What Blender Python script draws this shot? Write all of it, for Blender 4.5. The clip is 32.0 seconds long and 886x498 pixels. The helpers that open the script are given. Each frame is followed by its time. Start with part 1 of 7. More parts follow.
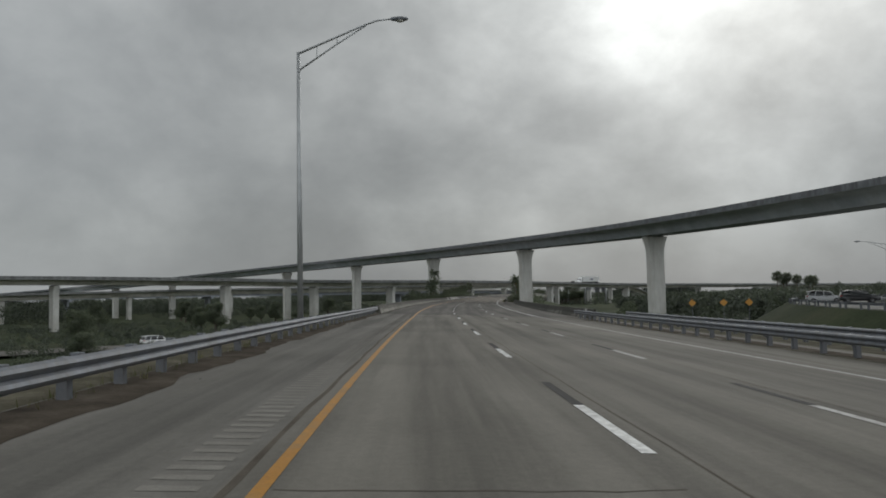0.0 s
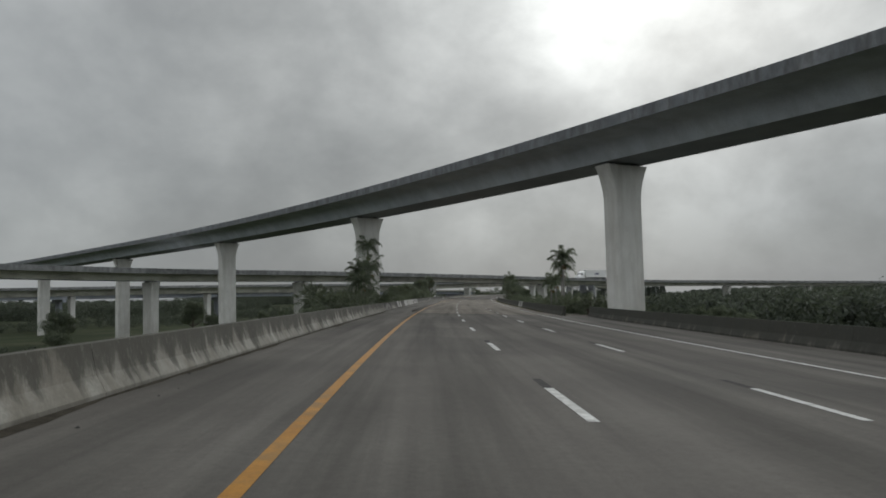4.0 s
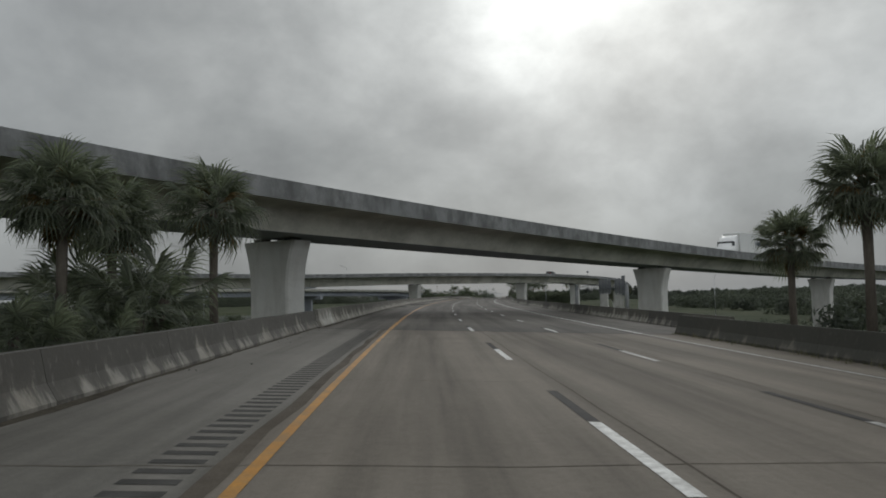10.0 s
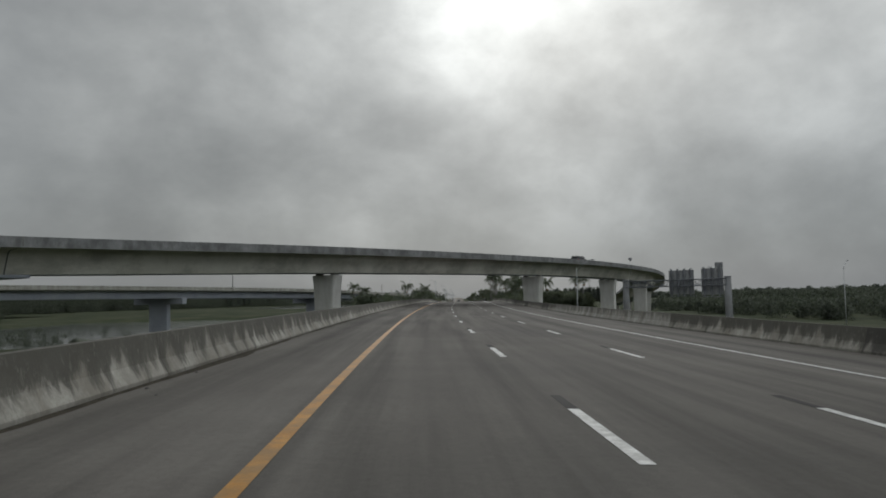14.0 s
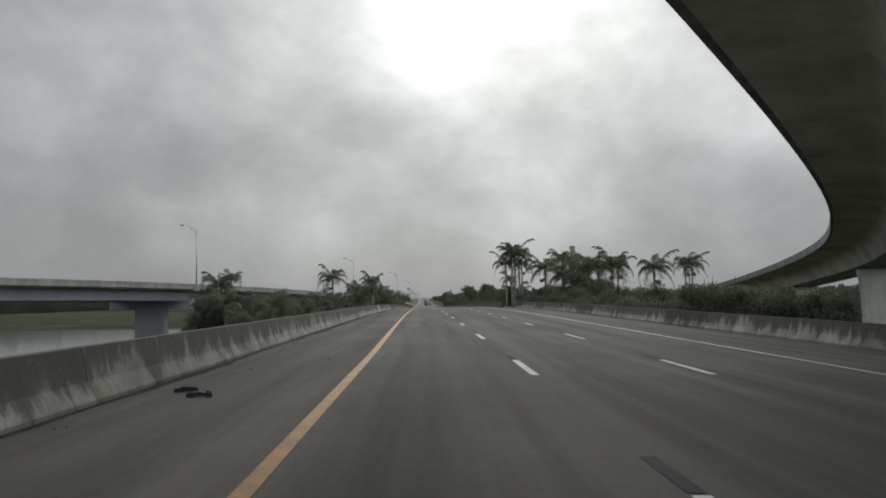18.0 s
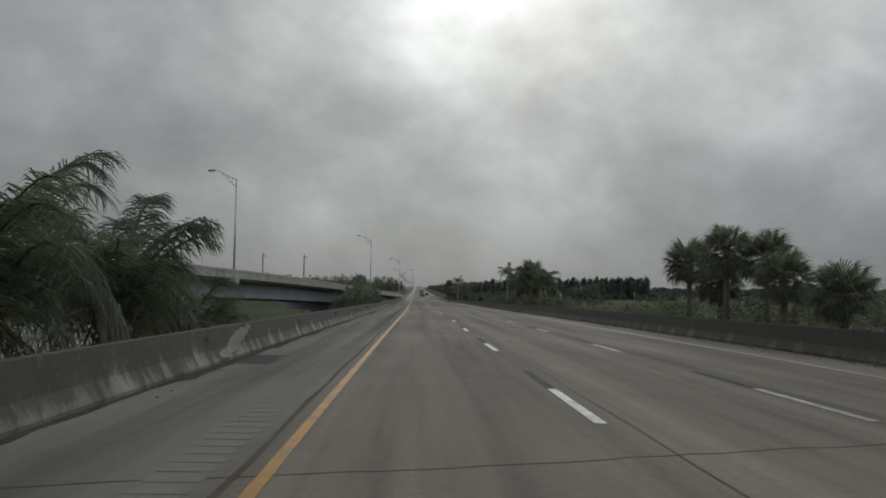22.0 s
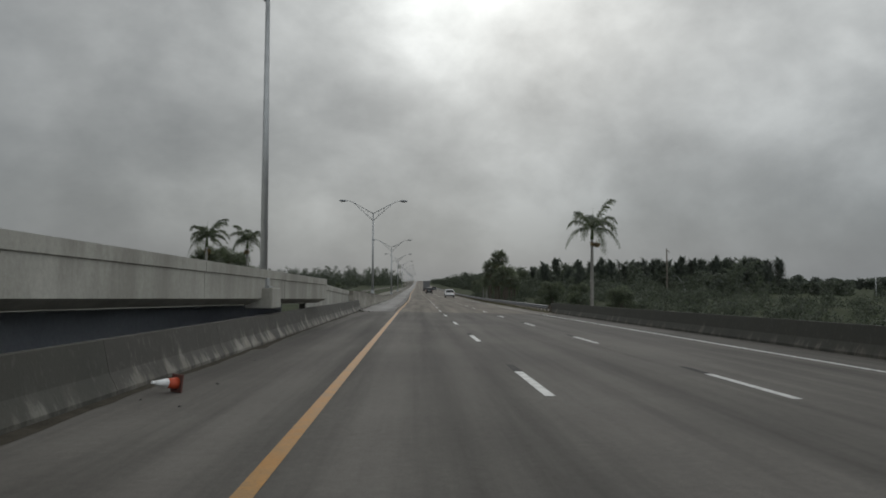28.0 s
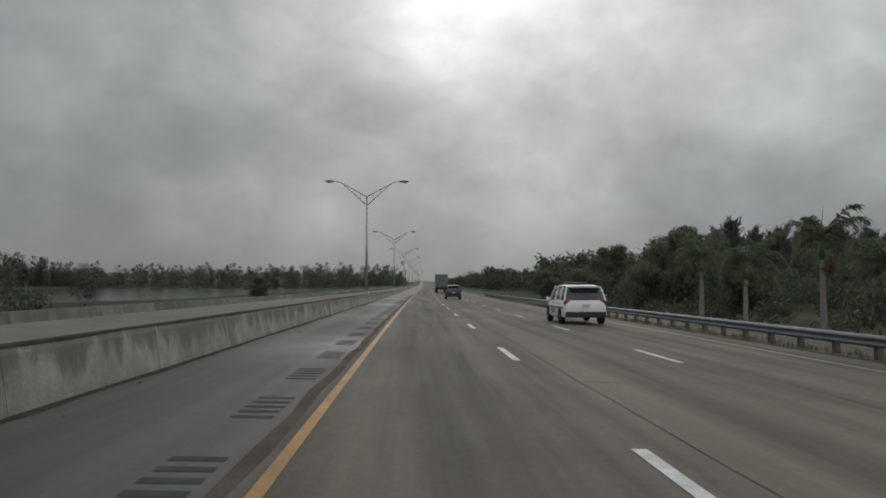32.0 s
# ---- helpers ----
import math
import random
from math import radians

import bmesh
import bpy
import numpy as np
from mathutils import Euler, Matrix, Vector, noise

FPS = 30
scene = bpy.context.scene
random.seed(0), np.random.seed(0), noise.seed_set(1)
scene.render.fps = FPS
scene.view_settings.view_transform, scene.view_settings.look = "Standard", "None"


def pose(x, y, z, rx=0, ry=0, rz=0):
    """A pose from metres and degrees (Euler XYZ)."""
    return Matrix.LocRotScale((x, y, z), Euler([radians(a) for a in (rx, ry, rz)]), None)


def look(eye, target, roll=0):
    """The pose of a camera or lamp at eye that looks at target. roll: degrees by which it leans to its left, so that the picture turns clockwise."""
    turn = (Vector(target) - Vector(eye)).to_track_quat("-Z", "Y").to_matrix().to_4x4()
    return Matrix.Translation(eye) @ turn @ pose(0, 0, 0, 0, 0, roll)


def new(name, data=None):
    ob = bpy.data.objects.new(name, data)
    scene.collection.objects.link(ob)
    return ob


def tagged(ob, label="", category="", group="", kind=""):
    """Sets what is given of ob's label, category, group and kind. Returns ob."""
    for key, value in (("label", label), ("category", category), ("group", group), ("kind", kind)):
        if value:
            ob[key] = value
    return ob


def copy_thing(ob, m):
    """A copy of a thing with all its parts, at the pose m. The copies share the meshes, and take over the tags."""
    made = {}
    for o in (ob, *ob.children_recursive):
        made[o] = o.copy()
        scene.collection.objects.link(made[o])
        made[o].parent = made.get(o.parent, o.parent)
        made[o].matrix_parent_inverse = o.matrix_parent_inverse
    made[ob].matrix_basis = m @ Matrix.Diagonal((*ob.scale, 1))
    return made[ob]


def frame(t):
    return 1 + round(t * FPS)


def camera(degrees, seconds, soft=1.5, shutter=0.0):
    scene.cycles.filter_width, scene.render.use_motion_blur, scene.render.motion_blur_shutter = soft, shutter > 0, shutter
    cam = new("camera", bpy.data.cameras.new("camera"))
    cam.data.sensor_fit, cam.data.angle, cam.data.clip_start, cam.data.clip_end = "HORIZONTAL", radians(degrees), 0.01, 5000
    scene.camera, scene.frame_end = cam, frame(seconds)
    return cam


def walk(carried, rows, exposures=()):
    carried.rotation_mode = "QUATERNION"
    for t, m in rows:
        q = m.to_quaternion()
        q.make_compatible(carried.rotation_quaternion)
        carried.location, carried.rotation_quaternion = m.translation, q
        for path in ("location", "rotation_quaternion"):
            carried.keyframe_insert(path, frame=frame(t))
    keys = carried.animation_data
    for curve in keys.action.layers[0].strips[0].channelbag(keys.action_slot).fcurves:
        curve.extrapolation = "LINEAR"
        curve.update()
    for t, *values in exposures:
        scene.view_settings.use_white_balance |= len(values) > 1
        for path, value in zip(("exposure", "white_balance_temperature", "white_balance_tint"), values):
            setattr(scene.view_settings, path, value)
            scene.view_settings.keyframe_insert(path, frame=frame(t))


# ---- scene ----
cam = camera(61.006, 32.0, soft=1.8)
# seconds, x, y, z, heading, pitch, roll
PATH = [
    (0.0, 0.00, 0.00, 1.500, 1.973, 3.692, -1.19), (0.5, 0.06, 15.32, 1.483, 2.422, 3.563, -1.21), (1.0, 0.24, 30.65, 1.462, 2.863, 3.693, -1.22),
    (1.5, 0.54, 45.96, 1.452, 3.336, 3.740, -1.28), (2.0, 0.98, 61.26, 1.473, 3.878, 3.915, -1.14), (2.5, 1.56, 76.53, 1.528, 4.454, 3.872, -1.18),
    (3.0, 2.30, 91.77, 1.599, 5.039, 3.808, -1.18), (3.5, 3.18, 107.00, 1.668, 5.558, 3.865, -1.30), (4.0, 4.21, 122.22, 1.729, 6.114, 3.739, -1.30),
    (4.5, 5.39, 137.44, 1.780, 6.678, 3.703, -1.32), (5.0, 6.72, 152.66, 1.824, 7.221, 3.684, -1.37), (5.5, 8.18, 167.87, 1.867, 7.714, 3.974, -1.43),
    (6.0, 9.76, 183.07, 1.916, 8.134, 3.981, -1.47), (6.5, 11.46, 198.26, 1.985, 8.551, 4.042, -1.27), (7.0, 13.25, 213.44, 2.077, 8.878, 3.947, -1.24),
    (7.5, 15.14, 228.62, 2.178, 9.248, 3.856, -1.24), (8.0, 17.12, 243.78, 2.277, 9.597, 3.907, -1.26), (8.5, 19.20, 258.93, 2.370, 9.958, 3.801, -1.39),
    (9.0, 21.37, 274.07, 2.457, 10.276, 3.862, -1.52), (9.5, 23.62, 289.20, 2.536, 10.600, 3.890, -1.36), (10.0, 25.97, 304.31, 2.598, 10.996, 3.795, -1.23),
    (10.5, 28.41, 319.37, 2.650, 11.369, 3.892, -1.14), (11.0, 30.94, 334.38, 2.722, 11.741, 4.007, -0.97), (11.5, 33.58, 349.37, 2.831, 12.189, 3.916, -1.07),
    (12.0, 36.36, 364.38, 2.960, 12.694, 3.942, -1.07), (12.5, 39.28, 379.43, 3.081, 13.272, 3.918, -1.05), (13.0, 42.38, 394.52, 3.188, 13.877, 3.769, -1.01),
    (13.5, 45.66, 409.66, 3.285, 14.480, 3.816, -1.06), (14.0, 49.11, 424.84, 3.374, 15.089, 3.811, -1.15), (14.5, 52.73, 440.05, 3.453, 15.644, 3.771, -1.23),
    (15.0, 56.51, 455.30, 3.523, 16.120, 3.743, -1.32), (15.5, 60.41, 470.57, 3.589, 16.524, 3.846, -1.43), (16.0, 64.43, 485.85, 3.657, 16.895, 3.677, -1.56),
    (16.5, 68.56, 501.14, 3.742, 17.243, 3.761, -1.70), (17.0, 72.79, 516.42, 3.850, 17.625, 3.763, -1.67), (17.5, 77.10, 531.70, 3.960, 17.831, 3.751, -1.51),
    (18.0, 81.44, 546.98, 4.049, 17.876, 3.718, -1.13), (18.5, 85.81, 562.27, 4.118, 17.941, 3.361, -0.64), (19.0, 90.21, 577.56, 4.166, 18.139, 3.234, -0.17),
    (19.5, 94.66, 592.83, 4.197, 18.293, 3.274, 0.07), (20.0, 99.13, 608.09, 4.222, 18.298, 3.103, 0.22), (20.5, 103.59, 623.36, 4.228, 18.228, 3.168, 0.36),
    (21.0, 108.04, 638.65, 4.190, 18.123, 3.079, 0.56), (21.5, 112.46, 653.93, 4.096, 18.095, 2.890, 0.71), (22.0, 116.88, 669.20, 3.956, 18.137, 2.933, 0.91),
    (22.5, 121.30, 684.48, 3.789, 18.133, 2.843, 0.96), (23.0, 125.74, 699.75, 3.598, 18.172, 2.920, 0.74), (23.5, 130.18, 715.03, 3.381, 18.208, 2.895, 0.53),
    (24.0, 134.64, 730.31, 3.149, 18.238, 2.710, 0.50), (24.5, 139.09, 745.59, 2.923, 18.198, 2.678, 0.51), (25.0, 143.53, 760.87, 2.715, 18.187, 2.650, 0.34),
    (25.5, 147.97, 776.17, 2.529, 18.086, 2.623, 0.41), (26.0, 152.38, 791.50, 2.370, 18.012, 2.811, 0.35), (26.5, 156.79, 806.85, 2.222, 17.974, 2.805, 0.32),
    (27.0, 161.20, 822.21, 2.058, 17.976, 2.704, 0.31), (27.5, 165.61, 837.58, 1.861, 18.020, 2.591, 0.31), (28.0, 170.05, 852.96, 1.630, 18.099, 2.579, 0.31),
    (28.5, 174.51, 868.35, 1.400, 18.214, 2.579, 0.24), (29.0, 179.00, 883.75, 1.199, 18.233, 2.622, 0.22), (29.5, 183.49, 899.16, 1.017, 18.190, 2.406, 0.21),
    (30.0, 187.97, 914.58, 0.838, 18.185, 2.571, 0.25), (30.5, 192.45, 930.00, 0.665, 18.122, 2.573, 0.19), (31.0, 196.90, 945.44, 0.509, 17.990, 2.491, 0.10),
    (31.5, 201.31, 960.89, 0.376, 17.803, 2.569, 0.14), (32.0, 205.66, 976.36, 0.275, 17.579, 2.657, 0.05),
]

# seconds, stops: the clip's camera brightens its picture under the flyovers
EXPOSURE = [(0.0, 0.09), (3.5, 0.12), (5.2, 0.32), (5.9, 0.42), (6.5, 0.15), (7.2, 0.05), (10.3, 0.06), (10.9, 0.36), (11.5, 0.5), (12.1, 0.15), (13.0, -0.02), (15.8, 0.0), (16.5, 0.28), (17.2, 0.66), (17.9, 0.4), (18.7, -0.04), (28.5, -0.06), (32.0, -0.03)]
walk(cam, [(t, pose(x, y, z, 90 + tilt, 0, -turn) @ pose(0, 0, 0, 0, 0, lean)) for t, x, y, z, turn, tilt, lean in PATH], EXPOSURE)

# ---- light ----
SUN_TURN, SUN_UP = 25.0, 25.0  # degrees clockwise from +y, and above the horizon
world = bpy.data.worlds.new("overcast")
scene.world = world
world.use_nodes = True


def link(tree, a, b):
    tree.links.new(a, b)


def node(tree, kind, **values):
    n = tree.nodes.new(kind)
    for key, value in values.items():
        n.inputs[int(key[1:]) if key[0] == "i" and key[1:].isdigit() else key.replace("_", " ")].default_value = value
    return n


def math_node(tree, op, a, b=None, clamp=False):
    n = tree.nodes.new("ShaderNodeMath")
    n.operation, n.use_clamp = op, clamp
    for i, v in enumerate((a, b)):
        if v is None:
            continue
        if isinstance(v, (int, float)):
            n.inputs[i].default_value = v
        else:
            link(tree, v, n.inputs[i])
    return n.outputs[0]


def ramp(tree, source, stops):
    n = tree.nodes.new("ShaderNodeValToRGB")
    e = n.color_ramp.elements
    while len(e) < len(stops):
        e.new(0.5)
    for el, (at, c) in zip(e, stops):
        el.position = at
        el.color = (*c, 1) if isinstance(c, tuple) else (c, c, c, 1)
    link(tree, source, n.inputs[0])
    return n.outputs[0]


def mixed(tree, fac, a, b, blend="MIX"):
    n = tree.nodes.new("ShaderNodeMix")
    n.data_type, n.blend_type = "RGBA", blend
    for i, v in ((0, fac), (6, a), (7, b)):
        if isinstance(v, (int, float)):
            n.inputs[i].default_value = v
        elif isinstance(v, tuple):
            n.inputs[i].default_value = (*v, 1)
        else:
            link(tree, v, n.inputs[i])
    return n.outputs[2]


def build_sky():
    t = world.node_tree
    t.nodes.clear()
    out, back = t.nodes.new("ShaderNodeOutputWorld"), t.nodes.new("ShaderNodeBackground")
    co = t.nodes.new("ShaderNodeTexCoord").outputs["Generated"]
    sep = t.nodes.new("ShaderNodeSeparateXYZ")
    link(t, co, sep.inputs[0])
    x, y, z = sep.outputs
    zz = math_node(t, "ADD", math_node(t, "ABSOLUTE", z), 0.5)
    comb = t.nodes.new("ShaderNodeCombineXYZ")
    link(t, math_node(t, "DIVIDE", x, zz), comb.inputs[0])
    link(t, math_node(t, "DIVIDE", y, zz), comb.inputs[1])
    big = node(t, "ShaderNodeTexNoise", Scale=1.5, Detail=5.0, Roughness=0.5, Distortion=0.1)
    small = node(t, "ShaderNodeTexNoise", Scale=5.2, Detail=8.0, Roughness=0.56, Distortion=0.1)
    link(t, comb.outputs[0], big.inputs["Vector"])
    puffs = t.nodes.new("ShaderNodeMapping")
    puffs.inputs["Scale"].default_value = (1.0, 1.0, 1.35)
    link(t, co, puffs.inputs[0])
    link(t, puffs.outputs[0], small.inputs["Vector"])
    cloud = math_node(t, "ADD", math_node(t, "MULTIPLY", big.outputs[0], 0.42), math_node(t, "MULTIPLY", small.outputs[0], 0.58))
    tone = ramp(t, cloud, [(0.35, (0.262, 0.27, 0.275)), (0.45, (0.298, 0.307, 0.311)), (0.53, (0.334, 0.343, 0.346)), (0.64, (0.392, 0.402, 0.404))])
    # the veiled sun behind the cloud
    up, turn = radians(SUN_UP), radians(SUN_TURN)
    sun_way = (math.sin(turn) * math.cos(up), math.cos(turn) * math.cos(up), math.sin(up))
    dot = t.nodes.new("ShaderNodeVectorMath")
    dot.operation = "DOT_PRODUCT"
    link(t, co, dot.inputs[0])
    dot.inputs[1].default_value = sun_way
    near = math_node(t, "MAXIMUM", dot.outputs["Value"], 0.0)
    wide = math_node(t, "POWER", near, 5.0)
    tight = math_node(t, "POWER", near, 60.0)
    gap = t.nodes.new("ShaderNodeVectorMath")  # the thinnest place in the cloud
    gap.operation = "DOT_PRODUCT"
    link(t, co, gap.inputs[0])
    gap.inputs[1].default_value = (math.sin(radians(17.5)) * math.cos(radians(23.5)), math.cos(radians(17.5)) * math.cos(radians(23.5)), math.sin(radians(23.5)))
    core = math_node(t, "POWER", math_node(t, "MAXIMUM", gap.outputs["Value"], 0.0), 160.0)
    breaks = ramp(t, cloud, [(0.38, 0.62), (0.50, 0.97), (0.60, 1.38)])
    glow = math_node(t, "MULTIPLY", math_node(t, "ADD", math_node(t, "ADD", math_node(t, "MULTIPLY", wide, 0.40), math_node(t, "MULTIPLY", tight, 0.3)), math_node(t, "MULTIPLY", core, 0.34)), breaks)
    gl = t.nodes.new("ShaderNodeCombineXYZ")
    for i, k in enumerate((0.975, 0.985, 0.965)):
        link(t, math_node(t, "MULTIPLY", glow, k), gl.inputs[i])
    sky = t.nodes.new("ShaderNodeTexSky")
    sky.sky_type, sky.sun_disc, sky.sun_elevation, sky.sun_rotation = "NISHITA", False, up, turn
    clear = mixed(t, 1.0, sky.outputs[0], (0.10, 0.10, 0.10), "MULTIPLY")
    base = mixed(t, 0.05, tone, clear)
    total = mixed(t, 1.0, base, gl.outputs[0], "ADD")
    # an overcast sky is darkest near the horizon and brightest overhead
    total = mixed(t, 1.0, total, ramp(t, z, [(0.0, (0.66, 0.675, 0.68)), (0.14, (0.74, 0.755, 0.755)), (0.32, (0.85, 0.865, 0.862)), (0.6, (0.85, 0.87, 0.868)), (1.0, (0.84, 0.86, 0.86))]), "MULTIPLY")
    low = ramp(t, z, [(0.0, 1.0), (0.10, 0.0)])
    total = mixed(t, math_node(t, "MULTIPLY", low, 0.6), total, (0.246, 0.264, 0.276))
    # unseen southern sky is brightened as fill; the west is a little brighter
    away = t.nodes.new("ShaderNodeVectorMath")
    away.operation = "DOT_PRODUCT"
    link(t, co, away.inputs[0])
    away.inputs[1].default_value = (math.sin(radians(165.0)), math.cos(radians(165.0)), 0.0)
    thin = ramp(t, math_node(t, "ADD", math_node(t, "MULTIPLY", away.outputs["Value"], 0.5), 0.5), [(0.0, 1.0), (0.36, 1.0), (0.6, 2.0), (1.0, 3.5)])
    total = mixed(t, 1.0, total, thin, "MULTIPLY")
    total = mixed(t, 1.0, total, ramp(t, math_node(t, "ADD", math_node(t, "MULTIPLY", x, 0.5), 0.5), [(0.2, 1.3), (0.30, 1.14), (0.37, 0.95), (0.43, 0.77), (0.54, 0.79), (0.64, 0.99), (0.74, 1.03), (0.85, 1.03)]), "MULTIPLY")
    # a darker bank of cloud stands low in the north-east
    east = ramp(t, math_node(t, "ADD", math_node(t, "MULTIPLY", x, 0.5), 0.5), [(0.56, 0.0), (0.76, 1.0)])
    bank_low = ramp(t, z, [(0.0, 0.8), (0.1, 1.0), (0.3, 0.0)])
    total = mixed(t, math_node(t, "MULTIPLY", math_node(t, "MULTIPLY", east, bank_low), 0.55), total, mixed(t, 1.0, total, (0.37, 0.40, 0.44), "MULTIPLY"))
    link(t, total, back.inputs[0])
    back.inputs[1].default_value = 1.0
    link(t, back.outputs[0], out.inputs[0])


build_sky()
sun = new("sun", bpy.data.lights.new("sun", "SUN"))
sun.data.energy, sun.data.angle, sun.data.color = 0.4, radians(35), (1.0, 0.985, 0.96)
sun.matrix_world = look((0, 0, 0), (-math.sin(radians(SUN_TURN)), -math.cos(radians(SUN_TURN)), -math.tan(radians(SUN_UP))))
scene.view_settings.exposure = 0.0

# ---- materials ----


def surface(name, stops, scale=3.0, rough=0.85, grain=40.0, grain_mix=0.25, bump=0.15, metal=0.0, island=0.0, objects=0.0, stain=None, stretch=None, spec=0.4):
    """A worn surface: colours over a coarse noise, fine grain, bump, optional vertical stains (colour, amount, scale)."""
    m = bpy.data.materials.new(name)
    m.use_nodes = True
    t = m.node_tree
    p = t.nodes["Principled BSDF"]
    co = t.nodes.new("ShaderNodeTexCoord").outputs["Object"]
    if objects:
        shift = t.nodes.new("ShaderNodeVectorMath")
        info = t.nodes.new("ShaderNodeObjectInfo")
        link(t, co, shift.inputs[0])
        mul = math_node(t, "MULTIPLY", info.outputs["Random"], 50.0)
        link(t, mul, shift.inputs[1])
        co = shift.outputs[0]
    if stretch:
        mp = t.nodes.new("ShaderNodeMapping")
        mp.inputs["Scale"].default_value = stretch
        link(t, co, mp.inputs[0])
        co = mp.outputs[0]
    coarse = node(t, "ShaderNodeTexNoise", Scale=scale, Detail=6.0, Roughness=0.6)
    fine = node(t, "ShaderNodeTexNoise", Scale=grain, Detail=4.0, Roughness=0.7)
    for n in (coarse, fine):
        link(t, co, n.inputs["Vector"])
    n_stops = len(stops)
    c = ramp(t, coarse.outputs[0], [(0.3 + 0.4 * i / max(1, n_stops - 1), s) for i, s in enumerate(stops)])
    g = ramp(t, fine.outputs[0], [(0.25, 0.55), (0.75, 1.35)])
    c = mixed(t, grain_mix, c, mixed(t, 1.0, c, g, "MULTIPLY"))
    if stain:
        sc, amount, size = stain
        mp = t.nodes.new("ShaderNodeMapping")
        mp.inputs["Scale"].default_value = size
        link(t, co, mp.inputs[0])
        streak = node(t, "ShaderNodeTexNoise", Scale=1.0, Detail=5.0, Roughness=0.65)
        link(t, mp.outputs[0], streak.inputs["Vector"])
        f = ramp(t, streak.outputs[0], [(0.42, 0.0), (0.62, 1.0)])
        c = mixed(t, math_node(t, "MULTIPLY", f, amount), c, sc)
    if island or objects:
        r = (t.nodes.new("ShaderNodeNewGeometry").outputs["Random Per Island"] if island else t.nodes.new("ShaderNodeObjectInfo").outputs["Random"])
        k = island or objects
        c = mixed(t, 1.0, c, ramp(t, r, [(0.0, 1 - k), (1.0, 1 + k)]), "MULTIPLY")
    link(t, c, p.inputs["Base Color"])
    p.inputs["Roughness"].default_value, p.inputs["Metallic"].default_value = rough, metal
    p.inputs["Specular IOR Level"].default_value = spec
    if bump:
        b = t.nodes.new("ShaderNodeBump")
        b.inputs["Strength"].default_value, b.inputs["Distance"].default_value = bump, 0.02
        link(t, fine.outputs[0], b.inputs["Height"])
        link(t, b.outputs[0], p.inputs["Normal"])
    return m


def plain(name, colour, rough=0.5, metal=0.0, spec=0.5):
    return surface(name, [tuple(c * 0.9 for c in colour), colour], scale=6.0, rough=rough, grain=60.0, grain_mix=0.12, bump=0.03, metal=metal, spec=spec)


def pavement(name, dark, mid, light, rough, gloss_spots=0.0, sheen=0.1):
    """A carriageway: u of the uv map runs across it in metres, v along it. Wheel paths, oil drips and patches."""
    m = bpy.data.materials.new(name)
    m.use_nodes = True
    t = m.node_tree
    p = t.nodes["Principled BSDF"]
    uv = t.nodes.new("ShaderNodeUVMap").outputs[0]
    sep = t.nodes.new("ShaderNodeSeparateXYZ")
    link(t, uv, sep.inputs[0])
    co = t.nodes.new("ShaderNodeTexCoord").outputs["Object"]
    coarse = node(t, "ShaderNodeTexNoise", Scale=0.12, Detail=7.0, Roughness=0.6)
    fine = node(t, "ShaderNodeTexNoise", Scale=9.0, Detail=6.0, Roughness=0.75)
    grit = node(t, "ShaderNodeTexNoise", Scale=70.0, Detail=3.0, Roughness=0.7)
    for n in (coarse, fine, grit):
        link(t, co, n.inputs["Vector"])
    mp = t.nodes.new("ShaderNodeMapping")
    mp.inputs["Scale"].default_value = (1.1, 0.035, 1.0)
    link(t, uv, mp.inputs[0])
    streak = node(t, "ShaderNodeTexNoise", Scale=1.0, Detail=6.0, Roughness=0.6)
    link(t, mp.outputs[0], streak.inputs["Vector"])
    c = ramp(t, coarse.outputs[0], [(0.3, dark), (0.5, mid), (0.72, light)])
    c = mixed(t, 0.8, c, mixed(t, 1.0, c, ramp(t, streak.outputs[0], [(0.3, 0.45), (0.55, 1.02), (0.75, 1.3)]), "MULTIPLY"))
    # oil band in the middle of each lane and paler wheel paths beside it, 3.65 m apart
    lane = math_node(t, "FRACT", math_node(t, "DIVIDE", math_node(t, "ADD", sep.outputs[0], 1.5), 3.65))
    band = ramp(t, lane, [(0.0, 1.0), (0.2, 1.07), (0.36, 0.98), (0.5, 0.86), (0.64, 0.98), (0.8, 1.07), (1.0, 1.0)])
    c = mixed(t, 0.8, c, mixed(t, 1.0, c, band, "MULTIPLY"))
    c = mixed(t, 0.35, c, mixed(t, 1.0, c, ramp(t, fine.outputs[0], [(0.3, 0.7), (0.7, 1.3)]), "MULTIPLY"))
    c = mixed(t, 0.35, c, mixed(t, 1.0, c, ramp(t, grit.outputs[0], [(0.3, 0.6), (0.7, 1.4)]), "MULTIPLY"))
    link(t, c, p.inputs["Base Color"])
    link(t, ramp(t, coarse.outputs[0], [(0.35, rough - gloss_spots), (0.6, rough)]), p.inputs["Roughness"])
    p.inputs["Specular IOR Level"].default_value = sheen
    b = t.nodes.new("ShaderNodeBump")
    b.inputs["Strength"].default_value, b.inputs["Distance"].default_value = 0.25, 0.01
    link(t, grit.outputs[0], b.inputs["Height"])
    link(t, b.outputs[0], p.inputs["Normal"])
    return m


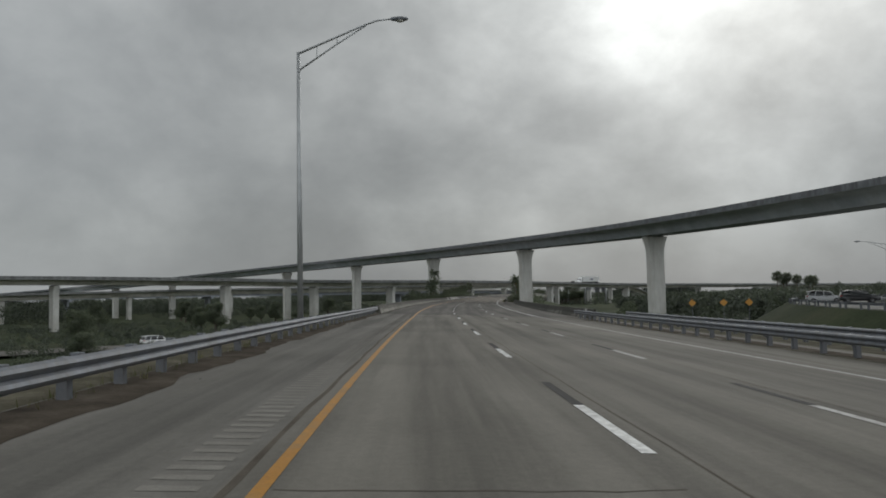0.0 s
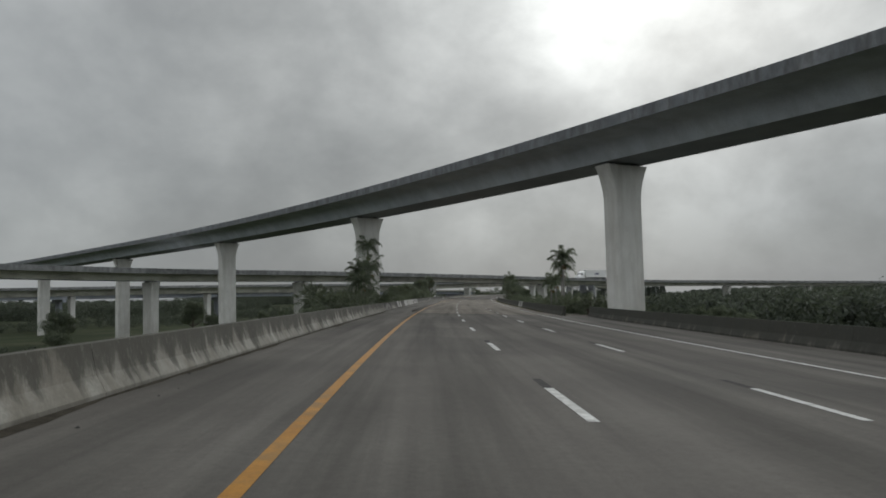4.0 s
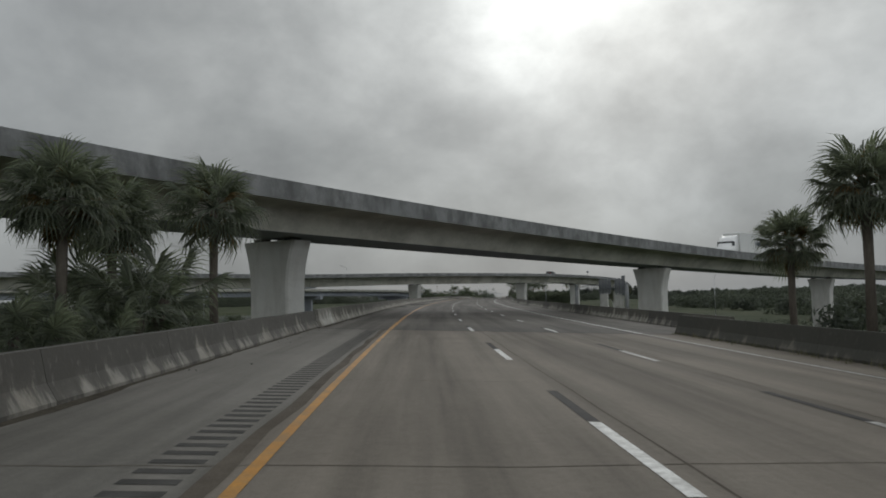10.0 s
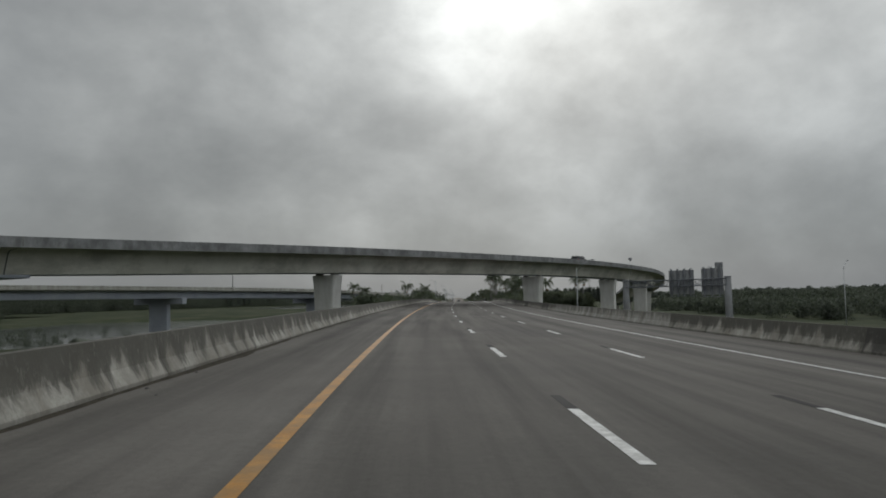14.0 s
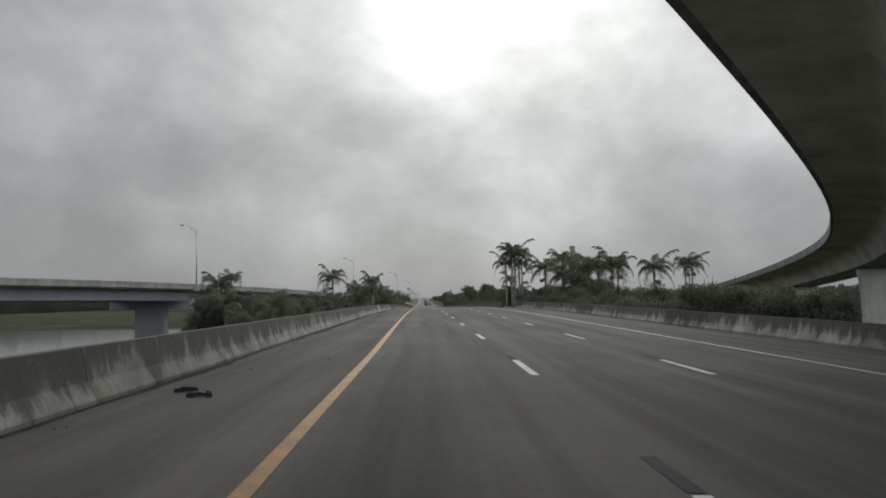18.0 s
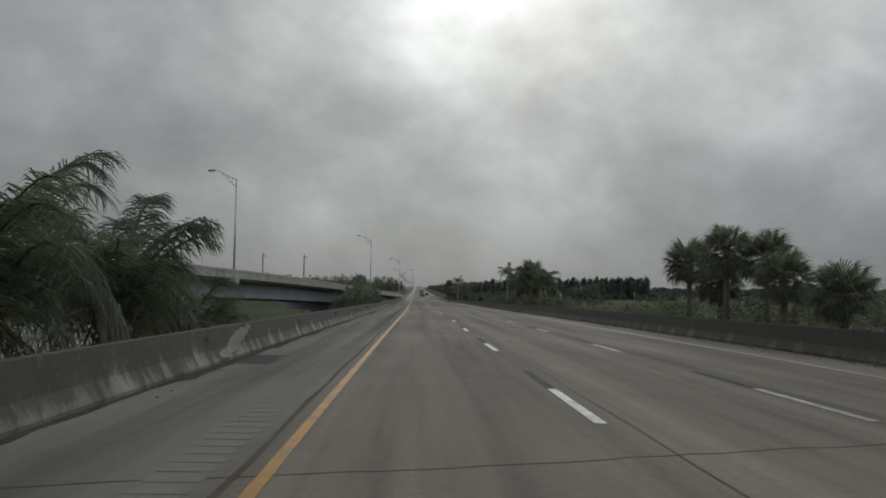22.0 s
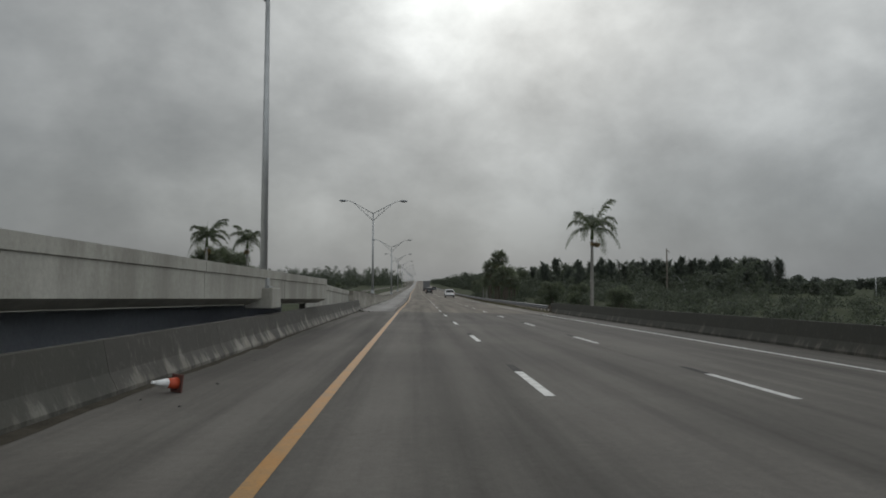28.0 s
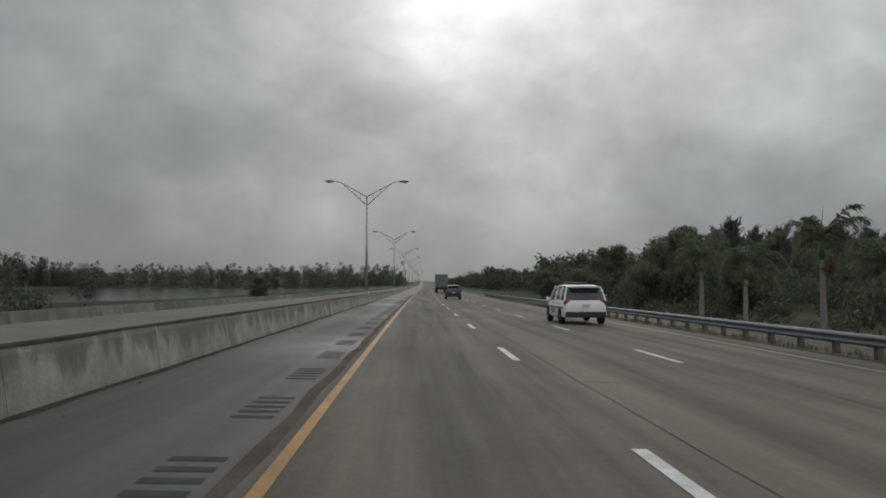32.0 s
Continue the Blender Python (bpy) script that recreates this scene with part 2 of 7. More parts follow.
def foliage(name, dark, light, rough=0.5, through_leaf=0.5):
    m = surface(name, [dark, light], scale=0.9, rough=rough, grain=14.0, grain_mix=0.5, bump=0.0, island=0.4, spec=0.35)
    t = m.node_tree
    p, out = t.nodes["Principled BSDF"], t.nodes["Material Output"]
    colour = p.inputs["Base Color"].links[0].from_socket
    back = t.nodes.new("ShaderNodeBsdfTranslucent")
    link(t, mixed(t, 1.0, colour, (1.2, 1.28, 0.98), "MULTIPLY"), back.inputs[0])
    mix = t.nodes.new("ShaderNodeMixShader")
    mix.inputs[0].default_value = through_leaf
    link(t, p.outputs[0], mix.inputs[1])
    link(t, back.outputs[0], mix.inputs[2])
    link(t, mix.outputs[0], out.inputs[0])
    return m


def mildewed(name, pale, dark, reach, amp, amount, objects=0.1):
    """Cast concrete with mildew running down from its top. u of the uv map is the height, v the way along, in metres."""
    m = surface(name, pale, scale=0.9, grain=22.0, grain_mix=0.5, bump=0.3, objects=objects, stain=((0.15, 0.132, 0.104), 0.6, (0.9, 0.9, 0.6)))
    t = m.node_tree
    p = t.nodes["Principled BSDF"]
    c = p.inputs["Base Color"].links[0].from_socket
    uv = t.nodes.new("ShaderNodeUVMap").outputs[0]
    sep = t.nodes.new("ShaderNodeSeparateXYZ")
    link(t, uv, sep.inputs[0])
    edges = []
    for size, detail in (((0.3, 1.25, 1), 1.5), ((0.9, 3.2, 1), 6.0), ((5.0, 9.0, 1), 5.0)):
        mp = t.nodes.new("ShaderNodeMapping")
        mp.inputs["Scale"].default_value = size
        link(t, uv, mp.inputs[0])
        n = node(t, "ShaderNodeTexNoise", Scale=1.0, Detail=detail, Roughness=0.65, Distortion=0.4)
        link(t, mp.outputs[0], n.inputs["Vector"])
        edges.append(n.outputs[0])
    wave = math_node(t, "ADD", math_node(t, "MULTIPLY", edges[0], amp * 3.6), math_node(t, "ADD", math_node(t, "MULTIPLY", edges[1], amp * 2.0), math_node(t, "MULTIPLY", edges[2], amp * 1.2)))
    f = math_node(t, "ADD", math_node(t, "SUBTRACT", sep.outputs[0], reach), math_node(t, "SUBTRACT", wave, amp * 3.4))
    f = ramp(t, math_node(t, "ADD", f, 0.5), [(0.34, 0.0), (0.46, 0.42), (0.55, 0.88), (0.74, 1.0)])
    c = mixed(t, math_node(t, "MULTIPLY", f, amount), c, dark)
    # pale abraded spots come through, and splashed dirt lies along the foot
    worn = ramp(t, edges[2], [(0.56, 0.0), (0.72, 0.55)])
    c = mixed(t, math_node(t, "MULTIPLY", worn, 0.5), c, pale[-1])
    foot = ramp(t, sep.outputs[0], [(0.0, 0.75), (0.10, 0.0)])
    c = mixed(t, math_node(t, "MULTIPLY", foot, edges[1]), c, (0.05, 0.048, 0.04))
    link(t, c, p.inputs["Base Color"])
    return m


def glass(name, colour, rough=0.05):
    m = bpy.data.materials.new(name)
    m.use_nodes = True
    p = m.node_tree.nodes["Principled BSDF"]
    p.inputs["Base Color"].default_value = (*colour, 1)
    p.inputs["Roughness"].default_value = rough
    p.inputs["Specular IOR Level"].default_value = 0.8
    return m


OLD_CONCRETE_ROAD = pavement("worn_concrete_pavement", (0.139, 0.121, 0.100), (0.186, 0.164, 0.138), (0.232, 0.207, 0.176), 0.85, 0.1)
GREY_CONCRETE_ROAD = pavement("grey_concrete_pavement", (0.124, 0.115, 0.099), (0.169, 0.157, 0.136), (0.212, 0.198, 0.173), 0.85, 0.1)
ASPHALT = pavement("aged_bridge_asphalt", (0.088, 0.082, 0.074), (0.128, 0.118, 0.107), (0.169, 0.158, 0.143), 0.85, 0.1)
SHOULDER = pavement("shoulder_asphalt", (0.116, 0.109, 0.096), (0.160, 0.151, 0.136), (0.210, 0.196, 0.179), 0.85, 0.1)
WET_SHOULDER = pavement("damp_shoulder", (0.064, 0.061, 0.056), (0.092, 0.088, 0.081), (0.128, 0.123, 0.113), 0.7, 0.25, 0.3)
BARRIER = mildewed("weathered_barrier_concrete", [(0.205, 0.196, 0.168), (0.315, 0.302, 0.265), (0.43, 0.413, 0.37)], (0.072, 0.068, 0.056), 0.36, 0.46, 0.92)
DARK_BARRIER = mildewed("mildewed_barrier_concrete", [(0.144, 0.134, 0.116), (0.228, 0.216, 0.192), (0.312, 0.296, 0.266)], (0.05, 0.047, 0.041), 0.16, 0.44, 0.93, 0.15)
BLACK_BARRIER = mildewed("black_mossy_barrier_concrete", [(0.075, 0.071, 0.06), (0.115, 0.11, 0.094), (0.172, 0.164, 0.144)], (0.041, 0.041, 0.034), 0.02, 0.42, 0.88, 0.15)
PALE_BARRIER = mildewed("pale_new_concrete", [(0.40, 0.395, 0.375), (0.50, 0.495, 0.475)], (0.2, 0.195, 0.185), 0.9, 0.25, 0.6, 0.06)
BRIDGE_CONCRETE = surface("bridge_concrete", [(0.50, 0.485, 0.425), (0.57, 0.555, 0.49), (0.62, 0.605, 0.545)], scale=0.2, grain=9.0, grain_mix=0.35, bump=0.15, stain=((0.20, 0.19, 0.16), 0.55, (0.2, 0.2, 0.35)))
# darker, bluer copy of the bridge concrete, with shade put into its colour
SHADED_CONCRETE = surface("shade_darkened_concrete", [(0.235, 0.252, 0.285), (0.285, 0.302, 0.335), (0.345, 0.358, 0.385)], scale=0.2, grain=9.0, grain_mix=0.35, bump=0.15)
COOL_CONCRETE = surface("blue_grey_bridge_concrete", [(0.42, 0.455, 0.50), (0.50, 0.535, 0.58), (0.56, 0.59, 0.625)], scale=0.25, grain=9.0, grain_mix=0.35, bump=0.15, stain=((0.22, 0.225, 0.23), 0.3, (0.4, 0.4, 0.1)))
STAINED_CONCRETE = surface("stained_old_concrete", [(0.06, 0.058, 0.055), (0.12, 0.116, 0.11), (0.22, 0.215, 0.2)], scale=0.9, grain=25.0, grain_mix=0.5, bump=0.3)
PARAPET_CONCRETE = surface("streaked_parapet_concrete", [(0.165, 0.168, 0.168), (0.215, 0.218, 0.217), (0.27, 0.272, 0.268)], scale=0.5, grain=14.0, grain_mix=0.4, bump=0.2, stain=((0.085, 0.085, 0.083), 0.75, (0.8, 0.8, 0.45)))
PIER_CONCRETE = surface("pier_concrete", [(0.50, 0.49, 0.46), (0.57, 0.56, 0.53), (0.62, 0.61, 0.58)], scale=0.4, grain=12.0, grain_mix=0.3, bump=0.15, stain=((0.38, 0.36, 0.325), 0.6, (0.8, 0.8, 0.12)))
YELLOW = surface("worn_yellow_paint", [(0.36, 0.16, 0.018), (0.52, 0.245, 0.03)], scale=2.0, rough=0.5, grain=30.0, grain_mix=0.6, bump=0.1, stain=((0.17, 0.125, 0.07), 0.55, (2.0, 2.0, 1.0)), spec=0.2)
WHITE = surface("worn_white_paint", [(0.55, 0.55, 0.53), (0.72, 0.72, 0.70)], scale=3.0, rough=0.5, grain=30.0, grain_mix=0.5, bump=0.1, stain=((0.25, 0.245, 0.23), 0.6, (4.0, 4.0, 1.0)), spec=0.12)
FADED_WHITE = surface("faded_white_paint", [(0.28, 0.275, 0.26), (0.42, 0.415, 0.40)], scale=3.0, rough=0.5, grain=30.0, grain_mix=0.5, bump=0.1, stain=((0.2, 0.19, 0.175), 0.8, (4.0, 4.0, 1.0)), spec=0.12)
TAR = surface("black_contrast_marking", [(0.030, 0.029, 0.028), (0.05, 0.048, 0.046)], scale=3.0, rough=0.7, grain=40.0, grain_mix=0.5, bump=0.15, spec=0.08)
RUMBLE = surface("rumble_groove", [(0.05, 0.048, 0.045), (0.085, 0.082, 0.078)], scale=3.0, rough=0.8, grain=40.0, grain_mix=0.5, bump=0.15, spec=0.08)
DAMP_RUMBLE = surface("damp_rumble_groove", [(0.052, 0.052, 0.05), (0.082, 0.082, 0.08)], scale=3.0, rough=0.8, grain=40.0, grain_mix=0.6, bump=0.15, spec=0.08)
FAINT_RUMBLE = surface("worn_rumble_groove", [(0.15, 0.142, 0.13), (0.19, 0.18, 0.165)], scale=2.0, rough=0.85, grain=40.0, grain_mix=0.5, bump=0.15, spec=0.08)
STEEL = surface("galvanised_steel", [(0.14, 0.152, 0.172), (0.20, 0.213, 0.235)], scale=2.0, rough=0.55, grain=30.0, grain_mix=0.25, bump=0.04, metal=0.35, stain=((0.11, 0.095, 0.08), 0.4, (3.0, 3.0, 0.5)))
POLE = surface("dull_aluminium_pole", [(0.33, 0.34, 0.345), (0.43, 0.44, 0.445)], scale=2.0, rough=0.45, grain=30.0, grain_mix=0.2, bump=0.03, metal=0.6)
WOOD_POST = surface("weathered_timber_post", [(0.10, 0.085, 0.07), (0.2, 0.175, 0.145)], scale=3.0, rough=0.9, grain=30.0, grain_mix=0.5, bump=0.3, stretch=(1, 1, 0.2))
GRASS = surface("rough_grass", [(0.026, 0.036, 0.017), (0.045, 0.056, 0.027), (0.072, 0.074, 0.043)], scale=0.06, rough=0.95, grain=2.5, grain_mix=0.75, bump=0.6, spec=0.1)
WATER = surface("lake_water", [(0.035, 0.042, 0.04), (0.05, 0.058, 0.055)], scale=0.05, rough=0.09, grain=1.6, grain_mix=0.1, bump=0.06, spec=0.6)
ROYAL_GREEN = foliage("royal_palm_leaf", (0.096, 0.112, 0.086), (0.158, 0.176, 0.132), 0.42, 0.6)
FAN_GREEN = foliage("fan_palm_leaf", (0.108, 0.122, 0.094), (0.178, 0.194, 0.148), 0.42, 0.6)
DARK_GREEN = foliage("dark_broad_leaf", (0.092, 0.107, 0.08), (0.15, 0.166, 0.122), 0.5, 0.55)
PINE_GREEN = foliage("casuarina_needles", (0.064, 0.075, 0.068), (0.108, 0.12, 0.105))
WOODS_GREEN = foliage("shaded_woodland_leaf", (0.062, 0.072, 0.06), (0.104, 0.116, 0.092), 0.55, 0.45)
DRY_LEAF = foliage("dead_palm_leaf", (0.10, 0.068, 0.032), (0.19, 0.135, 0.07), 0.8)
CROWNSHAFT = plain("smooth_green_crownshaft", (0.075, 0.105, 0.042), 0.4)
PALM_TRUNK = surface("grey_palm_trunk", [(0.17, 0.16, 0.145), (0.27, 0.26, 0.24)], scale=1.0, rough=0.85, grain=8.0, grain_mix=0.5, bump=0.3, stretch=(0.6, 0.6, 4.0))
BARK = surface("rough_bark", [(0.07, 0.058, 0.046), (0.14, 0.12, 0.1)], scale=3.0, rough=0.95, grain=18.0, grain_mix=0.6, bump=0.6, stretch=(1, 1, 0.3))
JOINT = surface("old_joint_sealant", [(0.082, 0.07, 0.057), (0.135, 0.117, 0.097)], scale=1.0, rough=0.9, grain=40.0, grain_mix=0.5, bump=0.2, spec=0.05)
DARK_PARAPET = surface("dark_streaked_parapet", [(0.122, 0.13, 0.14), (0.17, 0.18, 0.192), (0.23, 0.238, 0.246)], scale=0.6, grain=14.0, grain_mix=0.4, bump=0.2, stain=((0.08, 0.08, 0.078), 0.7, (1.5, 1.5, 0.4)))
GUTTER = surface("gutter_dirt", [(0.045, 0.040, 0.032), (0.085, 0.075, 0.060)], scale=4.0, rough=0.95, grain=30.0, grain_mix=0.6, bump=0.5, spec=0.05)
PUDDLE = glass("shallow_rain_water", (0.035, 0.034, 0.031), 0.12)
RUBBER = plain("black_rubber", (0.018, 0.018, 0.018), 0.85)

# ---- building helpers ----


def mesh(name, verts, faces, material, uvs=None, smooth=False):
    me = bpy.data.meshes.new(name)
    me.from_pydata([tuple(v) for v in verts], [], [tuple(f) for f in faces])
    me.materials.append(material)
    if uvs is not None:
        layer = me.uv_layers.new(name="UVMap")
        idx = np.empty(len(me.loops), dtype=np.int32)
        me.loops.foreach_get("vertex_index", idx)
        layer.data.foreach_set("uv", np.asarray(uvs, dtype=np.float32)[idx].ravel())
    if smooth:
        me.polygons.foreach_set("use_smooth", [True] * len(me.polygons))
    me.update()
    return me


def thing(name, label, category, group="", kind="", at=None):
    ob = new(name)
    ob.empty_display_size = 0.3
    if at is not None:
        ob.matrix_basis = at
    return tagged(ob, label, category, group, kind)


def child(name, me, parent, label="", at=None):
    ob = new(name, me)
    ob.parent = parent
    if at is not None:
        ob.matrix_basis = at
    return tagged(ob, label) if label else ob


def part(name, bm, material, parent, label="", at=None, smooth=False):
    me = bpy.data.meshes.new(name)
    bm.to_mesh(me)
    bm.free()
    me.materials.append(material)
    if smooth:
        me.polygons.foreach_set("use_smooth", [True] * len(me.polygons))
    return child(name, me, parent, label, at)


def box(bm, x0, x1, y0, y1, z0, z1, bevel=0.0):
    r = bmesh.ops.create_cube(bm, size=1.0, matrix=Matrix.Translation(((x0 + x1) / 2, (y0 + y1) / 2, (z0 + z1) / 2)) @ Matrix.Diagonal((x1 - x0, y1 - y0, z1 - z0, 1)))
    if bevel:
        edges = {e for v in r["verts"] for e in v.link_edges}
        bmesh.ops.bevel(bm, geom=list(edges), offset=bevel, segments=2, affect="EDGES", profile=0.6)
    return bm


def tube(points, radii, sides=8, cap=True):
    """Verts and faces of a tapered tube through the points."""
    pts = [Vector(p) for p in points]
    verts, faces = [], []
    for i, p in enumerate(pts):
        d = (pts[min(i + 1, len(pts) - 1)] - pts[max(i - 1, 0)]).normalized()
        a = d.orthogonal().normalized() if abs(d.z) < 0.99 else Vector((1, 0, 0))
        if abs(d.z) < 0.99:
            a = d.cross(Vector((0, 0, 1))).normalized()
        b = d.cross(a)
        for k in range(sides):
            w = 2 * math.pi * k / sides
            verts.append(p + (a * math.cos(w) + b * math.sin(w)) * radii[i])
    for i in range(len(pts) - 1):
        for k in range(sides):
            q = (k + 1) % sides
            faces.append((i * sides + k, i * sides + q, (i + 1) * sides + q, (i + 1) * sides + k))
    if cap:
        faces.append(tuple(range(sides))[::-1])
        faces.append(tuple((len(pts) - 1) * sides + k for k in range(sides)))
    return verts, faces


def loft(sections, closed=True, caps=True):
    """Verts and faces through equal rings of points."""
    n = len(sections[0])
    verts = [v for s in sections for v in s]
    faces = []
    for i in range(len(sections) - 1):
        for k in range(n if closed else n - 1):
            q = (k + 1) % n
            faces.append((i * n + k, i * n + q, (i + 1) * n + q, (i + 1) * n + k))
    if caps and closed:
        faces.append(tuple(range(n))[::-1])
        faces.append(tuple((len(sections) - 1) * n + k for k in range(n)))
    return verts, faces


# ---- the road's line ----
# the road's centre line: station, heading in degrees, height
ALIGN = [
    (0.0, 0.001, 0.00), (61.3, 1.905, -0.03), (122.3, 4.142, 0.23), (183.4, 6.161, 0.42), (244.6, 7.625, 0.78), (305.8, 9.023, 1.10),
    (366.7, 10.721, 1.46), (428.5, 13.116, 1.87), (491.4, 14.923, 2.16), (554.9, 15.903, 2.55), (618.5, 16.325, 2.72), (682.1, 16.164, 2.46),
    (745.8, 16.266, 1.65), (809.5, 16.039, 0.87), (873.4, 16.126, 0.13), (937.6, 16.212, -0.66), (1001.9, 15.607, -1.23),
]
STEP = 2.0
LINE_S = np.arange(-160.0, 2600.0, STEP)
_a = np.array(ALIGN)
LINE_H = np.radians(np.interp(LINE_S, np.r_[-160, _a[:, 0], 1100, 2600], np.r_[-4.0, _a[:, 1], 16.2, 16.2]))
_z = np.interp(LINE_S, np.r_[-160, _a[:, 0], 1100, 1400, 1800, 2600], np.r_[-0.1, _a[:, 2], -1.6, -1.6, -0.6, 7.0])
_k = np.ones(21) / 21
LINE_Z = np.convolve(np.pad(_z, 10, mode="edge"), _k, mode="valid")
LINE_X = np.concatenate([[0], np.cumsum((np.sin(LINE_H[1:]) + np.sin(LINE_H[:-1])) / 2 * STEP)])
LINE_Y = np.concatenate([[0], np.cumsum((np.cos(LINE_H[1:]) + np.cos(LINE_H[:-1])) / 2 * STEP)])
_o = int(160 / STEP)
LINE_X, LINE_Y = LINE_X - LINE_X[_o], LINE_Y - LINE_Y[_o]
BANK = [(-200, 0.039), (80, 0.041), (183, 0.042), (300, 0.045), (370, 0.036), (500, 0.038), (560, 0.033), (600, 0.020), (650, 0.002), (730, 0.001), (800, 0.008), (890, 0.008), (940, 0.018), (1000, 0.026), (3000, 0.026)]
# how far the lanes stand right of the line
DRIFT = [(-200, 0.15), (40, 0.14), (60, 0.08), (76, -0.13), (110, -0.08), (183, 0.03), (235, 0.19), (262, 0.2), (290, 0.06), (355, -0.04), (400, -0.03), (490, -0.15), (525, -0.07), (575, 0.38), (640, 0.3), (715, 0.38), (760, 0.48), (790, 0.36), (870, 0.32), (937, 0.12), (970, 0.3), (1001, 0.55), (1100, 0.45), (3000, 0.4)]
BRIDGES = [(66.7, 187.5), (337.8, 664.5), (806.0, 929.8)]


def bank(s):
    return np.interp(s, [b[0] for b in BANK], [b[1] for b in BANK])


def level(s):
    return float(np.interp(s, LINE_S, LINE_Z))


def turn_at(s):
    return float(np.interp(s, LINE_S, LINE_H))


def spot(s, d, h=0.0, flat=False):
    """The place at station s, d metres right of the line, h above the road's surface."""
    x, y, z, a = (float(np.interp(s, LINE_S, v)) for v in (LINE_X, LINE_Y, LINE_Z, LINE_H))
    d += float(np.interp(s, [q[0] for q in DRIFT], [q[1] for q in DRIFT]))
    side = max(-6.0, min(16.0, d))
    return Vector((x + d * math.cos(a), y - d * math.sin(a), z + h - (0 if flat else float(bank(s)) * side)))


def stations(s0, s1, step=4.0):
    n = max(1, int(round((s1 - s0) / step)))
    return [s0 + (s1 - s0) * i / n for i in range(n + 1)]


def ribbon(profile, s0, s1, step=4.0, closed=False):
    """Sweep a profile of (d, h) along the road. Verts, faces, uvs."""
    st = stations(s0, s1, step)
    secs = [[spot(s, d, h) for d, h in profile] for s in st]
    verts, faces = loft(secs, closed=closed, caps=closed)
    uvs = [(d, s) for s in st for d, h in profile]
    return verts, faces, uvs


def strip(name, profile, s0, s1, material, parent=None, label="", step=4.0, closed=False, kind=""):
    v, f, uv = ribbon(profile, s0, s1, step, closed)
    ob = new(name, mesh(name, v, f, material, uv))
    if parent:
        ob.parent = parent
    return tagged(ob, label, "", "", kind) if (label or kind) else ob


# ---- ground ----
def distance_to_line(px, py):
    """Station and offset of many places."""
    s_out, d_out = np.empty(len(px)), np.empty(len(px))
    lx, ly, ls, lh = LINE_X[::4], LINE_Y[::4], LINE_S[::4], LINE_H[::4]
    for i in range(0, len(px), 4000):
        dx, dy = px[i:i + 4000, None] - lx, py[i:i + 4000, None] - ly
        k = (dx * dx + dy * dy).argmin(1)
        ax, ay, h = dx[np.arange(len(k)), k], dy[np.arange(len(k)), k], lh[k]
        s_out[i:i + 4000] = ls[k] + ax * np.sin(h) + ay * np.cos(h)
        d_out[i:i + 4000] = ax * np.cos(h) - ay * np.sin(h)
    return s_out, d_out


LOW = -6.0


def low_at(s):
    """The low ground beside the banks."""
    return np.interp(s, [890, 1000], [LOW, -2.2])


def smooth_step(a, b, v):
    u = np.clip((v - a) / (b - a), 0, 1)
    return u * u * (3 - 2 * u)


def ground_height(px, py):
    s, d = distance_to_line(px, py)
    road = np.interp(s, LINE_S, LINE_Z) - bank(s) * np.clip(d, -6, 16)
    fill = np.ones_like(s)
    for a, b in BRIDGES:
        fill *= 1 - smooth_step(a - 6, a + 10, s) * (1 - smooth_step(b - 10, b + 6, s))
    after = smooth_step(930, 985, s)  # beyond the last bridge both carriageways stand on one bank
    left_edge = -9 - 16 * after
    out = np.where(d < 0, left_edge - d, d - 19.0)
    steep = smooth_step(688, 706, s) * (1 - smooth_step(800, 822, s)) * (d < 0)
    slope = 1 - smooth_step(0, 26 + 22 * after - 15 * steep, out)
    rolls = 0.3 * np.sin(px * 0.021 + 1.3) * np.cos(py * 0.017) + 0.25 * np.sin(px * 0.07 + py * 0.05)
    low = low_at(s) + rolls
    # lakes left of the road
    for s0, s1, d0, d1 in ((600, 915, -230, -34), (684, 826, -60, -16), (1100, 1700, -260, -30)):
        e = 14.0
        inside = smooth_step(s0, s0 + 2 * e, s) * (1 - smooth_step(s1 - 2 * e, s1, s)) * smooth_step(d0, d0 + e, d) * (1 - smooth_step(d1 - e, d1, d))
        low = low - 2.4 * inside
    top = road - 0.35
    return low + (top - low) * slope * fill


def build_ground():
    xs = np.r_[-3500, -2200, -1300, -800, np.arange(-520, 620, 6.5), 800, 1300, 2200, 3500]
    ys = np.r_[-1500, -700, -300, np.arange(-170, 1560, 6.5), 1700, 1900, 2200, 2700, 3400, 4500]
    gx, gy = np.meshgrid(xs, ys)
    px, py = gx.ravel(), gy.ravel()
    z = ground_height(px, py)
    n = len(xs)
    faces = [(j * n + i, j * n + i + 1, (j + 1) * n + i + 1, (j + 1) * n + i) for j in range(len(ys) - 1) for i in range(n - 1)]
    ob = new("ground", mesh("ground", np.c_[px, py, z], faces, GRASS, smooth=True))
    tagged(ob, "rough green and straw grass on flat ground and banks", "ground", kind="structure")
    for x0, x1, y0, y1, z in ((-320, 150, 480, 985, -7.0), (-420, 420, 1010, 1760, -3.3)):
        me = mesh("lake", [(x0, y0, z), (x1, y0, z), (x1, y1, z), (x0, y1, z)], [(0, 1, 2, 3)], WATER)
        tagged(new("water", me), "still grey lake water beside the road", "lake", kind="structure")


build_ground()

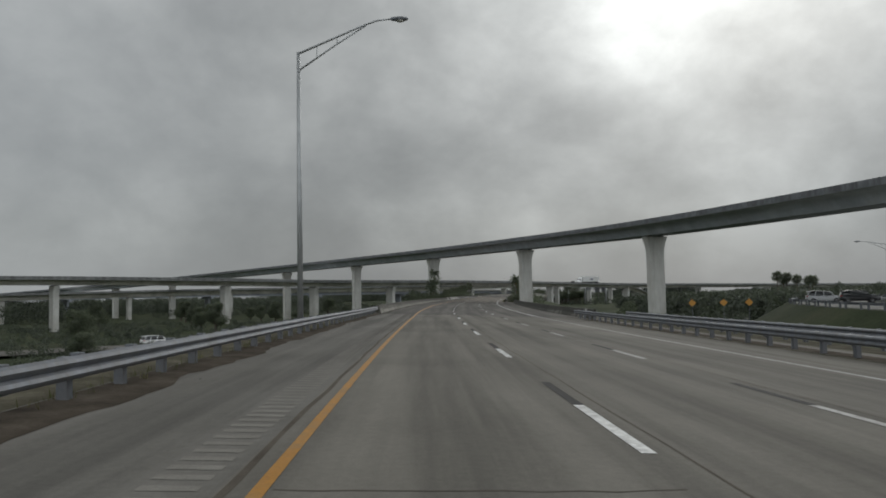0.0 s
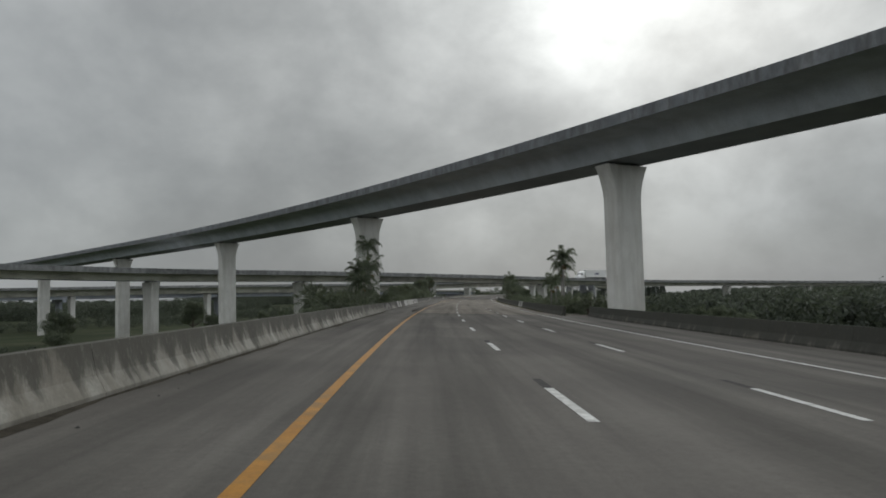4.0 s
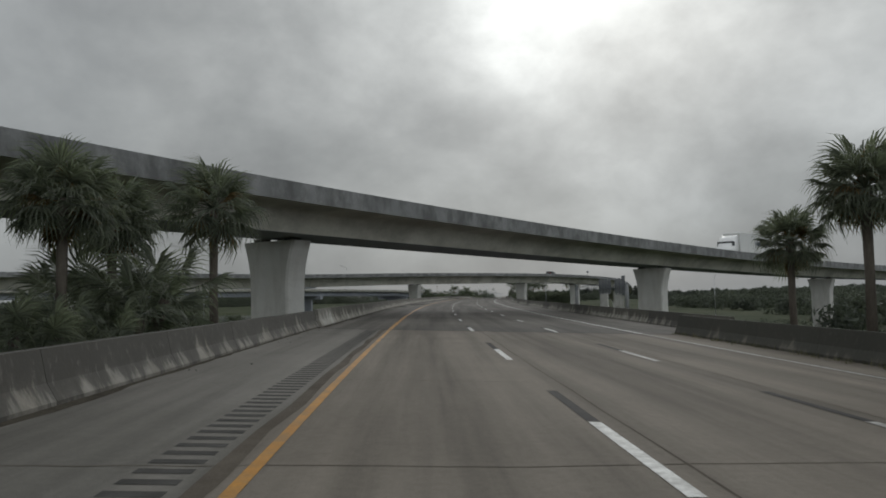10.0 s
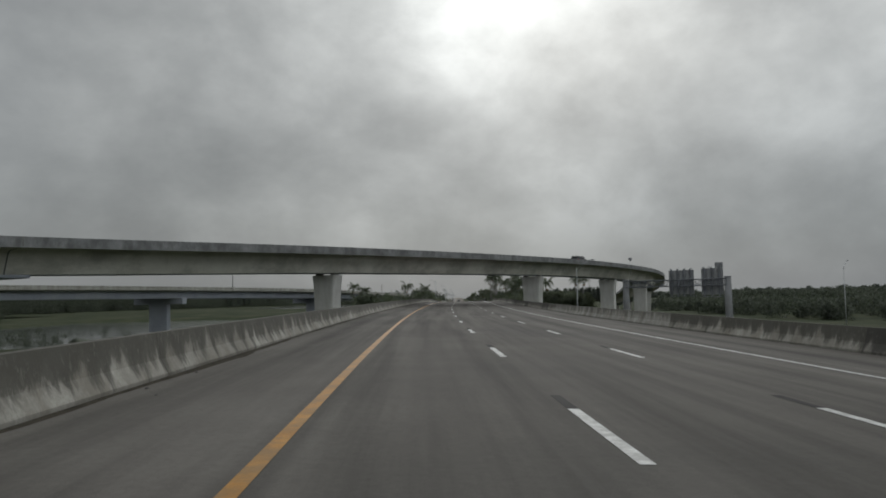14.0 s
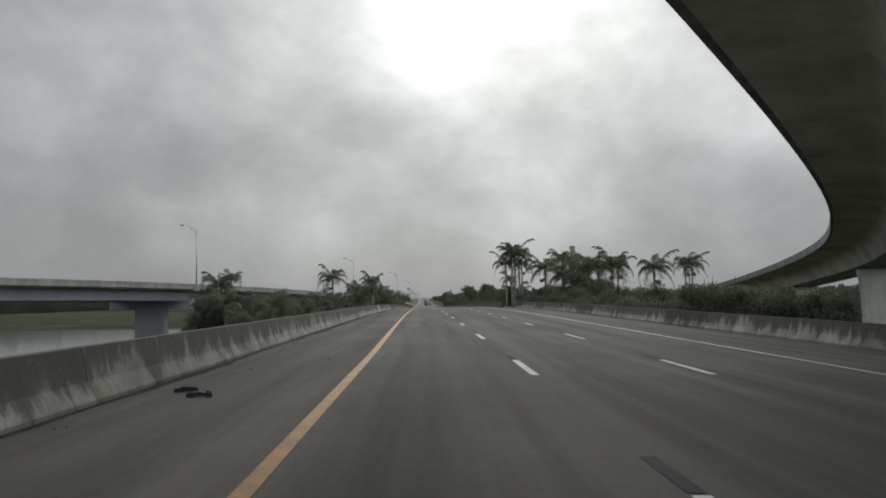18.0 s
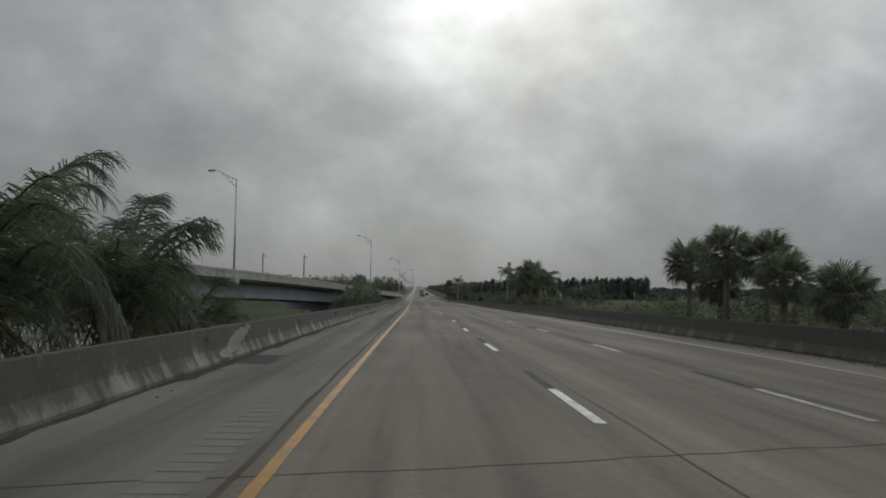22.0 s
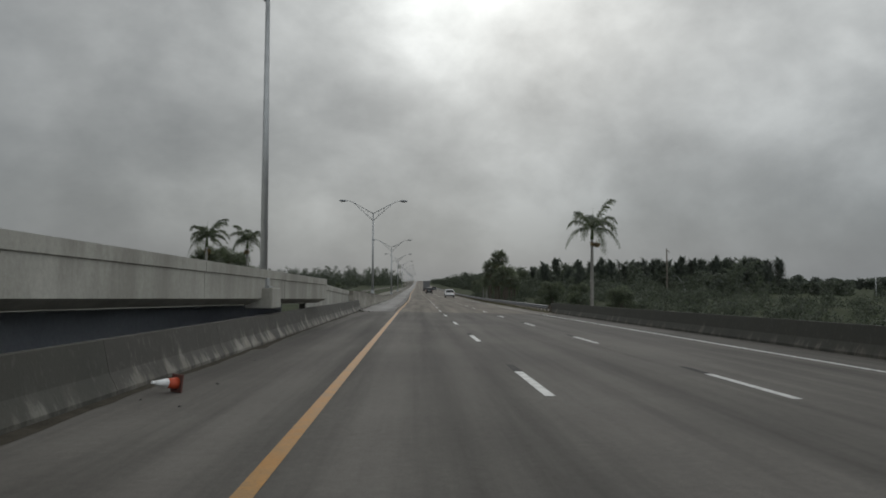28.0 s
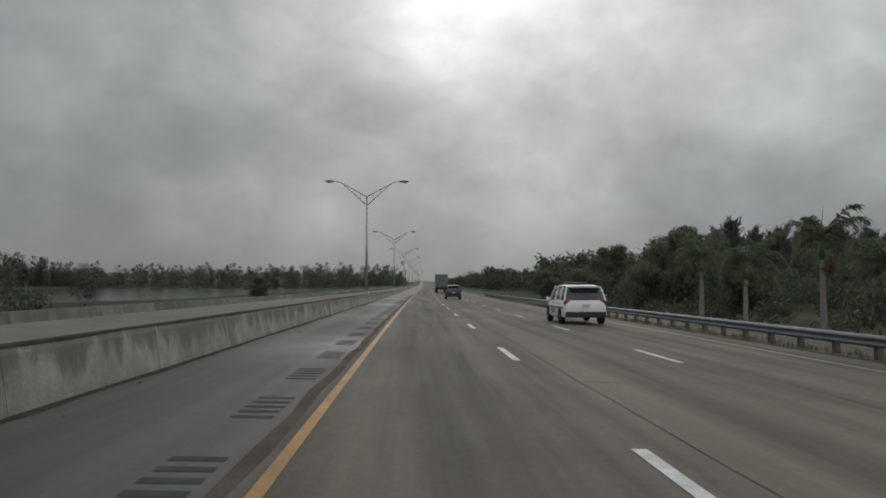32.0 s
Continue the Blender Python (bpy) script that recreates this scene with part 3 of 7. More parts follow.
# ---- carriageway ----
road = thing("road", "three-lane carriageway of worn pale concrete and darker bridge asphalt", "road", kind="structure")
LEFT_EDGE, RIGHT_EDGE = -4.75, 13.75
SURFACES = [(-150, 66.7, GREY_CONCRETE_ROAD), (66.7, 187.5, ASPHALT), (187.5, 337.8, OLD_CONCRETE_ROAD), (337.8, 664.5, ASPHALT), (664.5, 806, OLD_CONCRETE_ROAD), (806, 929.8, ASPHALT), (929.8, 1500, OLD_CONCRETE_ROAD), (1500, 2500, OLD_CONCRETE_ROAD)]
for a, b, m in SURFACES:
    prof = [(d, 0.0) for d in (-1.72, 2.12, 5.77, 9.55)]
    strip("carriageway", prof, a, b, m, road, "", 4.0)
    sh = m if m is ASPHALT else (WET_SHOULDER if a > 929 else SHOULDER)
    strip("left_shoulder", [(LEFT_EDGE - 0.6, 0.0), (-3.2, 0.0), (-1.72, 0.0)], a, b, sh, road)
    strip("right_shoulder", [(9.55, 0.0), (11.5, 0.0), (RIGHT_EDGE + 0.6, 0.0)], a, b, m, road)


def marking(name, d, width, s0, s1, m, h=0.006, step=4.0):
    return strip(name, [(d - width / 2, h), (d + width / 2, h)], s0, s1, m, road, "", step)


for a, b, m in SURFACES:
    marking("yellow_edge_line", -1.4 if a < 930 else -1.26, 0.17 if m is ASPHALT else 0.125, a, b, YELLOW)
    marking("white_edge_line", 9.4, 0.15, a, b, WHITE if m is ASPHALT else FADED_WHITE)
DASH = 12.19


def dashes():
    """Ten-foot lane dashes, thirty feet apart, each with a black one ahead of it."""
    phase = [(-150, 66.7, 7.55), (66.7, 187.5, 9.7), (187.5, 337.8, 6.8), (337.8, 664.5, 8.8), (664.5, 740, 8.7), (740, 806, 6.1), (806, 929.8, 6.8), (929.8, 1500, 6.1)]
    for d, shift in ((2.12, 0.0), (5.77, 0.4)):
        for a, b, p in phase:
            on_bridge = any(abs(a - q[0]) < 1 for q in BRIDGES)  # each stretch was painted on its own
            k = math.ceil((a - p) / DASH)
            while p + k * DASH + 6.5 < b:
                s = p + k * DASH + (shift if not 800 < a < 900 else -0.2 * shift)
                e = d - (0.26 if a > 925 else 0.18 if 735 < a < 800 else 0.28 if 800 < a < 900 else 0.0)
                if s < 1130:
                    marking("lane_dash", e, 0.16, s, s + 3.4, WHITE if on_bridge or a > 900 else (WHITE if d < 3 else FADED_WHITE), step=3.4)
                    if a < 900:
                        marking("contrast_dash", e, 0.16, s + 3.45, s + (4.8 if on_bridge else 6.4), TAR, step=3.0)
                k += 1
    v, f = [], []
    for d in (2.12, 5.77):
        for k in range(int(1130 / DASH), 160):
            s = 7.05 + k * DASH
            i = len(v)
            v += [spot(s, d - 0.08, 0.006), spot(s, d + 0.08, 0.006), spot(s + 3, d + 0.08, 0.006), spot(s + 3, d - 0.08, 0.006)]
            f.append((i, i + 1, i + 2, i + 3))
    ob = new("far_dashes", mesh("far_dashes", v, f, WHITE))
    ob.parent = road
    tagged(ob, kind="stuff")


dashes()


PALE_RUMBLE = surface("pale_worn_rumble_groove", [(0.19, 0.178, 0.158), (0.25, 0.236, 0.212)], scale=2.0, rough=0.85, grain=40.0, grain_mix=0.5, bump=0.15, spec=0.08)
GHOST_RUMBLE = surface("almost_worn_out_rumble_groove", [(0.178, 0.165, 0.145), (0.215, 0.2, 0.176)], scale=2.0, rough=0.85, grain=40.0, grain_mix=0.5, bump=0.15, spec=0.08)


def rumble_strips():
    for s0, s1, gap, m in ((-6, 66, 0.0, PALE_RUMBLE), (189, 271, 0.0, FAINT_RUMBLE), (271, 337, 0.0, RUMBLE), (666, 805, 0.0, GHOST_RUMBLE), (933, 1130, 4.9, DAMP_RUMBLE)):
        v, f = [], []
        s, n = s0, 0
        while s < s1:
            i = len(v)
            v += [spot(s, -2.34, 0.004), spot(s, -1.86, 0.004), spot(s + 0.17, -1.86, 0.004), spot(s + 0.17, -2.34, 0.004)]
            f.append((i, i + 1, i + 2, i + 3))
            s += 0.36
            n += 1
            if gap and n % 5 == 0:
                s += gap * 0.35
        ob = new("rumble_strip", mesh("rumble_strip", v, f, m))
        ob.parent = road
        tagged(ob, kind="stuff")


rumble_strips()


def joint_lines():
    """Sealed long joints beside the lane lines of the old concrete."""
    for a, b in ((-40, 66.5), (188, 338), (665, 805.5), (931, 1130)):
        for d, wide in ((-1.66, 0.085 if a in (188, 931) else 0.035), (2.45, 0.012), (6.1, 0.012)):
            st = stations(a, b, 2.0)
            v, f = [], []
            for i, s in enumerate(st):
                o = d + (0.012 + 0.25 * wide) * math.sin(i * 2.3 + d) + 0.01 * math.sin(i * 0.71)
                w = wide * (0.7 + 0.5 * abs(math.sin(i * 1.37 + d * 3)))
                v += [spot(s, o - w, 0.003), spot(s, o + w, 0.003)]
            f = [(2 * i, 2 * i + 1, 2 * i + 3, 2 * i + 2) for i in range(len(st) - 1)]
            child("joint_line", mesh("joint_line", v, f, JOINT), road)



def cracks():
    """Fine cracks running across the old concrete."""
    r = np.random.default_rng(17)
    for a, b in ((4, 66), (190, 338), (664, 805), (936, 1060)):
        s = a + 2.0
        while s < b - 2:
            d0, d1 = ((-4.4, 9.3) if r.random() < 0.4 else (-1.3, 2.0) if r.random() < 0.5 else (2.3, 5.6))
            skew = r.uniform(-0.12, 0.25)
            v, n = [], int((d1 - d0) / 0.3)
            wob = 0.0
            for i in range(n + 1):
                d = d0 + (d1 - d0) * i / n
                wob += r.normal(0, 0.025)
                w = 0.008 + 0.006 * abs(math.sin(i * 0.9))
                v += [spot(s + wob + skew * (d - d0) - w, d, 0.0035), spot(s + wob + skew * (d - d0) + w, d, 0.0035)]
            f = [(2 * i, 2 * i + 1, 2 * i + 3, 2 * i + 2) for i in range(n)]
            child("crack", mesh("crack", v, f, JOINT), road)
            s += r.uniform(5.0, 16.0)


joint_lines()
cracks()
for s in (66.7, 187.5, 337.8, 664.5, 806.0, 929.8):  # expansion joints
    strip("expansion_joint", [(LEFT_EDGE, 0.008), (RIGHT_EDGE, 0.008)], s - 0.12, s + 0.12, TAR, road, "", 0.3)

# ---- bridge decks under the road ----
for n, (a, b) in enumerate(BRIDGES):
    deck = thing("road_bridge", "concrete girder bridge carrying the carriageway", "bridge", kind="structure")
    strip("deck_slab", [(-5.4, -0.02), (-5.4, -0.45), (14.4, -0.45), (14.4, -0.02)], a - 1, b + 1, BRIDGE_CONCRETE, deck, closed=True)
    for d in (-4.2, -0.6, 3.0, 6.6, 10.2, 13.2):
        strip("girder", [(d - 0.3, -0.42), (d - 0.3, -1.7), (d + 0.3, -1.7), (d + 0.3, -0.42)], a, b, BRIDGE_CONCRETE, deck, closed=True, step=8.0)
    for s in stations(a + 18, b - 18, 26.0):
        for d in (-3.2, 4.4, 12.0):
            p = spot(s, d, -1.7)
            v, f = tube([(p.x, p.y, LOW - 3), (p.x, p.y, p.z + 0.1)], [0.55, 0.55], 10)
            child("column", mesh("column", v, f, PIER_CONCRETE), deck)
        strip("pier_cap", [(-4.6, -1.72), (-4.6, -2.8), (13.6, -2.8), (13.6, -1.72)], s - 0.6, s + 0.6, PIER_CONCRETE, deck, closed=True, step=1.2)

# ---- concrete road barriers ----
RAISED_CONCRETE = surface("tan_raised_road_concrete", [(0.31, 0.302, 0.27), (0.37, 0.36, 0.322), (0.43, 0.418, 0.378)], scale=0.35, grain=12.0, grain_mix=0.35, bump=0.18, stain=((0.21, 0.2, 0.172), 0.6, (0.9, 0.9, 0.25)))
MEDIAN = mildewed("median_barrier_concrete", [(0.24, 0.228, 0.196), (0.33, 0.315, 0.275), (0.41, 0.392, 0.345)], (0.12, 0.11, 0.088), 0.52, 0.4, 0.82)
F_SHAPE = [(0.0, 0.0), (0.0, 0.075), (0.13, 0.33), (0.22, 0.81), (0.38, 0.81), (0.40, 0.74), (0.40, -0.05)]


def barrier_run(name, label, d, side, s0, s1, material, height=0.81, length=6.1, odd=None, taper=None, shape=F_SHAPE, joints=()):
    """Cast lengths of barrier, the sloping face turned to the road. side: -1 left of the road, 1 right. joints: stations of irregular joints."""
    run = thing(name, label, "barrier", kind="structure")
    marks = [s0, *joints, s1]
    ends = [s0]
    for a, b in zip(marks, marks[1:]):
        n = max(1, int(round((b - a) / length)))
        ends += [a + (b - a) * (i + 1) / n for i in range(n)]
    for i, (a, b) in enumerate(zip(ends, ends[1:])):
        k = height / 0.81
        prof = [(d + side * x, h * k) for x, h in shape]
        if side < 0:
            prof = prof[::-1]
        m = odd(i, (a + b) / 2) if odd else material
        k2 = (taper(a) if taper else 1.0, taper(b) if taper else 1.0)
        st = stations(a + 0.006, b - 0.006, 3.1)
        secs = [[spot(s, q, h * (k2[0] + (k2[1] - k2[0]) * (s - a) / (b - a))) for q, h in prof] for s in st]
        v, f = loft(secs)
        child("barrier_length", mesh("barrier_length", v, f, m, [(h, s) for s in st for q, h in prof]), run)
    return run


WORN_BARRIER = mildewed("worn_pale_barrier_concrete", [(0.25, 0.242, 0.215), (0.345, 0.335, 0.305), (0.43, 0.42, 0.39)], (0.11, 0.105, 0.09), 0.6, 0.5, 0.8)
REPLACED = ((209.7, 212.2), (213.8, 215.5), (220.8, 230.2), (230.2, 238.9), (240.4, 242.6), (244.4, 246.7), (248.1, 250.0), (291.1, 291.9))


def odd_left(i, mid):
    if any(p < mid < q for p, q in REPLACED):
        return PALE_BARRIER
    return DARK_BARRIER if mid > 222 or i % 3 else BARRIER


barrier_run("left_barrier", "streaked grey concrete barrier on the bridge edge", -4.42, -1, 66, 188, BARRIER, height=0.75)
barrier_run("left_barrier", "mildewed dark concrete barrier with pale replaced lengths", -4.55, -1, 188, 339, DARK_BARRIER, height=0.71, odd=odd_left, length=4.6, joints=[q for p in REPLACED for q in p if q != 230.2])
barrier_run("left_barrier", "streaked grey concrete barrier on the long bridge", -4.42, -1, 339, 664.5, BARRIER, height=0.77, taper=lambda s: 1.0 - 0.03 * max(0.0, min(1.0, (s - 560) / 40)), joints=(343.5, 633.0, 635.9), odd=lambda i, mid: PALE_BARRIER if 633 < mid < 635.9 else WORN_BARRIER if mid < 343.5 else BARRIER)
barrier_run("left_barrier", "black-streaked concrete barrier beside the palms", -4.32, -1, 664.5, 806, DARK_BARRIER, height=0.75)
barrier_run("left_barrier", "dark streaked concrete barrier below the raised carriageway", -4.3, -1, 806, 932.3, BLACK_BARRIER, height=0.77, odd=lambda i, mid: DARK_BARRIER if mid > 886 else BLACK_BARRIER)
WIDE_WALL = [(0.0, 0.0), (0.02, 0.06), (0.12, 0.70), (0.16, 0.81), (2.2, 0.81), (2.24, 0.74), (2.3, -0.4)]
barrier_run("median_barrier", "wide pale concrete median wall with mildew runs", -4.58, -1, 929.2, 1500, MEDIAN, height=0.74, length=4.75, taper=lambda s: 1.0 + 1.03 * max(0.0, min(1.0, (980 - s) / 48)), shape=WIDE_WALL)
barrier_run("right_barrier", "dark stained concrete barrier on the bridge edge", 13.4, 1, 63.4, 188, BLACK_BARRIER, joints=(66.1, 67.2, 92.0), odd=lambda i, mid: PALE_BARRIER if 66.1 < mid < 67.2 else DARK_BARRIER if mid < 92 and i % 3 else BLACK_BARRIER)
barrier_run("right_barrier", "black mildewed concrete barrier with two pale lengths", 11.1, 1, 188, 339, BLACK_BARRIER, odd=lambda i, mid: PALE_BARRIER if 227.4 < mid < 230.4 or 231.2 < mid < 234.2 else BLACK_BARRIER, length=4.0, joints=(227.4, 230.4, 231.2, 234.2))
barrier_run("right_barrier", "grey streaked concrete barrier on the long bridge", 13.4, 1, 339, 663, BARRIER, height=0.79, joints=(470.0, 512.0), odd=lambda i, mid: WORN_BARRIER if 470 < mid < 512 else DARK_BARRIER if i % 4 == 1 else BARRIER)
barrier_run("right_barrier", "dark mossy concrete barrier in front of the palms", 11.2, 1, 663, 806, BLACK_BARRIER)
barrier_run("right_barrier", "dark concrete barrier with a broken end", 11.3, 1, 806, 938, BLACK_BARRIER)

# ---- steel guardrails ----
W_BEAM = [(0.0, 0.0), (0.055, 0.03), (0.085, 0.075), (0.055, 0.12), (0.01, 0.155), (0.055, 0.19), (0.085, 0.235), (0.055, 0.28), (0.0, 0.31), (-0.006, 0.31), (0.047, 0.275), (0.077, 0.235), (0.047, 0.195), (0.0, 0.155), (0.047, 0.115), (0.077, 0.075), (0.047, 0.035), (-0.006, 0.0)]


def guardrail(label, d, side, s0, s1, post=WOOD_POST, detail=1e9, base=0.44):
    rail = thing("guardrail", label, "guardrail", kind="structure")
    # the beam faces the road
    prof = [(d - side * x, base + h) for x, h in W_BEAM]
    if side > 0:
        prof = prof[::-1]
    strip("beam", prof, s0, s1, STEEL, rail, closed=True, step=3.8)
    bm = bmesh.new()
    box(bm, -0.075, 0.075, -0.09, 0.09, -0.9, base + 0.27, 0.01)
    me = bpy.data.meshes.new("post")
    bm.to_mesh(me)
    me.materials.append(post)
    bm.free()
    bm = bmesh.new()
    box(bm, -0.07, 0.07, -0.08, 0.08, base - 0.02, base + 0.33, 0.01)
    block = bpy.data.meshes.new("spacer_block")
    bm.to_mesh(block)
    block.materials.append(post)
    bm.free()
    s = s0 + 0.5
    while s < min(s1, detail):
        a = turn_at(s)
        p = spot(s, d + side * 0.27)
        q = spot(s, d + side * 0.10)
        child("post", me, rail, at=pose(p.x, p.y, p.z, 0, 0, -math.degrees(a)))
        child("spacer_block", block, rail, at=pose(q.x, q.y, q.z, 0, 0, -math.degrees(a)))
        s += 1.905
    return rail


guardrail("galvanised steel guardrail on steel posts beside the shoulder", -4.75, -1, -30, 67, STEEL, base=0.34)
guardrail("double steel guardrail on posts beside the lanes", 12.3, 1, -30, 65, STEEL, base=0.40)
guardrail("second steel guardrail standing behind the first one", 16.0, 1, -10, 62, STEEL, base=0.40)
guardrail("long galvanised guardrail running along grass and trees", 10.95, 1, 936, 1300, detail=1140, base=0.32)

# ---- flyovers ----


def curve_through(points, step=4.0):
    """Places along a smooth curve through control places, with the distance along it."""
    p = [Vector(q) for q in points]
    p = [p[0] * 2 - p[1]] + p + [p[-1] * 2 - p[-2]]
    out = []
    for i in range(1, len(p) - 2):
        a, b, c, d = p[i - 1:i + 3]
        n = max(2, int((c - b).length / step))
        for k in range(n):
            t = k / n
            out.append(0.5 * ((2 * b) + (c - a) * t + (2 * a - 5 * b + 4 * c - d) * t * t + (3 * b - a - 3 * c + d) * t ** 3))
    out.append(p[-2])
    return out


def frames_of(curve):
    out = []
    for i, p in enumerate(curve):
        d = curve[min(i + 1, len(curve) - 1)] - curve[max(i - 1, 0)]
        d.z = 0
        d.normalize()
        out.append((p, Vector((d.y, -d.x, 0)), d))
    return out


def sweep_on(frames, profile, tilt=0.0):
    secs = [[p + r * x + Vector((0, 0, h - tilt * x)) for x, h in profile] for p, r, d in frames]
    return loft(secs)


def pier_mesh(top_w, waist_w, thick, height, flare, seat=0.25):
    """A wall pier whose upper part flares out to carry the girder."""
    prof = [(0.0, waist_w), (height - flare, waist_w)]
    for k in range(1, 7):
        u = k / 6
        prof.append((height - flare + flare * u, waist_w + (top_w - waist_w) * (u ** 1.9)))
    secs = []
    c = 0.12
    for z, w in prof:
        h, t = w / 2, thick / 2
        secs.append([Vector(q) for q in ((-h + c, -t, z), (h - c, -t, z), (h, -t + c, z), (h, t - c, z), (h - c, t, z), (-h + c, t, z), (-h, t - c, z), (-h, -t + c, z))])
    return loft(secs)


def flyover(name, label, points, piers, width=9.6, box_w=4.6, depth=2.1, parapet=0.82, wing=0.28, pier_top=4.6, pier_waist=3.0, flare=3.2, thick=1.7, tilt=0.0, seg=9.0, face=None, body=None, web=None, shift=(0, 0), off=0.0):
    """A box girder on single flared piers. points: the soffit's middle."""
    top = thing(name, label, "flyover", kind="structure")
    curve = curve_through([(x + shift[0], y + shift[1], z) for x, y, z in points])
    fr = frames_of(curve)
    w, b, wb = width / 2, box_w / 2, web or box_w / 2 + 0.75
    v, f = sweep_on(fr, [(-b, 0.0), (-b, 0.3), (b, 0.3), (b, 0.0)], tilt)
    # the underside's shade is part of its colour
    child("soffit", mesh("soffit", v, f, SHADED_CONCRETE), top, "underside with shade put into its dark colour")
    for sgn in (-1, 1):
        edge = sgn * w + off
        prof = [(sgn * b, 0.002)]
        for u, h in ((0.10, 0.40), (0.20, 0.77), (0.25, 0.855), (0.34, 0.905), (0.55, 0.94), (0.8, 0.965), (1.0, 0.985)):
            prof.append((sgn * b + (edge - sgn * b) * u, depth * h))
        prof += [(edge, depth + wing - 0.05), (sgn * (b - 0.4), depth + wing - 0.05)]
        # the curved outer face, then the flat faces behind it with corners of their own
        face_line, rest = prof[:-2], [prof[0], prof[-1], prof[-2], prof[-3]]
        v, f = loft([[p + r * x + Vector((0, 0, h - tilt * x)) for x, h in face_line] for p, r, d in fr], closed=False, caps=False)
        v2, f2 = loft([[p + r * x + Vector((0, 0, h - tilt * x)) for x, h in rest] for p, r, d in fr], closed=False, caps=False)
        me = mesh("web", v + v2, f + [tuple(k + len(v) for k in g) for g in f2], body or BRIDGE_CONCRETE)
        me.polygons.foreach_set("use_smooth", [True] * len(f) + [False] * len(f2))
        child("web", me, top)
    per = max(2, int(seg / 4))
    for sgn in (-1, 1):
        prof = [(sgn * (w + 0.03), depth - 0.1), (sgn * (w + 0.03), depth + wing + parapet), (sgn * (w - 0.16), depth + wing + parapet), (sgn * (w - 0.34), depth + wing - 0.045), (sgn * (w - 0.34), depth - 0.1 + 0.09)]
        prof = [(x + off, h) for x, h in prof]
        if sgn < 0:
            prof = prof[::-1]
        for i in range(0, len(fr) - 1, per):
            piece = fr[i:i + per + 1]
            if len(piece) < 2:
                continue
            v, f = sweep_on(piece, prof, tilt)
            child("parapet", mesh("parapet", v, f, face or PARAPET_CONCRETE), top)
    for (x, y, z), turn in piers:
        x, y = x + shift[0], y + shift[1]
        base = float(ground_height(np.array([x]), np.array([y]))[0]) - 0.6
        v, f = pier_mesh(pier_top, pier_waist, thick, z - base - 0.22, flare)
        pr = child("pier", mesh("pier", v, f, PIER_CONCRETE), top, at=pose(x, y, base, 0, 0, -turn))
        bm = bmesh.new()
        for sx in (-0.3, 0.3):
            box(bm, sx * box_w - 0.35, sx * box_w + 0.35, -0.4, 0.4, z - base - 0.24, z - base + 0.04)
        part("bearing", bm, STAINED_CONCRETE, pr)
    return top, fr


def on_curve(points, skip=()):
    """Piers at the control points, turned across the curve."""
    out = []
    for i, p in enumerate(points):
        if i in skip:
            continue
        a, b = Vector(points[max(i - 1, 0)]), Vector(points[min(i + 1, len(points) - 1)])
        out.append((p, math.degrees(math.atan2(b.x - a.x, b.y - a.y))))
    return out


RAMP_A = [(62.0, -70.0, 8.86), (65.7, -14.0, 9.89), (63.1, 37.4, 10.72), (55.8, 87.7, 11.37), (43.8, 137.0, 12.07), (26.6, 184.8, 12.96), (4.9, 228.8, 13.41), (-22.0, 271.7, 13.53), (-54.0, 312.7, 13.23), (-88.2, 352.4, 12.64), (-125.4, 389.1, 11.66), (-167.0, 422.0, 10.21), (-212.5, 450.2, 8.54), (-261.3, 473.0, 6.66)]
flyover("high_flyover", "high curved concrete flyover on tall flared piers", RAMP_A, on_curve(RAMP_A, skip=(3,)) + [((60.8, 62.0, 11.05), -6.0)], width=10.5, face=DARK_PARAPET, body=COOL_CONCRETE, off=-1.25, web=2.7, box_w=4.6, depth=1.6, parapet=0.48, pier_top=4.6, pier_waist=2.9)
RAMP_B = [(-302.2, 28.4, 5.5), (-224.0, 104.0, 6.5), (-183.3, 143.3, 7.0), (-143.6, 181.5, 7.3), (-103.9, 218.3, 7.3), (-65.2, 255.0, 6.92), (-39.1, 280.7, 6.48), (-11.5, 308.5, 6.52), (25.6, 353.0, 6.62), (68.3, 390.8, 5.98), (117.9, 424.7, 4.95), (170.4, 454.5, 4.45), (225.5, 479.6, 3.8), (282.7, 500.2, 3.14), (342.0, 515.8, 2.21), (406.4, 529.2, 1.08)]
flyover("crossing_flyover", "curved concrete flyover crossing the carriageway on flared piers", RAMP_B, on_curve(RAMP_B, skip=(8,)) + [((24.2, 353.8, 6.65), 43.0)], width=10.2, shift=(0.52, -0.46), off=0.0, web=2.6, box_w=4.4, depth=1.42, parapet=0.66, pier_top=4.4, pier_waist=3.2, flare=3.0)
RAMP_C = [(-228.6, 303.3, 2.92), (-184.7, 341.0, 3.97), (-141.9, 375.6, 4.83), (-100.1, 406.2, 5.48), (-58.4, 435.7, 5.83), (-17.7, 465.1, 6.07), (21.3, 495.4, 6.19), (60.7, 526.0, 7.09), (104.7, 562.2, 7.64), (135.4, 590.3, 7.45), (159, 616.5, 6.7), (180, 650, 4.9), (199, 688, 2.7), (216, 728, 0.6), (232, 770, -1.4)]
curved_top, curved_line = flyover("curved_flyover", "curved concrete flyover with streaked parapets crossing the road", RAMP_C, on_curve(RAMP_C), width=12.65, shift=(-0.36, 0.48), off=-0.27, web=2.75, box_w=4.8, depth=2.3, parapet=0.57, pier_top=4.2, pier_waist=3.4, flare=4.0)


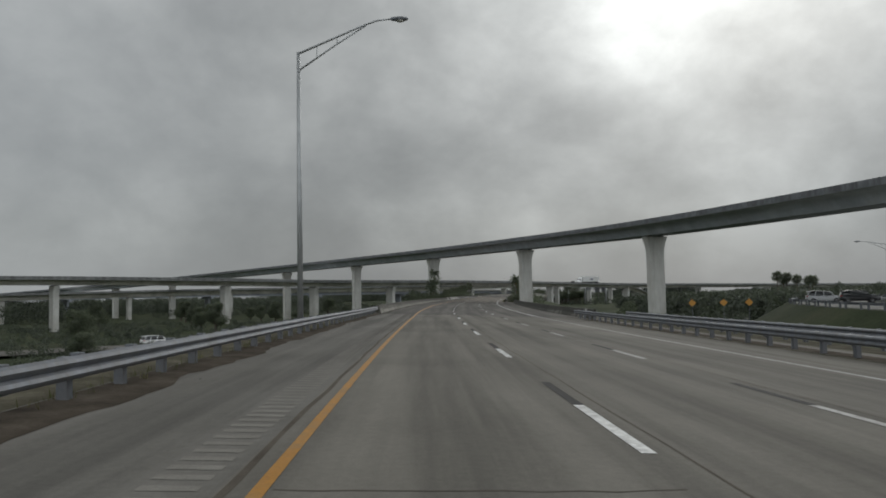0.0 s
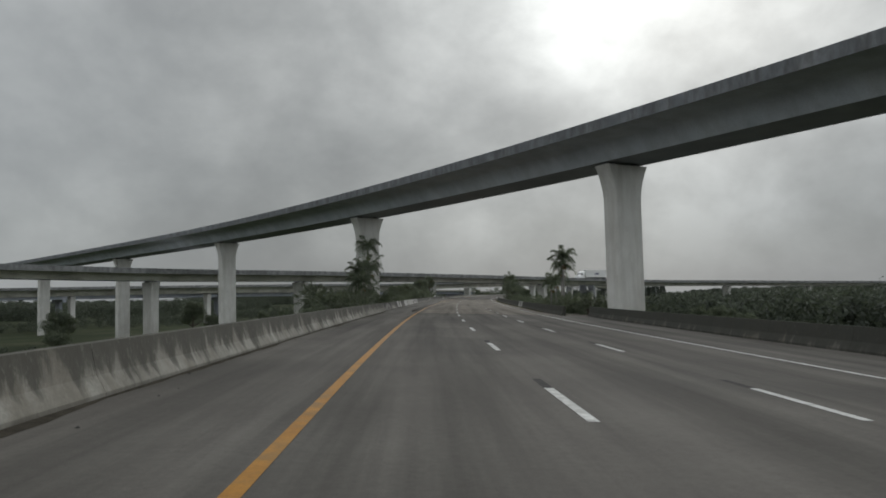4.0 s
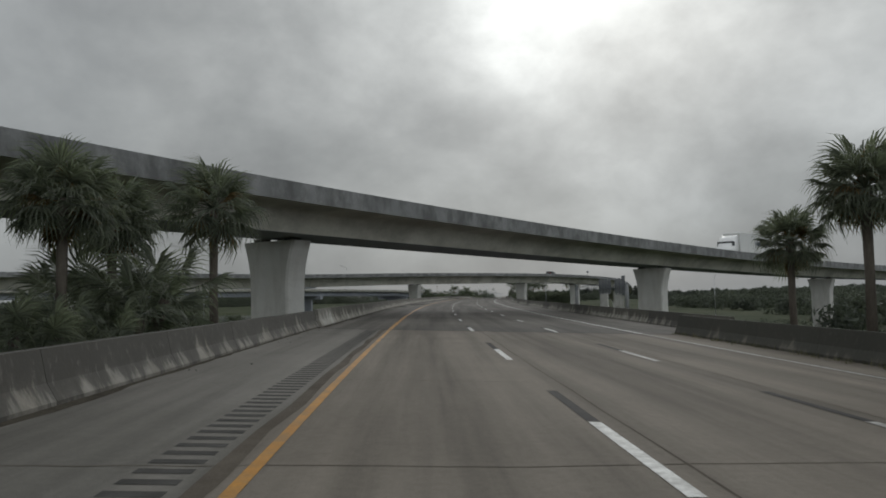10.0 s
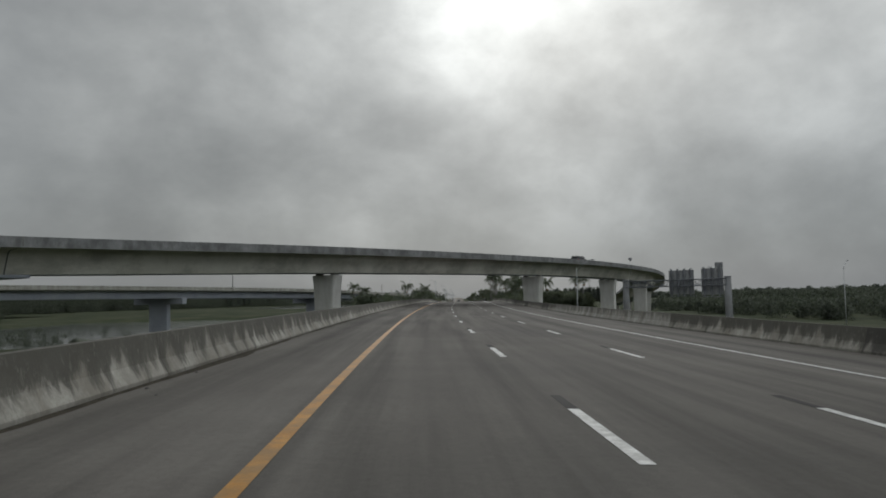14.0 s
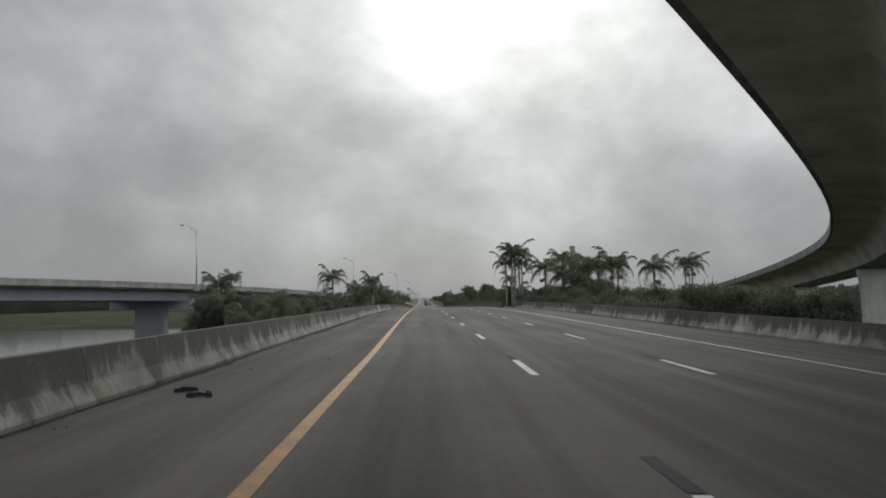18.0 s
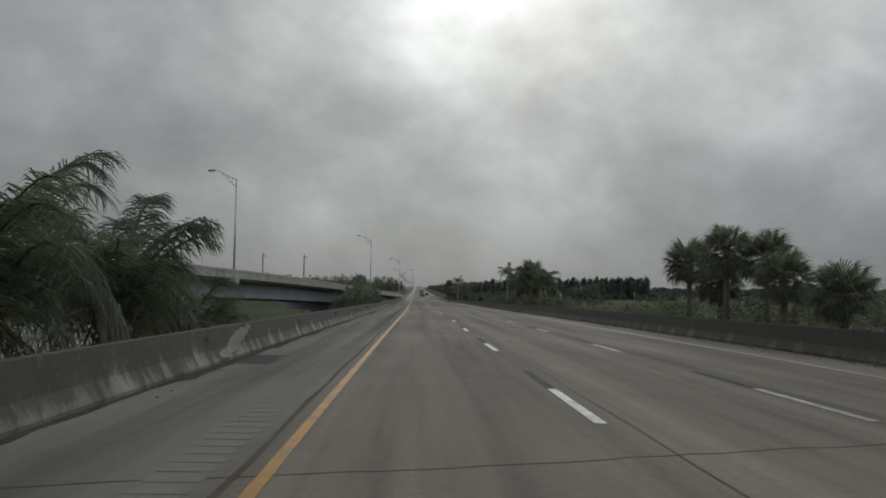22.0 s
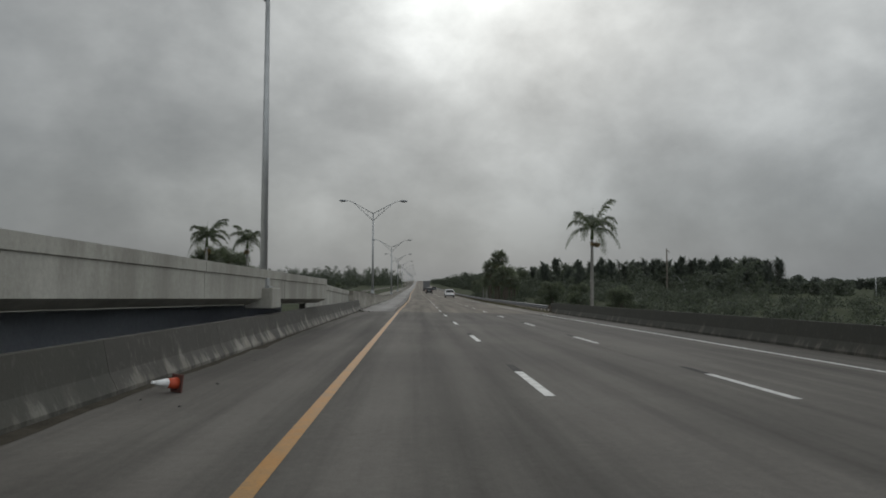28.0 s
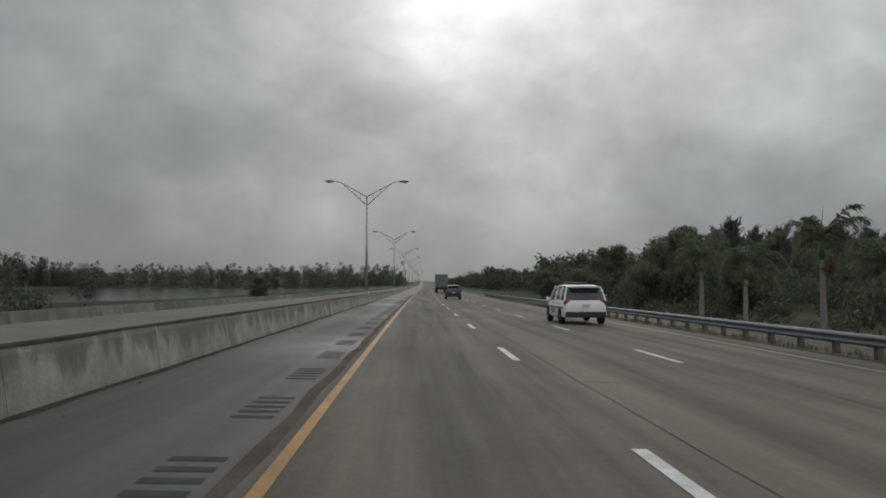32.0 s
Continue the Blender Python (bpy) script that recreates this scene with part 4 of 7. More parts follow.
def hinge(top, line, near, section):
    """A joint across the girder: a dark gap down its outer face and the seat below it."""
    p, r, d = min(line, key=lambda e: (e[0].xy - Vector(near)).length)
    for sgn in (-1, 1):
        rows = [[p + r * sgn * (x + 0.014) + d * u + Vector((0, 0, h)) for x, h in section] for u in (-0.07, 0.07)]
        v, f = loft(rows, closed=False, caps=False)
        child("joint_gap", mesh("joint_gap", v, f, STAINED_CONCRETE), top)
    bm = bmesh.new()
    box(bm, -2.5, 2.5, -6.0, 2.2, -0.3, -0.004, 0.05)
    part("hinge_seat", bm, SHADED_CONCRETE, top, at=pose(p.x, p.y, p.z, 0, 0, -math.degrees(math.atan2(d.x, d.y))))


hinge(curved_top, curved_line, (29.0, 501.5), [(2.4, 0.0), (2.765, 0.92), (3.13, 1.77), (3.31, 1.97), (3.64, 2.08), (4.4, 2.16), (5.3, 2.215), (6.07, 2.25), (6.08, 3.15)])
# the raised carriageway that comes down beside the road
RAMP_P = [(-278.3, 364.5, 4.8), (-196.8, 429.0, 5.37), (-132.0, 477.5, 5.69), (-71.5, 525.6, 5.67), (-15.2, 574.6, 5.63), (29.5, 625.5, 5.6), (73.4, 684.6, 5.14), (112.9, 750, 3.37), (140.6, 812.9, 1.47), (167.5, 889.5, -0.28)]


def raised_road():
    top = thing("raised_carriageway", "raised opposite carriageway on concrete girders", "bridge", kind="structure")
    fr = frames_of(curve_through(RAMP_P))
    w = 8.5
    v, f = sweep_on(fr, [(-w + 0.34, 0.98), (-w + 0.34, 1.21), (w - 0.34, 1.21), (w - 0.34, 0.98)])
    child("deck_slab", mesh("deck_slab", v, f, BRIDGE_CONCRETE), top)
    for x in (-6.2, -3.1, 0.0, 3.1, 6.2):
        # girder colour is darkened to stand for the shade below the slab
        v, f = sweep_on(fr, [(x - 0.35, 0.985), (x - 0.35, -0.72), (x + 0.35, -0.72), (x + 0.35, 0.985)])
        child("girder", mesh("girder", v, f, SHADED_CONCRETE), top)
    for sgn in (-1, 1):
        prof = [(sgn * (w + 0.05), 1.17), (sgn * (w + 0.05), 1.78), (sgn * (w + 0.09), 1.80), (sgn * (w + 0.09), 2.05), (sgn * (w - 0.15), 2.05), (sgn * (w - 0.33), 1.3), (sgn * (w - 0.33), 1.0)]
        if sgn < 0:
            prof = prof[::-1]
        for i in range(0, len(fr) - 1, 2):
            piece = fr[i:i + 3]
            p, r, d = piece[-1]
            piece[-1] = (p.lerp(piece[-2][0], 0.007), r, d)  # an open joint between the lengths
            v, f = sweep_on(piece, prof)
            child("parapet", mesh("parapet", v, f, RAISED_CONCRETE), top)
    for p, turn in on_curve(RAMP_P, skip=(9,)):
        base = float(ground_height(np.array([p[0]]), np.array([p[1]]))[0]) - 1.5
        # cap and shaft carry the deck's shade in their colour
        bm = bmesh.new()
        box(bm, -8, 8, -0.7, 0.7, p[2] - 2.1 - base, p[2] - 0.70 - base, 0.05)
        cap = part("pier_cap", bm, SHADED_CONCRETE, top, at=pose(p[0], p[1], base, 0, 0, -turn))
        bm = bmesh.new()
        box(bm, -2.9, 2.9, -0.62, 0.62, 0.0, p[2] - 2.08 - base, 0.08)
        part("shaft", bm, SHADED_CONCRETE, cap)
    return top


raised_road()


# where the raised road comes down to the level of ours: a wall, then the other carriageway
def other_carriageway():
    top = thing("opposite_carriageway", "opposite carriageway of pale concrete behind the median barrier", "road", kind="structure")
    strip("carriageway", [(-18.5, -0.66), (-5.0, -0.3)], 930, 1500, OLD_CONCRETE_ROAD, top)
    strip("carriageway", [(-18.5, -0.66), (-5.0, -0.3)], 1500, 2500, OLD_CONCRETE_ROAD, top)
    wall = thing("abutment_wall", "pale concrete wall closing the end of the raised road", "wall", kind="structure")
    s0, s1 = 907.1, 929.0
    high = RAMP_P[-1][2] + 2.04 - spot(s0, -5.05).z

    def top_at(s):
        return high + (1.47 - high) * (s - s0) / (s1 - s0)
    v, f = loft([[spot(s, -5.05, -0.4), spot(s, -5.05, top_at(s)), spot(s, -5.3, top_at(s)), spot(s, -5.3, -0.4)] for s in stations(s0, s1 + 0.1, 4.0)])
    child("wall", mesh("wall", v, f, RAISED_CONCRETE), wall)
    for a, b in ((s0, 916.0), (916.06, s1)):
        secs = []
        for s in stations(a, b, 4.0):
            h = top_at(s)
            secs.append([spot(s, -5.0, h - 0.27), spot(s, -5.0, h + 0.012), spot(s, -5.32, h + 0.012), spot(s, -5.32, h - 0.27)])
        v, f = loft(secs)
        child("coping", mesh("coping", v, f, RAISED_CONCRETE), wall)
    under = RAMP_P[-1][2] - spot(s0, -5.05).z - 0.74
    face = thing("abutment", "grey concrete abutment under the raised road's end", "wall", kind="structure")
    v, f = loft([[spot(s, -5.5, -3.0), spot(s, -5.5, under), spot(s, -21.0, under), spot(s, -21.0, -3.0)] for s in (s0 - 2.4, s0 + 0.6)])
    child("face_wall", mesh("face_wall", v, f, SHADED_CONCRETE), face)
    for d in (-6.6, -9.7, -12.8, -15.9, -19.0):
        v, f = loft([[spot(s, d + 0.5, under - 0.1), spot(s, d + 0.5, under + 0.16), spot(s, d - 0.5, under + 0.16), spot(s, d - 0.5, under - 0.1)] for s in (s0 - 2.3, s0 - 1.4)])
        child("bearing_block", mesh("bearing_block", v, f, PIER_CONCRETE), face)
    run = thing("far_barrier", "low concrete barrier at the far edge of the opposite carriageway", "barrier", kind="structure")
    for i in range(60):
        a = 935 + i * 9.2
        strip("barrier_length", [(-19.0, 0.2), (-18.6, 0.2), (-18.4, -0.68), (-19.0, -0.68)], a + 0.02, a + 9.18, DARK_BARRIER if i % 3 else BARRIER, run, "", 4.6, closed=True)


other_carriageway()

# ---- lighting columns ----


def arm_points(reach, rise, base):
    """A straight rising arm whose end bends level."""
    return [(reach * u, 0, base + rise * w) for u, w in ((0.0, 0.0), (0.4, 0.46), (0.72, 0.83), (0.86, 0.96), (1.0, 1.0))]


def lamp_head(parent, x, z, sgn):
    secs = []
    for u, w, h in ((0.0, 0.05, 0.05), (0.12, 0.12, 0.09), (0.45, 0.17, 0.11), (0.75, 0.15, 0.08), (0.86, 0.05, 0.03)):
        secs.append([Vector((x + sgn * u * 0.9, w * math.cos(k * math.pi / 4), z + h * math.sin(k * math.pi / 4))) for k in range(8)])
    v, f = loft(secs)
    head = child("lamp_head", mesh("lamp_head", v, f, STEEL, smooth=True), parent, "grey cobra-head lantern")
    bm = bmesh.new()
    bmesh.ops.create_uvsphere(bm, u_segments=10, v_segments=6, radius=0.13, matrix=Matrix.Translation((x + sgn * 0.42, 0, z - 0.07)) @ Matrix.Diagonal((1.5, 1, 0.6, 1)))
    part("lens", bm, glass("lantern_glass", (0.5, 0.5, 0.47), 0.2) if "lantern_glass" not in bpy.data.materials else bpy.data.materials["lantern_glass"], head)


def lamp_column(label, height, arms, radius=0.11, group="street lamps"):
    """arms: (reach, rise), reach negative to the left."""
    lamp = thing("street_lamp", label, "street lamp", group)
    v, f = tube([(0, 0, 0), (0, 0, height * 0.5), (0, 0, height)], [radius, radius * 0.8, radius * 0.55], 12)
    child("pole", mesh("pole", v, f, POLE, smooth=True), lamp)
    bm = bmesh.new()
    box(bm, -0.24, 0.24, -0.24, 0.24, 0.0, 0.06, 0.01)
    box(bm, -0.17, 0.17, -0.17, 0.17, 0.06, 0.3, 0.03)
    part("base_plate", bm, POLE, lamp)
    for reach, rise in arms:
        sgn = 1 if reach > 0 else -1
        v, f = tube([(p[0], p[1], p[2]) for p in arm_points(reach, rise, height - 0.05)], [0.05, 0.045, 0.04, 0.036, 0.034], 6)
        child("arm", mesh("arm", v, f, POLE, smooth=True), lamp)
        v, f = tube([(0, 0, height - 0.8), (reach * 0.4, 0, height - 0.8 + rise * 0.46 + 0.42), (reach * 0.74, 0, height - 0.07 + rise * 0.84)], [0.042, 0.036, 0.03], 6)
        child("brace", mesh("brace", v, f, POLE, smooth=True), lamp)
        for u in (0.2, 0.42):
            z0, z1 = height - 0.05 + rise * u * 1.15, height - 0.8 + u * (rise * 1.15 + 1.02)
            v, f = tube([(reach * u, 0, z1), (reach * u, 0, z0)], [0.02, 0.02], 5)
            child("strut", mesh("strut", v, f, POLE), lamp)
        lamp_head(lamp, reach, height - 0.05 + rise, sgn)
    return lamp


p = spot(32.0, -5.4)
lamp_a = lamp_column("tall aluminium street lamp with a long truss arm", 12.3, [(4.0, 1.5)], 0.13)
lamp_a.matrix_basis = pose(p.x, p.y, p.z - 0.3, 0, 0, 0)


single = None
for (x, y, zb, ztop) in ((47.0, 634.0, 7.4, 17.3), (80.7, 680.2, 6.7, 16.7), (120.4, 746.1, 4.7, 14.7), (148.5, 809.8, 3.1, 13.1), (172.0, 876.7, 1.5, 11.9)):
    if single is None:
        single = lamp_column("aluminium street lamp on the raised road's parapet", 9.7, [(-2.1, 0.9)], 0.12)
        bm = bmesh.new()
        box(bm, -0.42, 0.42, -0.6, 0.6, -0.62, -0.004, 0.04)
        part("pedestal", bm, RAISED_CONCRETE, single, "concrete block carrying the lamp on the parapet")
        single.matrix_basis = pose(x, y, zb - 0.05, 0, 0, -22)
    else:
        copy_thing(single, pose(x, y, zb - 0.05, 0, 0, -18))
double = None
for i in range(14):
    s = 951.0 if i == 0 else 1006.0 + 59.0 * (i - 1)
    p = spot(s, -4.65, 0.72 if i else 1.2)
    m = pose(p.x, p.y, p.z, 0, 0, -math.degrees(turn_at(s)))
    if double is None:
        double = lamp_column("aluminium street lamp with two arms on the median barrier", 8.28, [(-2.75, 1.3), (2.75, 1.3)], 0.12, "median lamps")
        double.matrix_basis = m
    else:
        copy_thing(double, m)
ramp_lamp = lamp_column("tall aluminium street lamp beside the curved flyover", 15.0, [(2.7, 1.5)], 0.11)
ramp_lamp.matrix_basis = pose(112.5, 560.0, -6.0, 0, 0, -25)
copy_thing(ramp_lamp, pose(182.6, 567.5, -6.0, 0, 0, 30))

# ---- planting ----
rng = np.random.default_rng(7)


def ground_at(x, y):
    return float(ground_height(np.array([x]), np.array([y]))[0])


def frond(length, droop, up, leaflets, leaf_len, sweep=0.0, wide=0.02):
    """A plumed feather leaf along +x from the origin: rachis and blades standing out on all sides of it."""
    v, f = [], []
    pts = []
    for i in range(11):
        u = i / 10
        pts.append(Vector((length * (u - 0.16 * droop * u ** 3), sweep * u * u, length * (up * u - droop * (0.3 * u * u + 0.7 * u ** 3.2)))))
    tv, tf = tube(pts, [0.05 * (1 - 0.85 * i / 10) for i in range(11)], 4)
    v += tv
    f += tf
    for k in range(leaflets):
        u = 0.13 + 0.87 * k / (leaflets - 1)
        i = min(9, int(u * 10))
        p = pts[i].lerp(pts[i + 1], u * 10 - i)
        d = (pts[i + 1] - pts[i]).normalized()
        size = leaf_len * (0.55 + 0.75 * math.sin(math.pi * min(1, 0.16 + u * 0.78))) * rng.uniform(0.8, 1.12)
        for sgn in (-1, 1):
            side = (Vector((0, sgn, 0)) + d * rng.uniform(0.35, 0.9) + Vector((0, 0, rng.uniform(-0.75, 0.55)))).normalized()
            a = d * wide + Vector((0, 0, 0.005))
            mid = p + side * size * 0.55 + Vector((0, 0, -0.07 * size))
            tip = p + side * size * 0.95 + Vector((0, 0, -(0.26 + 0.2 * rng.random()) * size))
            n = len(v)
            v += [p - a, p + a, mid + a * 1.2, mid - a * 1.2, tip]
            f += [(n, n + 1, n + 2, n + 3), (n + 3, n + 2, n + 4)]
    return v, f


def place(vs, m):
    return [m @ Vector(v) for v in vs]


def feather_crown(fronds, length, leaf_len, seed, wind=0.35, leaflets=30, wide=0.02, rise=0.0):
    """A crown of feather leaves, blown a little to one side."""
    r = np.random.default_rng(seed)
    V, Fc = [], []
    for i in range(fronds):
        u = i / (fronds - 1)
        turn = i * 137.5 + r.uniform(-12, 12)
        up = 1.25 + rise - (1.2 + 0.4 * rise) * u + r.uniform(-0.12, 0.12)
        v, f = frond(length * r.uniform(0.8, 1.08), 0.62 + 0.25 * u + r.uniform(-0.12, 0.2), up, leaflets, leaf_len, r.uniform(-0.35, 0.35), wide)
        m = pose(0, 0, 0.15 * (1 - u), 0, 0, turn)
        pts = place(v, m)
        for p in pts:
            q = math.hypot(p.x, p.y) / length
            p.x += wind * q * q
        n = len(V)
        V += pts
        Fc += [tuple(k + n for k in g) for g in f]
    return V, Fc


def fan_leaf(stalk, size, blades, spread=200.0):
    """A fan leaf: a stalk along +x and narrow blades fanned from its end, folded along the middle and hanging at the tips."""
    v, f = [], []
    tv, tf = tube([(0, 0, 0), (stalk * 0.5, 0, 0.08 * stalk), (stalk, 0, 0.02)], [0.028, 0.02, 0.014], 4)
    v += tv
    f += tf
    for k in range(blades):
        a = radians(-spread / 2 + spread * k / (blades - 1))
        o = Vector((stalk + 0.12 * size * max(0.0, math.cos(a)), 0, 0.02))
        L = size * (0.72 + 0.3 * math.cos(a)) * rng.uniform(0.88, 1.08)
        d = Vector((math.cos(a), math.sin(a) * 0.92, 0.16 - 0.34 * abs(math.sin(a))))
        s = Vector((-math.sin(a), math.cos(a), 0)) * (size * 0.030)
        drop = L * rng.uniform(0.7, 1.5)
        mid, bend = o + d * L * 0.5, o + d * L * 0.76 + Vector((0, 0, -0.12 * drop))
        tip = o + d * L * 0.92 + Vector((0, 0, -0.44 * drop))
        n = len(v)
        v += [o, mid - s + Vector((0, 0, -0.02)), mid + Vector((0, 0, 0.03)), mid + s + Vector((0, 0, -0.02)), bend - s * 0.6, bend + s * 0.6, tip]
        f += [(n, n + 1, n + 2), (n, n + 2, n + 3), (n + 1, n + 4, n + 5, n + 2), (n + 2, n + 5, n + 3), (n + 4, n + 6, n + 5)]
    return v, f


def fan_crown(leaves, stalk, size, seed, low=-0.9, blades=24):
    r = np.random.default_rng(seed)
    V, Fc = [], []
    for i in range(leaves):
        u = i / (leaves - 1)
        v, f = fan_leaf(stalk * r.uniform(0.75, 1.1), size * r.uniform(0.85, 1.1), blades)
        tilt = 75 - (75 - math.degrees(low)) * (u ** 0.85) + r.uniform(-8, 8)
        m = pose(0, 0, 0, 0, 0, i * 137.5 + r.uniform(-14, 14)) @ pose(0, 0, 0, r.uniform(-25, 25), -tilt, 0)
        n = len(V)
        V += place(v, m)
        Fc += [tuple(k + n for k in g) for g in f]
    return V, Fc


def leaf_clumps(centres, radii, per, size, seed, flat=0.75):
    """Small leaf blades, loosely filling round clumps."""
    r = np.random.default_rng(seed)
    V, Fc = [], []
    for c, rad in zip(centres, radii):
        n = int(per)
        d = r.normal(size=(n, 3))
        d /= np.linalg.norm(d, axis=1)[:, None]
        p = np.asarray(c) + d * (rad * r.uniform(0.55, 1.08, (n, 1))) * np.array([1, 1, flat])
        a = r.normal(size=(n, 3)) + np.array([0, 0, 0.2])
        a /= np.linalg.norm(a, axis=1)[:, None]
        b = np.cross(a, d + 0.01)
        b /= np.linalg.norm(b, axis=1)[:, None] + 1e-9
        L = size * r.uniform(0.6, 1.3, (n, 1))
        q0, q1, q2, q3 = p - a * L, p - b * L * 0.42, p + a * L, p + b * L * 0.42
        base = len(V)
        V += np.stack([q0, q1, q2, q3], 1).reshape(-1, 3).tolist()
        Fc += [(base + 4 * i, base + 4 * i + 1, base + 4 * i + 2, base + 4 * i + 3) for i in range(n)]
    return V, Fc


def royal_palm(height, seed, length=3.1, stout=1.0, label="tall royal palm with a smooth grey trunk"):
    palm = thing("royal_palm", label, "palm tree", "royal palms")
    lean = rng.uniform(-0.03, 0.03)
    pts = [(lean * height * u * u, 0, height * u) for u in (0, 0.2, 0.45, 0.7, 0.88)]
    v, f = tube(pts, [q * stout for q in (0.22, 0.16, 0.15, 0.13, 0.11)], 9)
    child("trunk", mesh("trunk", v, f, PALM_TRUNK, smooth=True), palm)
    x = lean * height
    v, f = tube([(x * 0.8, 0, height * 0.87), (x * 0.95, 0, height * 0.93), (x, 0, height)], [0.16, 0.14, 0.07], 9)
    child("crownshaft", mesh("crownshaft", v, f, CROWNSHAFT, smooth=True), palm)
    V, Fc = feather_crown(15, length * 0.8, 0.5, seed, 0.3, 52)
    child("crown", mesh("crown", V, Fc, ROYAL_GREEN), palm, at=pose(x, 0, height - 0.1))
    tv, tf = tube([(0, 0, 0), (0.05, 0, 0.9), (0.12, 0, 1.7)], [0.03, 0.02, 0.004], 5)
    child("spear_leaf", mesh("spear_leaf", tv, tf, CROWNSHAFT), palm, at=pose(x, 0, height))
    V, Fc = leaf_clumps([(0, 0, 0), (0.25, 0.1, -0.1)], [0.4, 0.3], 90, 0.10, seed)
    child("flower_stalk", mesh("flower_stalk", V, Fc, DRY_LEAF), palm, at=pose(x + 0.15, 0.1, height * 0.87 - 0.4))
    return palm


def cabbage_palm(height, seed, size=1.02, leaves=44, label="cabbage palm with a round head of fan leaves"):
    palm = thing("cabbage_palm", label, "palm tree", "cabbage palms")
    v, f = tube([(0, 0, 0), (0.03, 0.02, height * 0.5), (0.0, 0.05, height)], [0.17, 0.14, 0.16], 9)
    child("trunk", mesh("trunk", v, f, BARK, smooth=True), palm)
    V, Fc = fan_crown(leaves, 0.82, size, seed, -0.85, 22)
    child("crown", mesh("crown", V, Fc, FAN_GREEN), palm, at=pose(0, 0.05, height))
    V, Fc = fan_crown(6, 0.55, size * 0.8, seed + 5, -1.45)
    child("dead_leaves", mesh("dead_leaves", V, Fc, DRY_LEAF), palm, "hanging brown dead fan leaves", at=pose(0, 0.05, height - 0.15))
    return palm


def fan_bush(seed, heads=5, size=0.95, spread=1.3, height=1.5):
    bush = thing("fan_palm_clump", "bushy clump of low fan palms", "palm bush", "fan palm clumps")
    r = np.random.default_rng(seed)
    for k in range(heads):
        x, y = np.clip(r.normal(0, spread, 2), -1.3, 1.3)
        h = height * r.uniform(0.45, 1.1)
        v, f = tube([(x * 0.6, y * 0.6, 0), (x, y, h)], [0.16, 0.14], 7)
        child("stem", mesh("stem", v, f, BARK), bush)
        V, Fc = fan_crown(12, 0.95, size, seed + k, -0.7, 20)
        child("head", mesh("head", V, Fc, FAN_GREEN), bush, at=pose(x, y, h))
    return bush


def feather_bush(seed, length=2.6, stems=4, height=1.6):
    bush = thing("feather_palm_clump", "low clump of arching feather palms", "palm bush", "feather palm clumps")
    r = np.random.default_rng(seed)
    for k in range(stems):
        x, y = r.normal(0, 0.6, 2)
        h = height * r.uniform(0.5, 1.1)
        v, f = tube([(x * 0.5, y * 0.5, 0), (x, y, h)], [0.13, 0.1], 7)
        child("stem", mesh("stem", v, f, PALM_TRUNK), bush)
        V, Fc = feather_crown(11, length, 0.62, seed + k, 0.2, 56, 0.011, 0.35)
        child("head", mesh("head", V, Fc, ROYAL_GREEN), bush, at=pose(x, y, h))
        V, Fc = feather_crown(4, length * 0.7, 0.4, seed + k + 40, 0.1, 26, 0.012)
        child("dead_leaves", mesh("dead_leaves", [(a, b, c - 0.9 * math.hypot(a, b)) for a, b, c in V], Fc, DRY_LEAF), bush, "hanging brown dead feather leaves", at=pose(x, y, h - 0.1))
    return bush


def broadleaf_tree(height, seed, width=3.0, material=DARK_GREEN, label="dark dense broadleaf tree"):
    tree = thing("broadleaf_tree", label, "tree", "broadleaf trees")
    r = np.random.default_rng(seed)
    v, f = tube([(0, 0, 0), (0.1, 0, height * 0.3), (0.0, 0.1, height * 0.6)], [0.28, 0.22, 0.1], 8)
    child("trunk", mesh("trunk", v, f, BARK), tree)
    cs, rs = [], []
    for k in range(20):
        a, u = r.uniform(0, 6.28), r.uniform(0, 1)
        w = width * (0.35 + 0.65 * math.sin(math.pi * (0.25 + 0.65 * u))) * r.uniform(0.2, 0.8)
        c = (w * math.cos(a), w * math.sin(a), height * (0.30 + 0.62 * u))
        cs.append(c)
        rs.append(width * r.uniform(0.28, 0.46))
        if k < 7:
            v, f = tube([(0, 0, height * 0.25), (c[0] * 0.5, c[1] * 0.5, c[2] * 0.75), c], [0.1, 0.06, 0.02], 5)
            child("limb", mesh("limb", v, f, BARK), tree)
    V, Fc = leaf_clumps(cs, rs, 520, 0.13, seed)
    child("crown", mesh("crown", V, Fc, material), tree)
    return tree


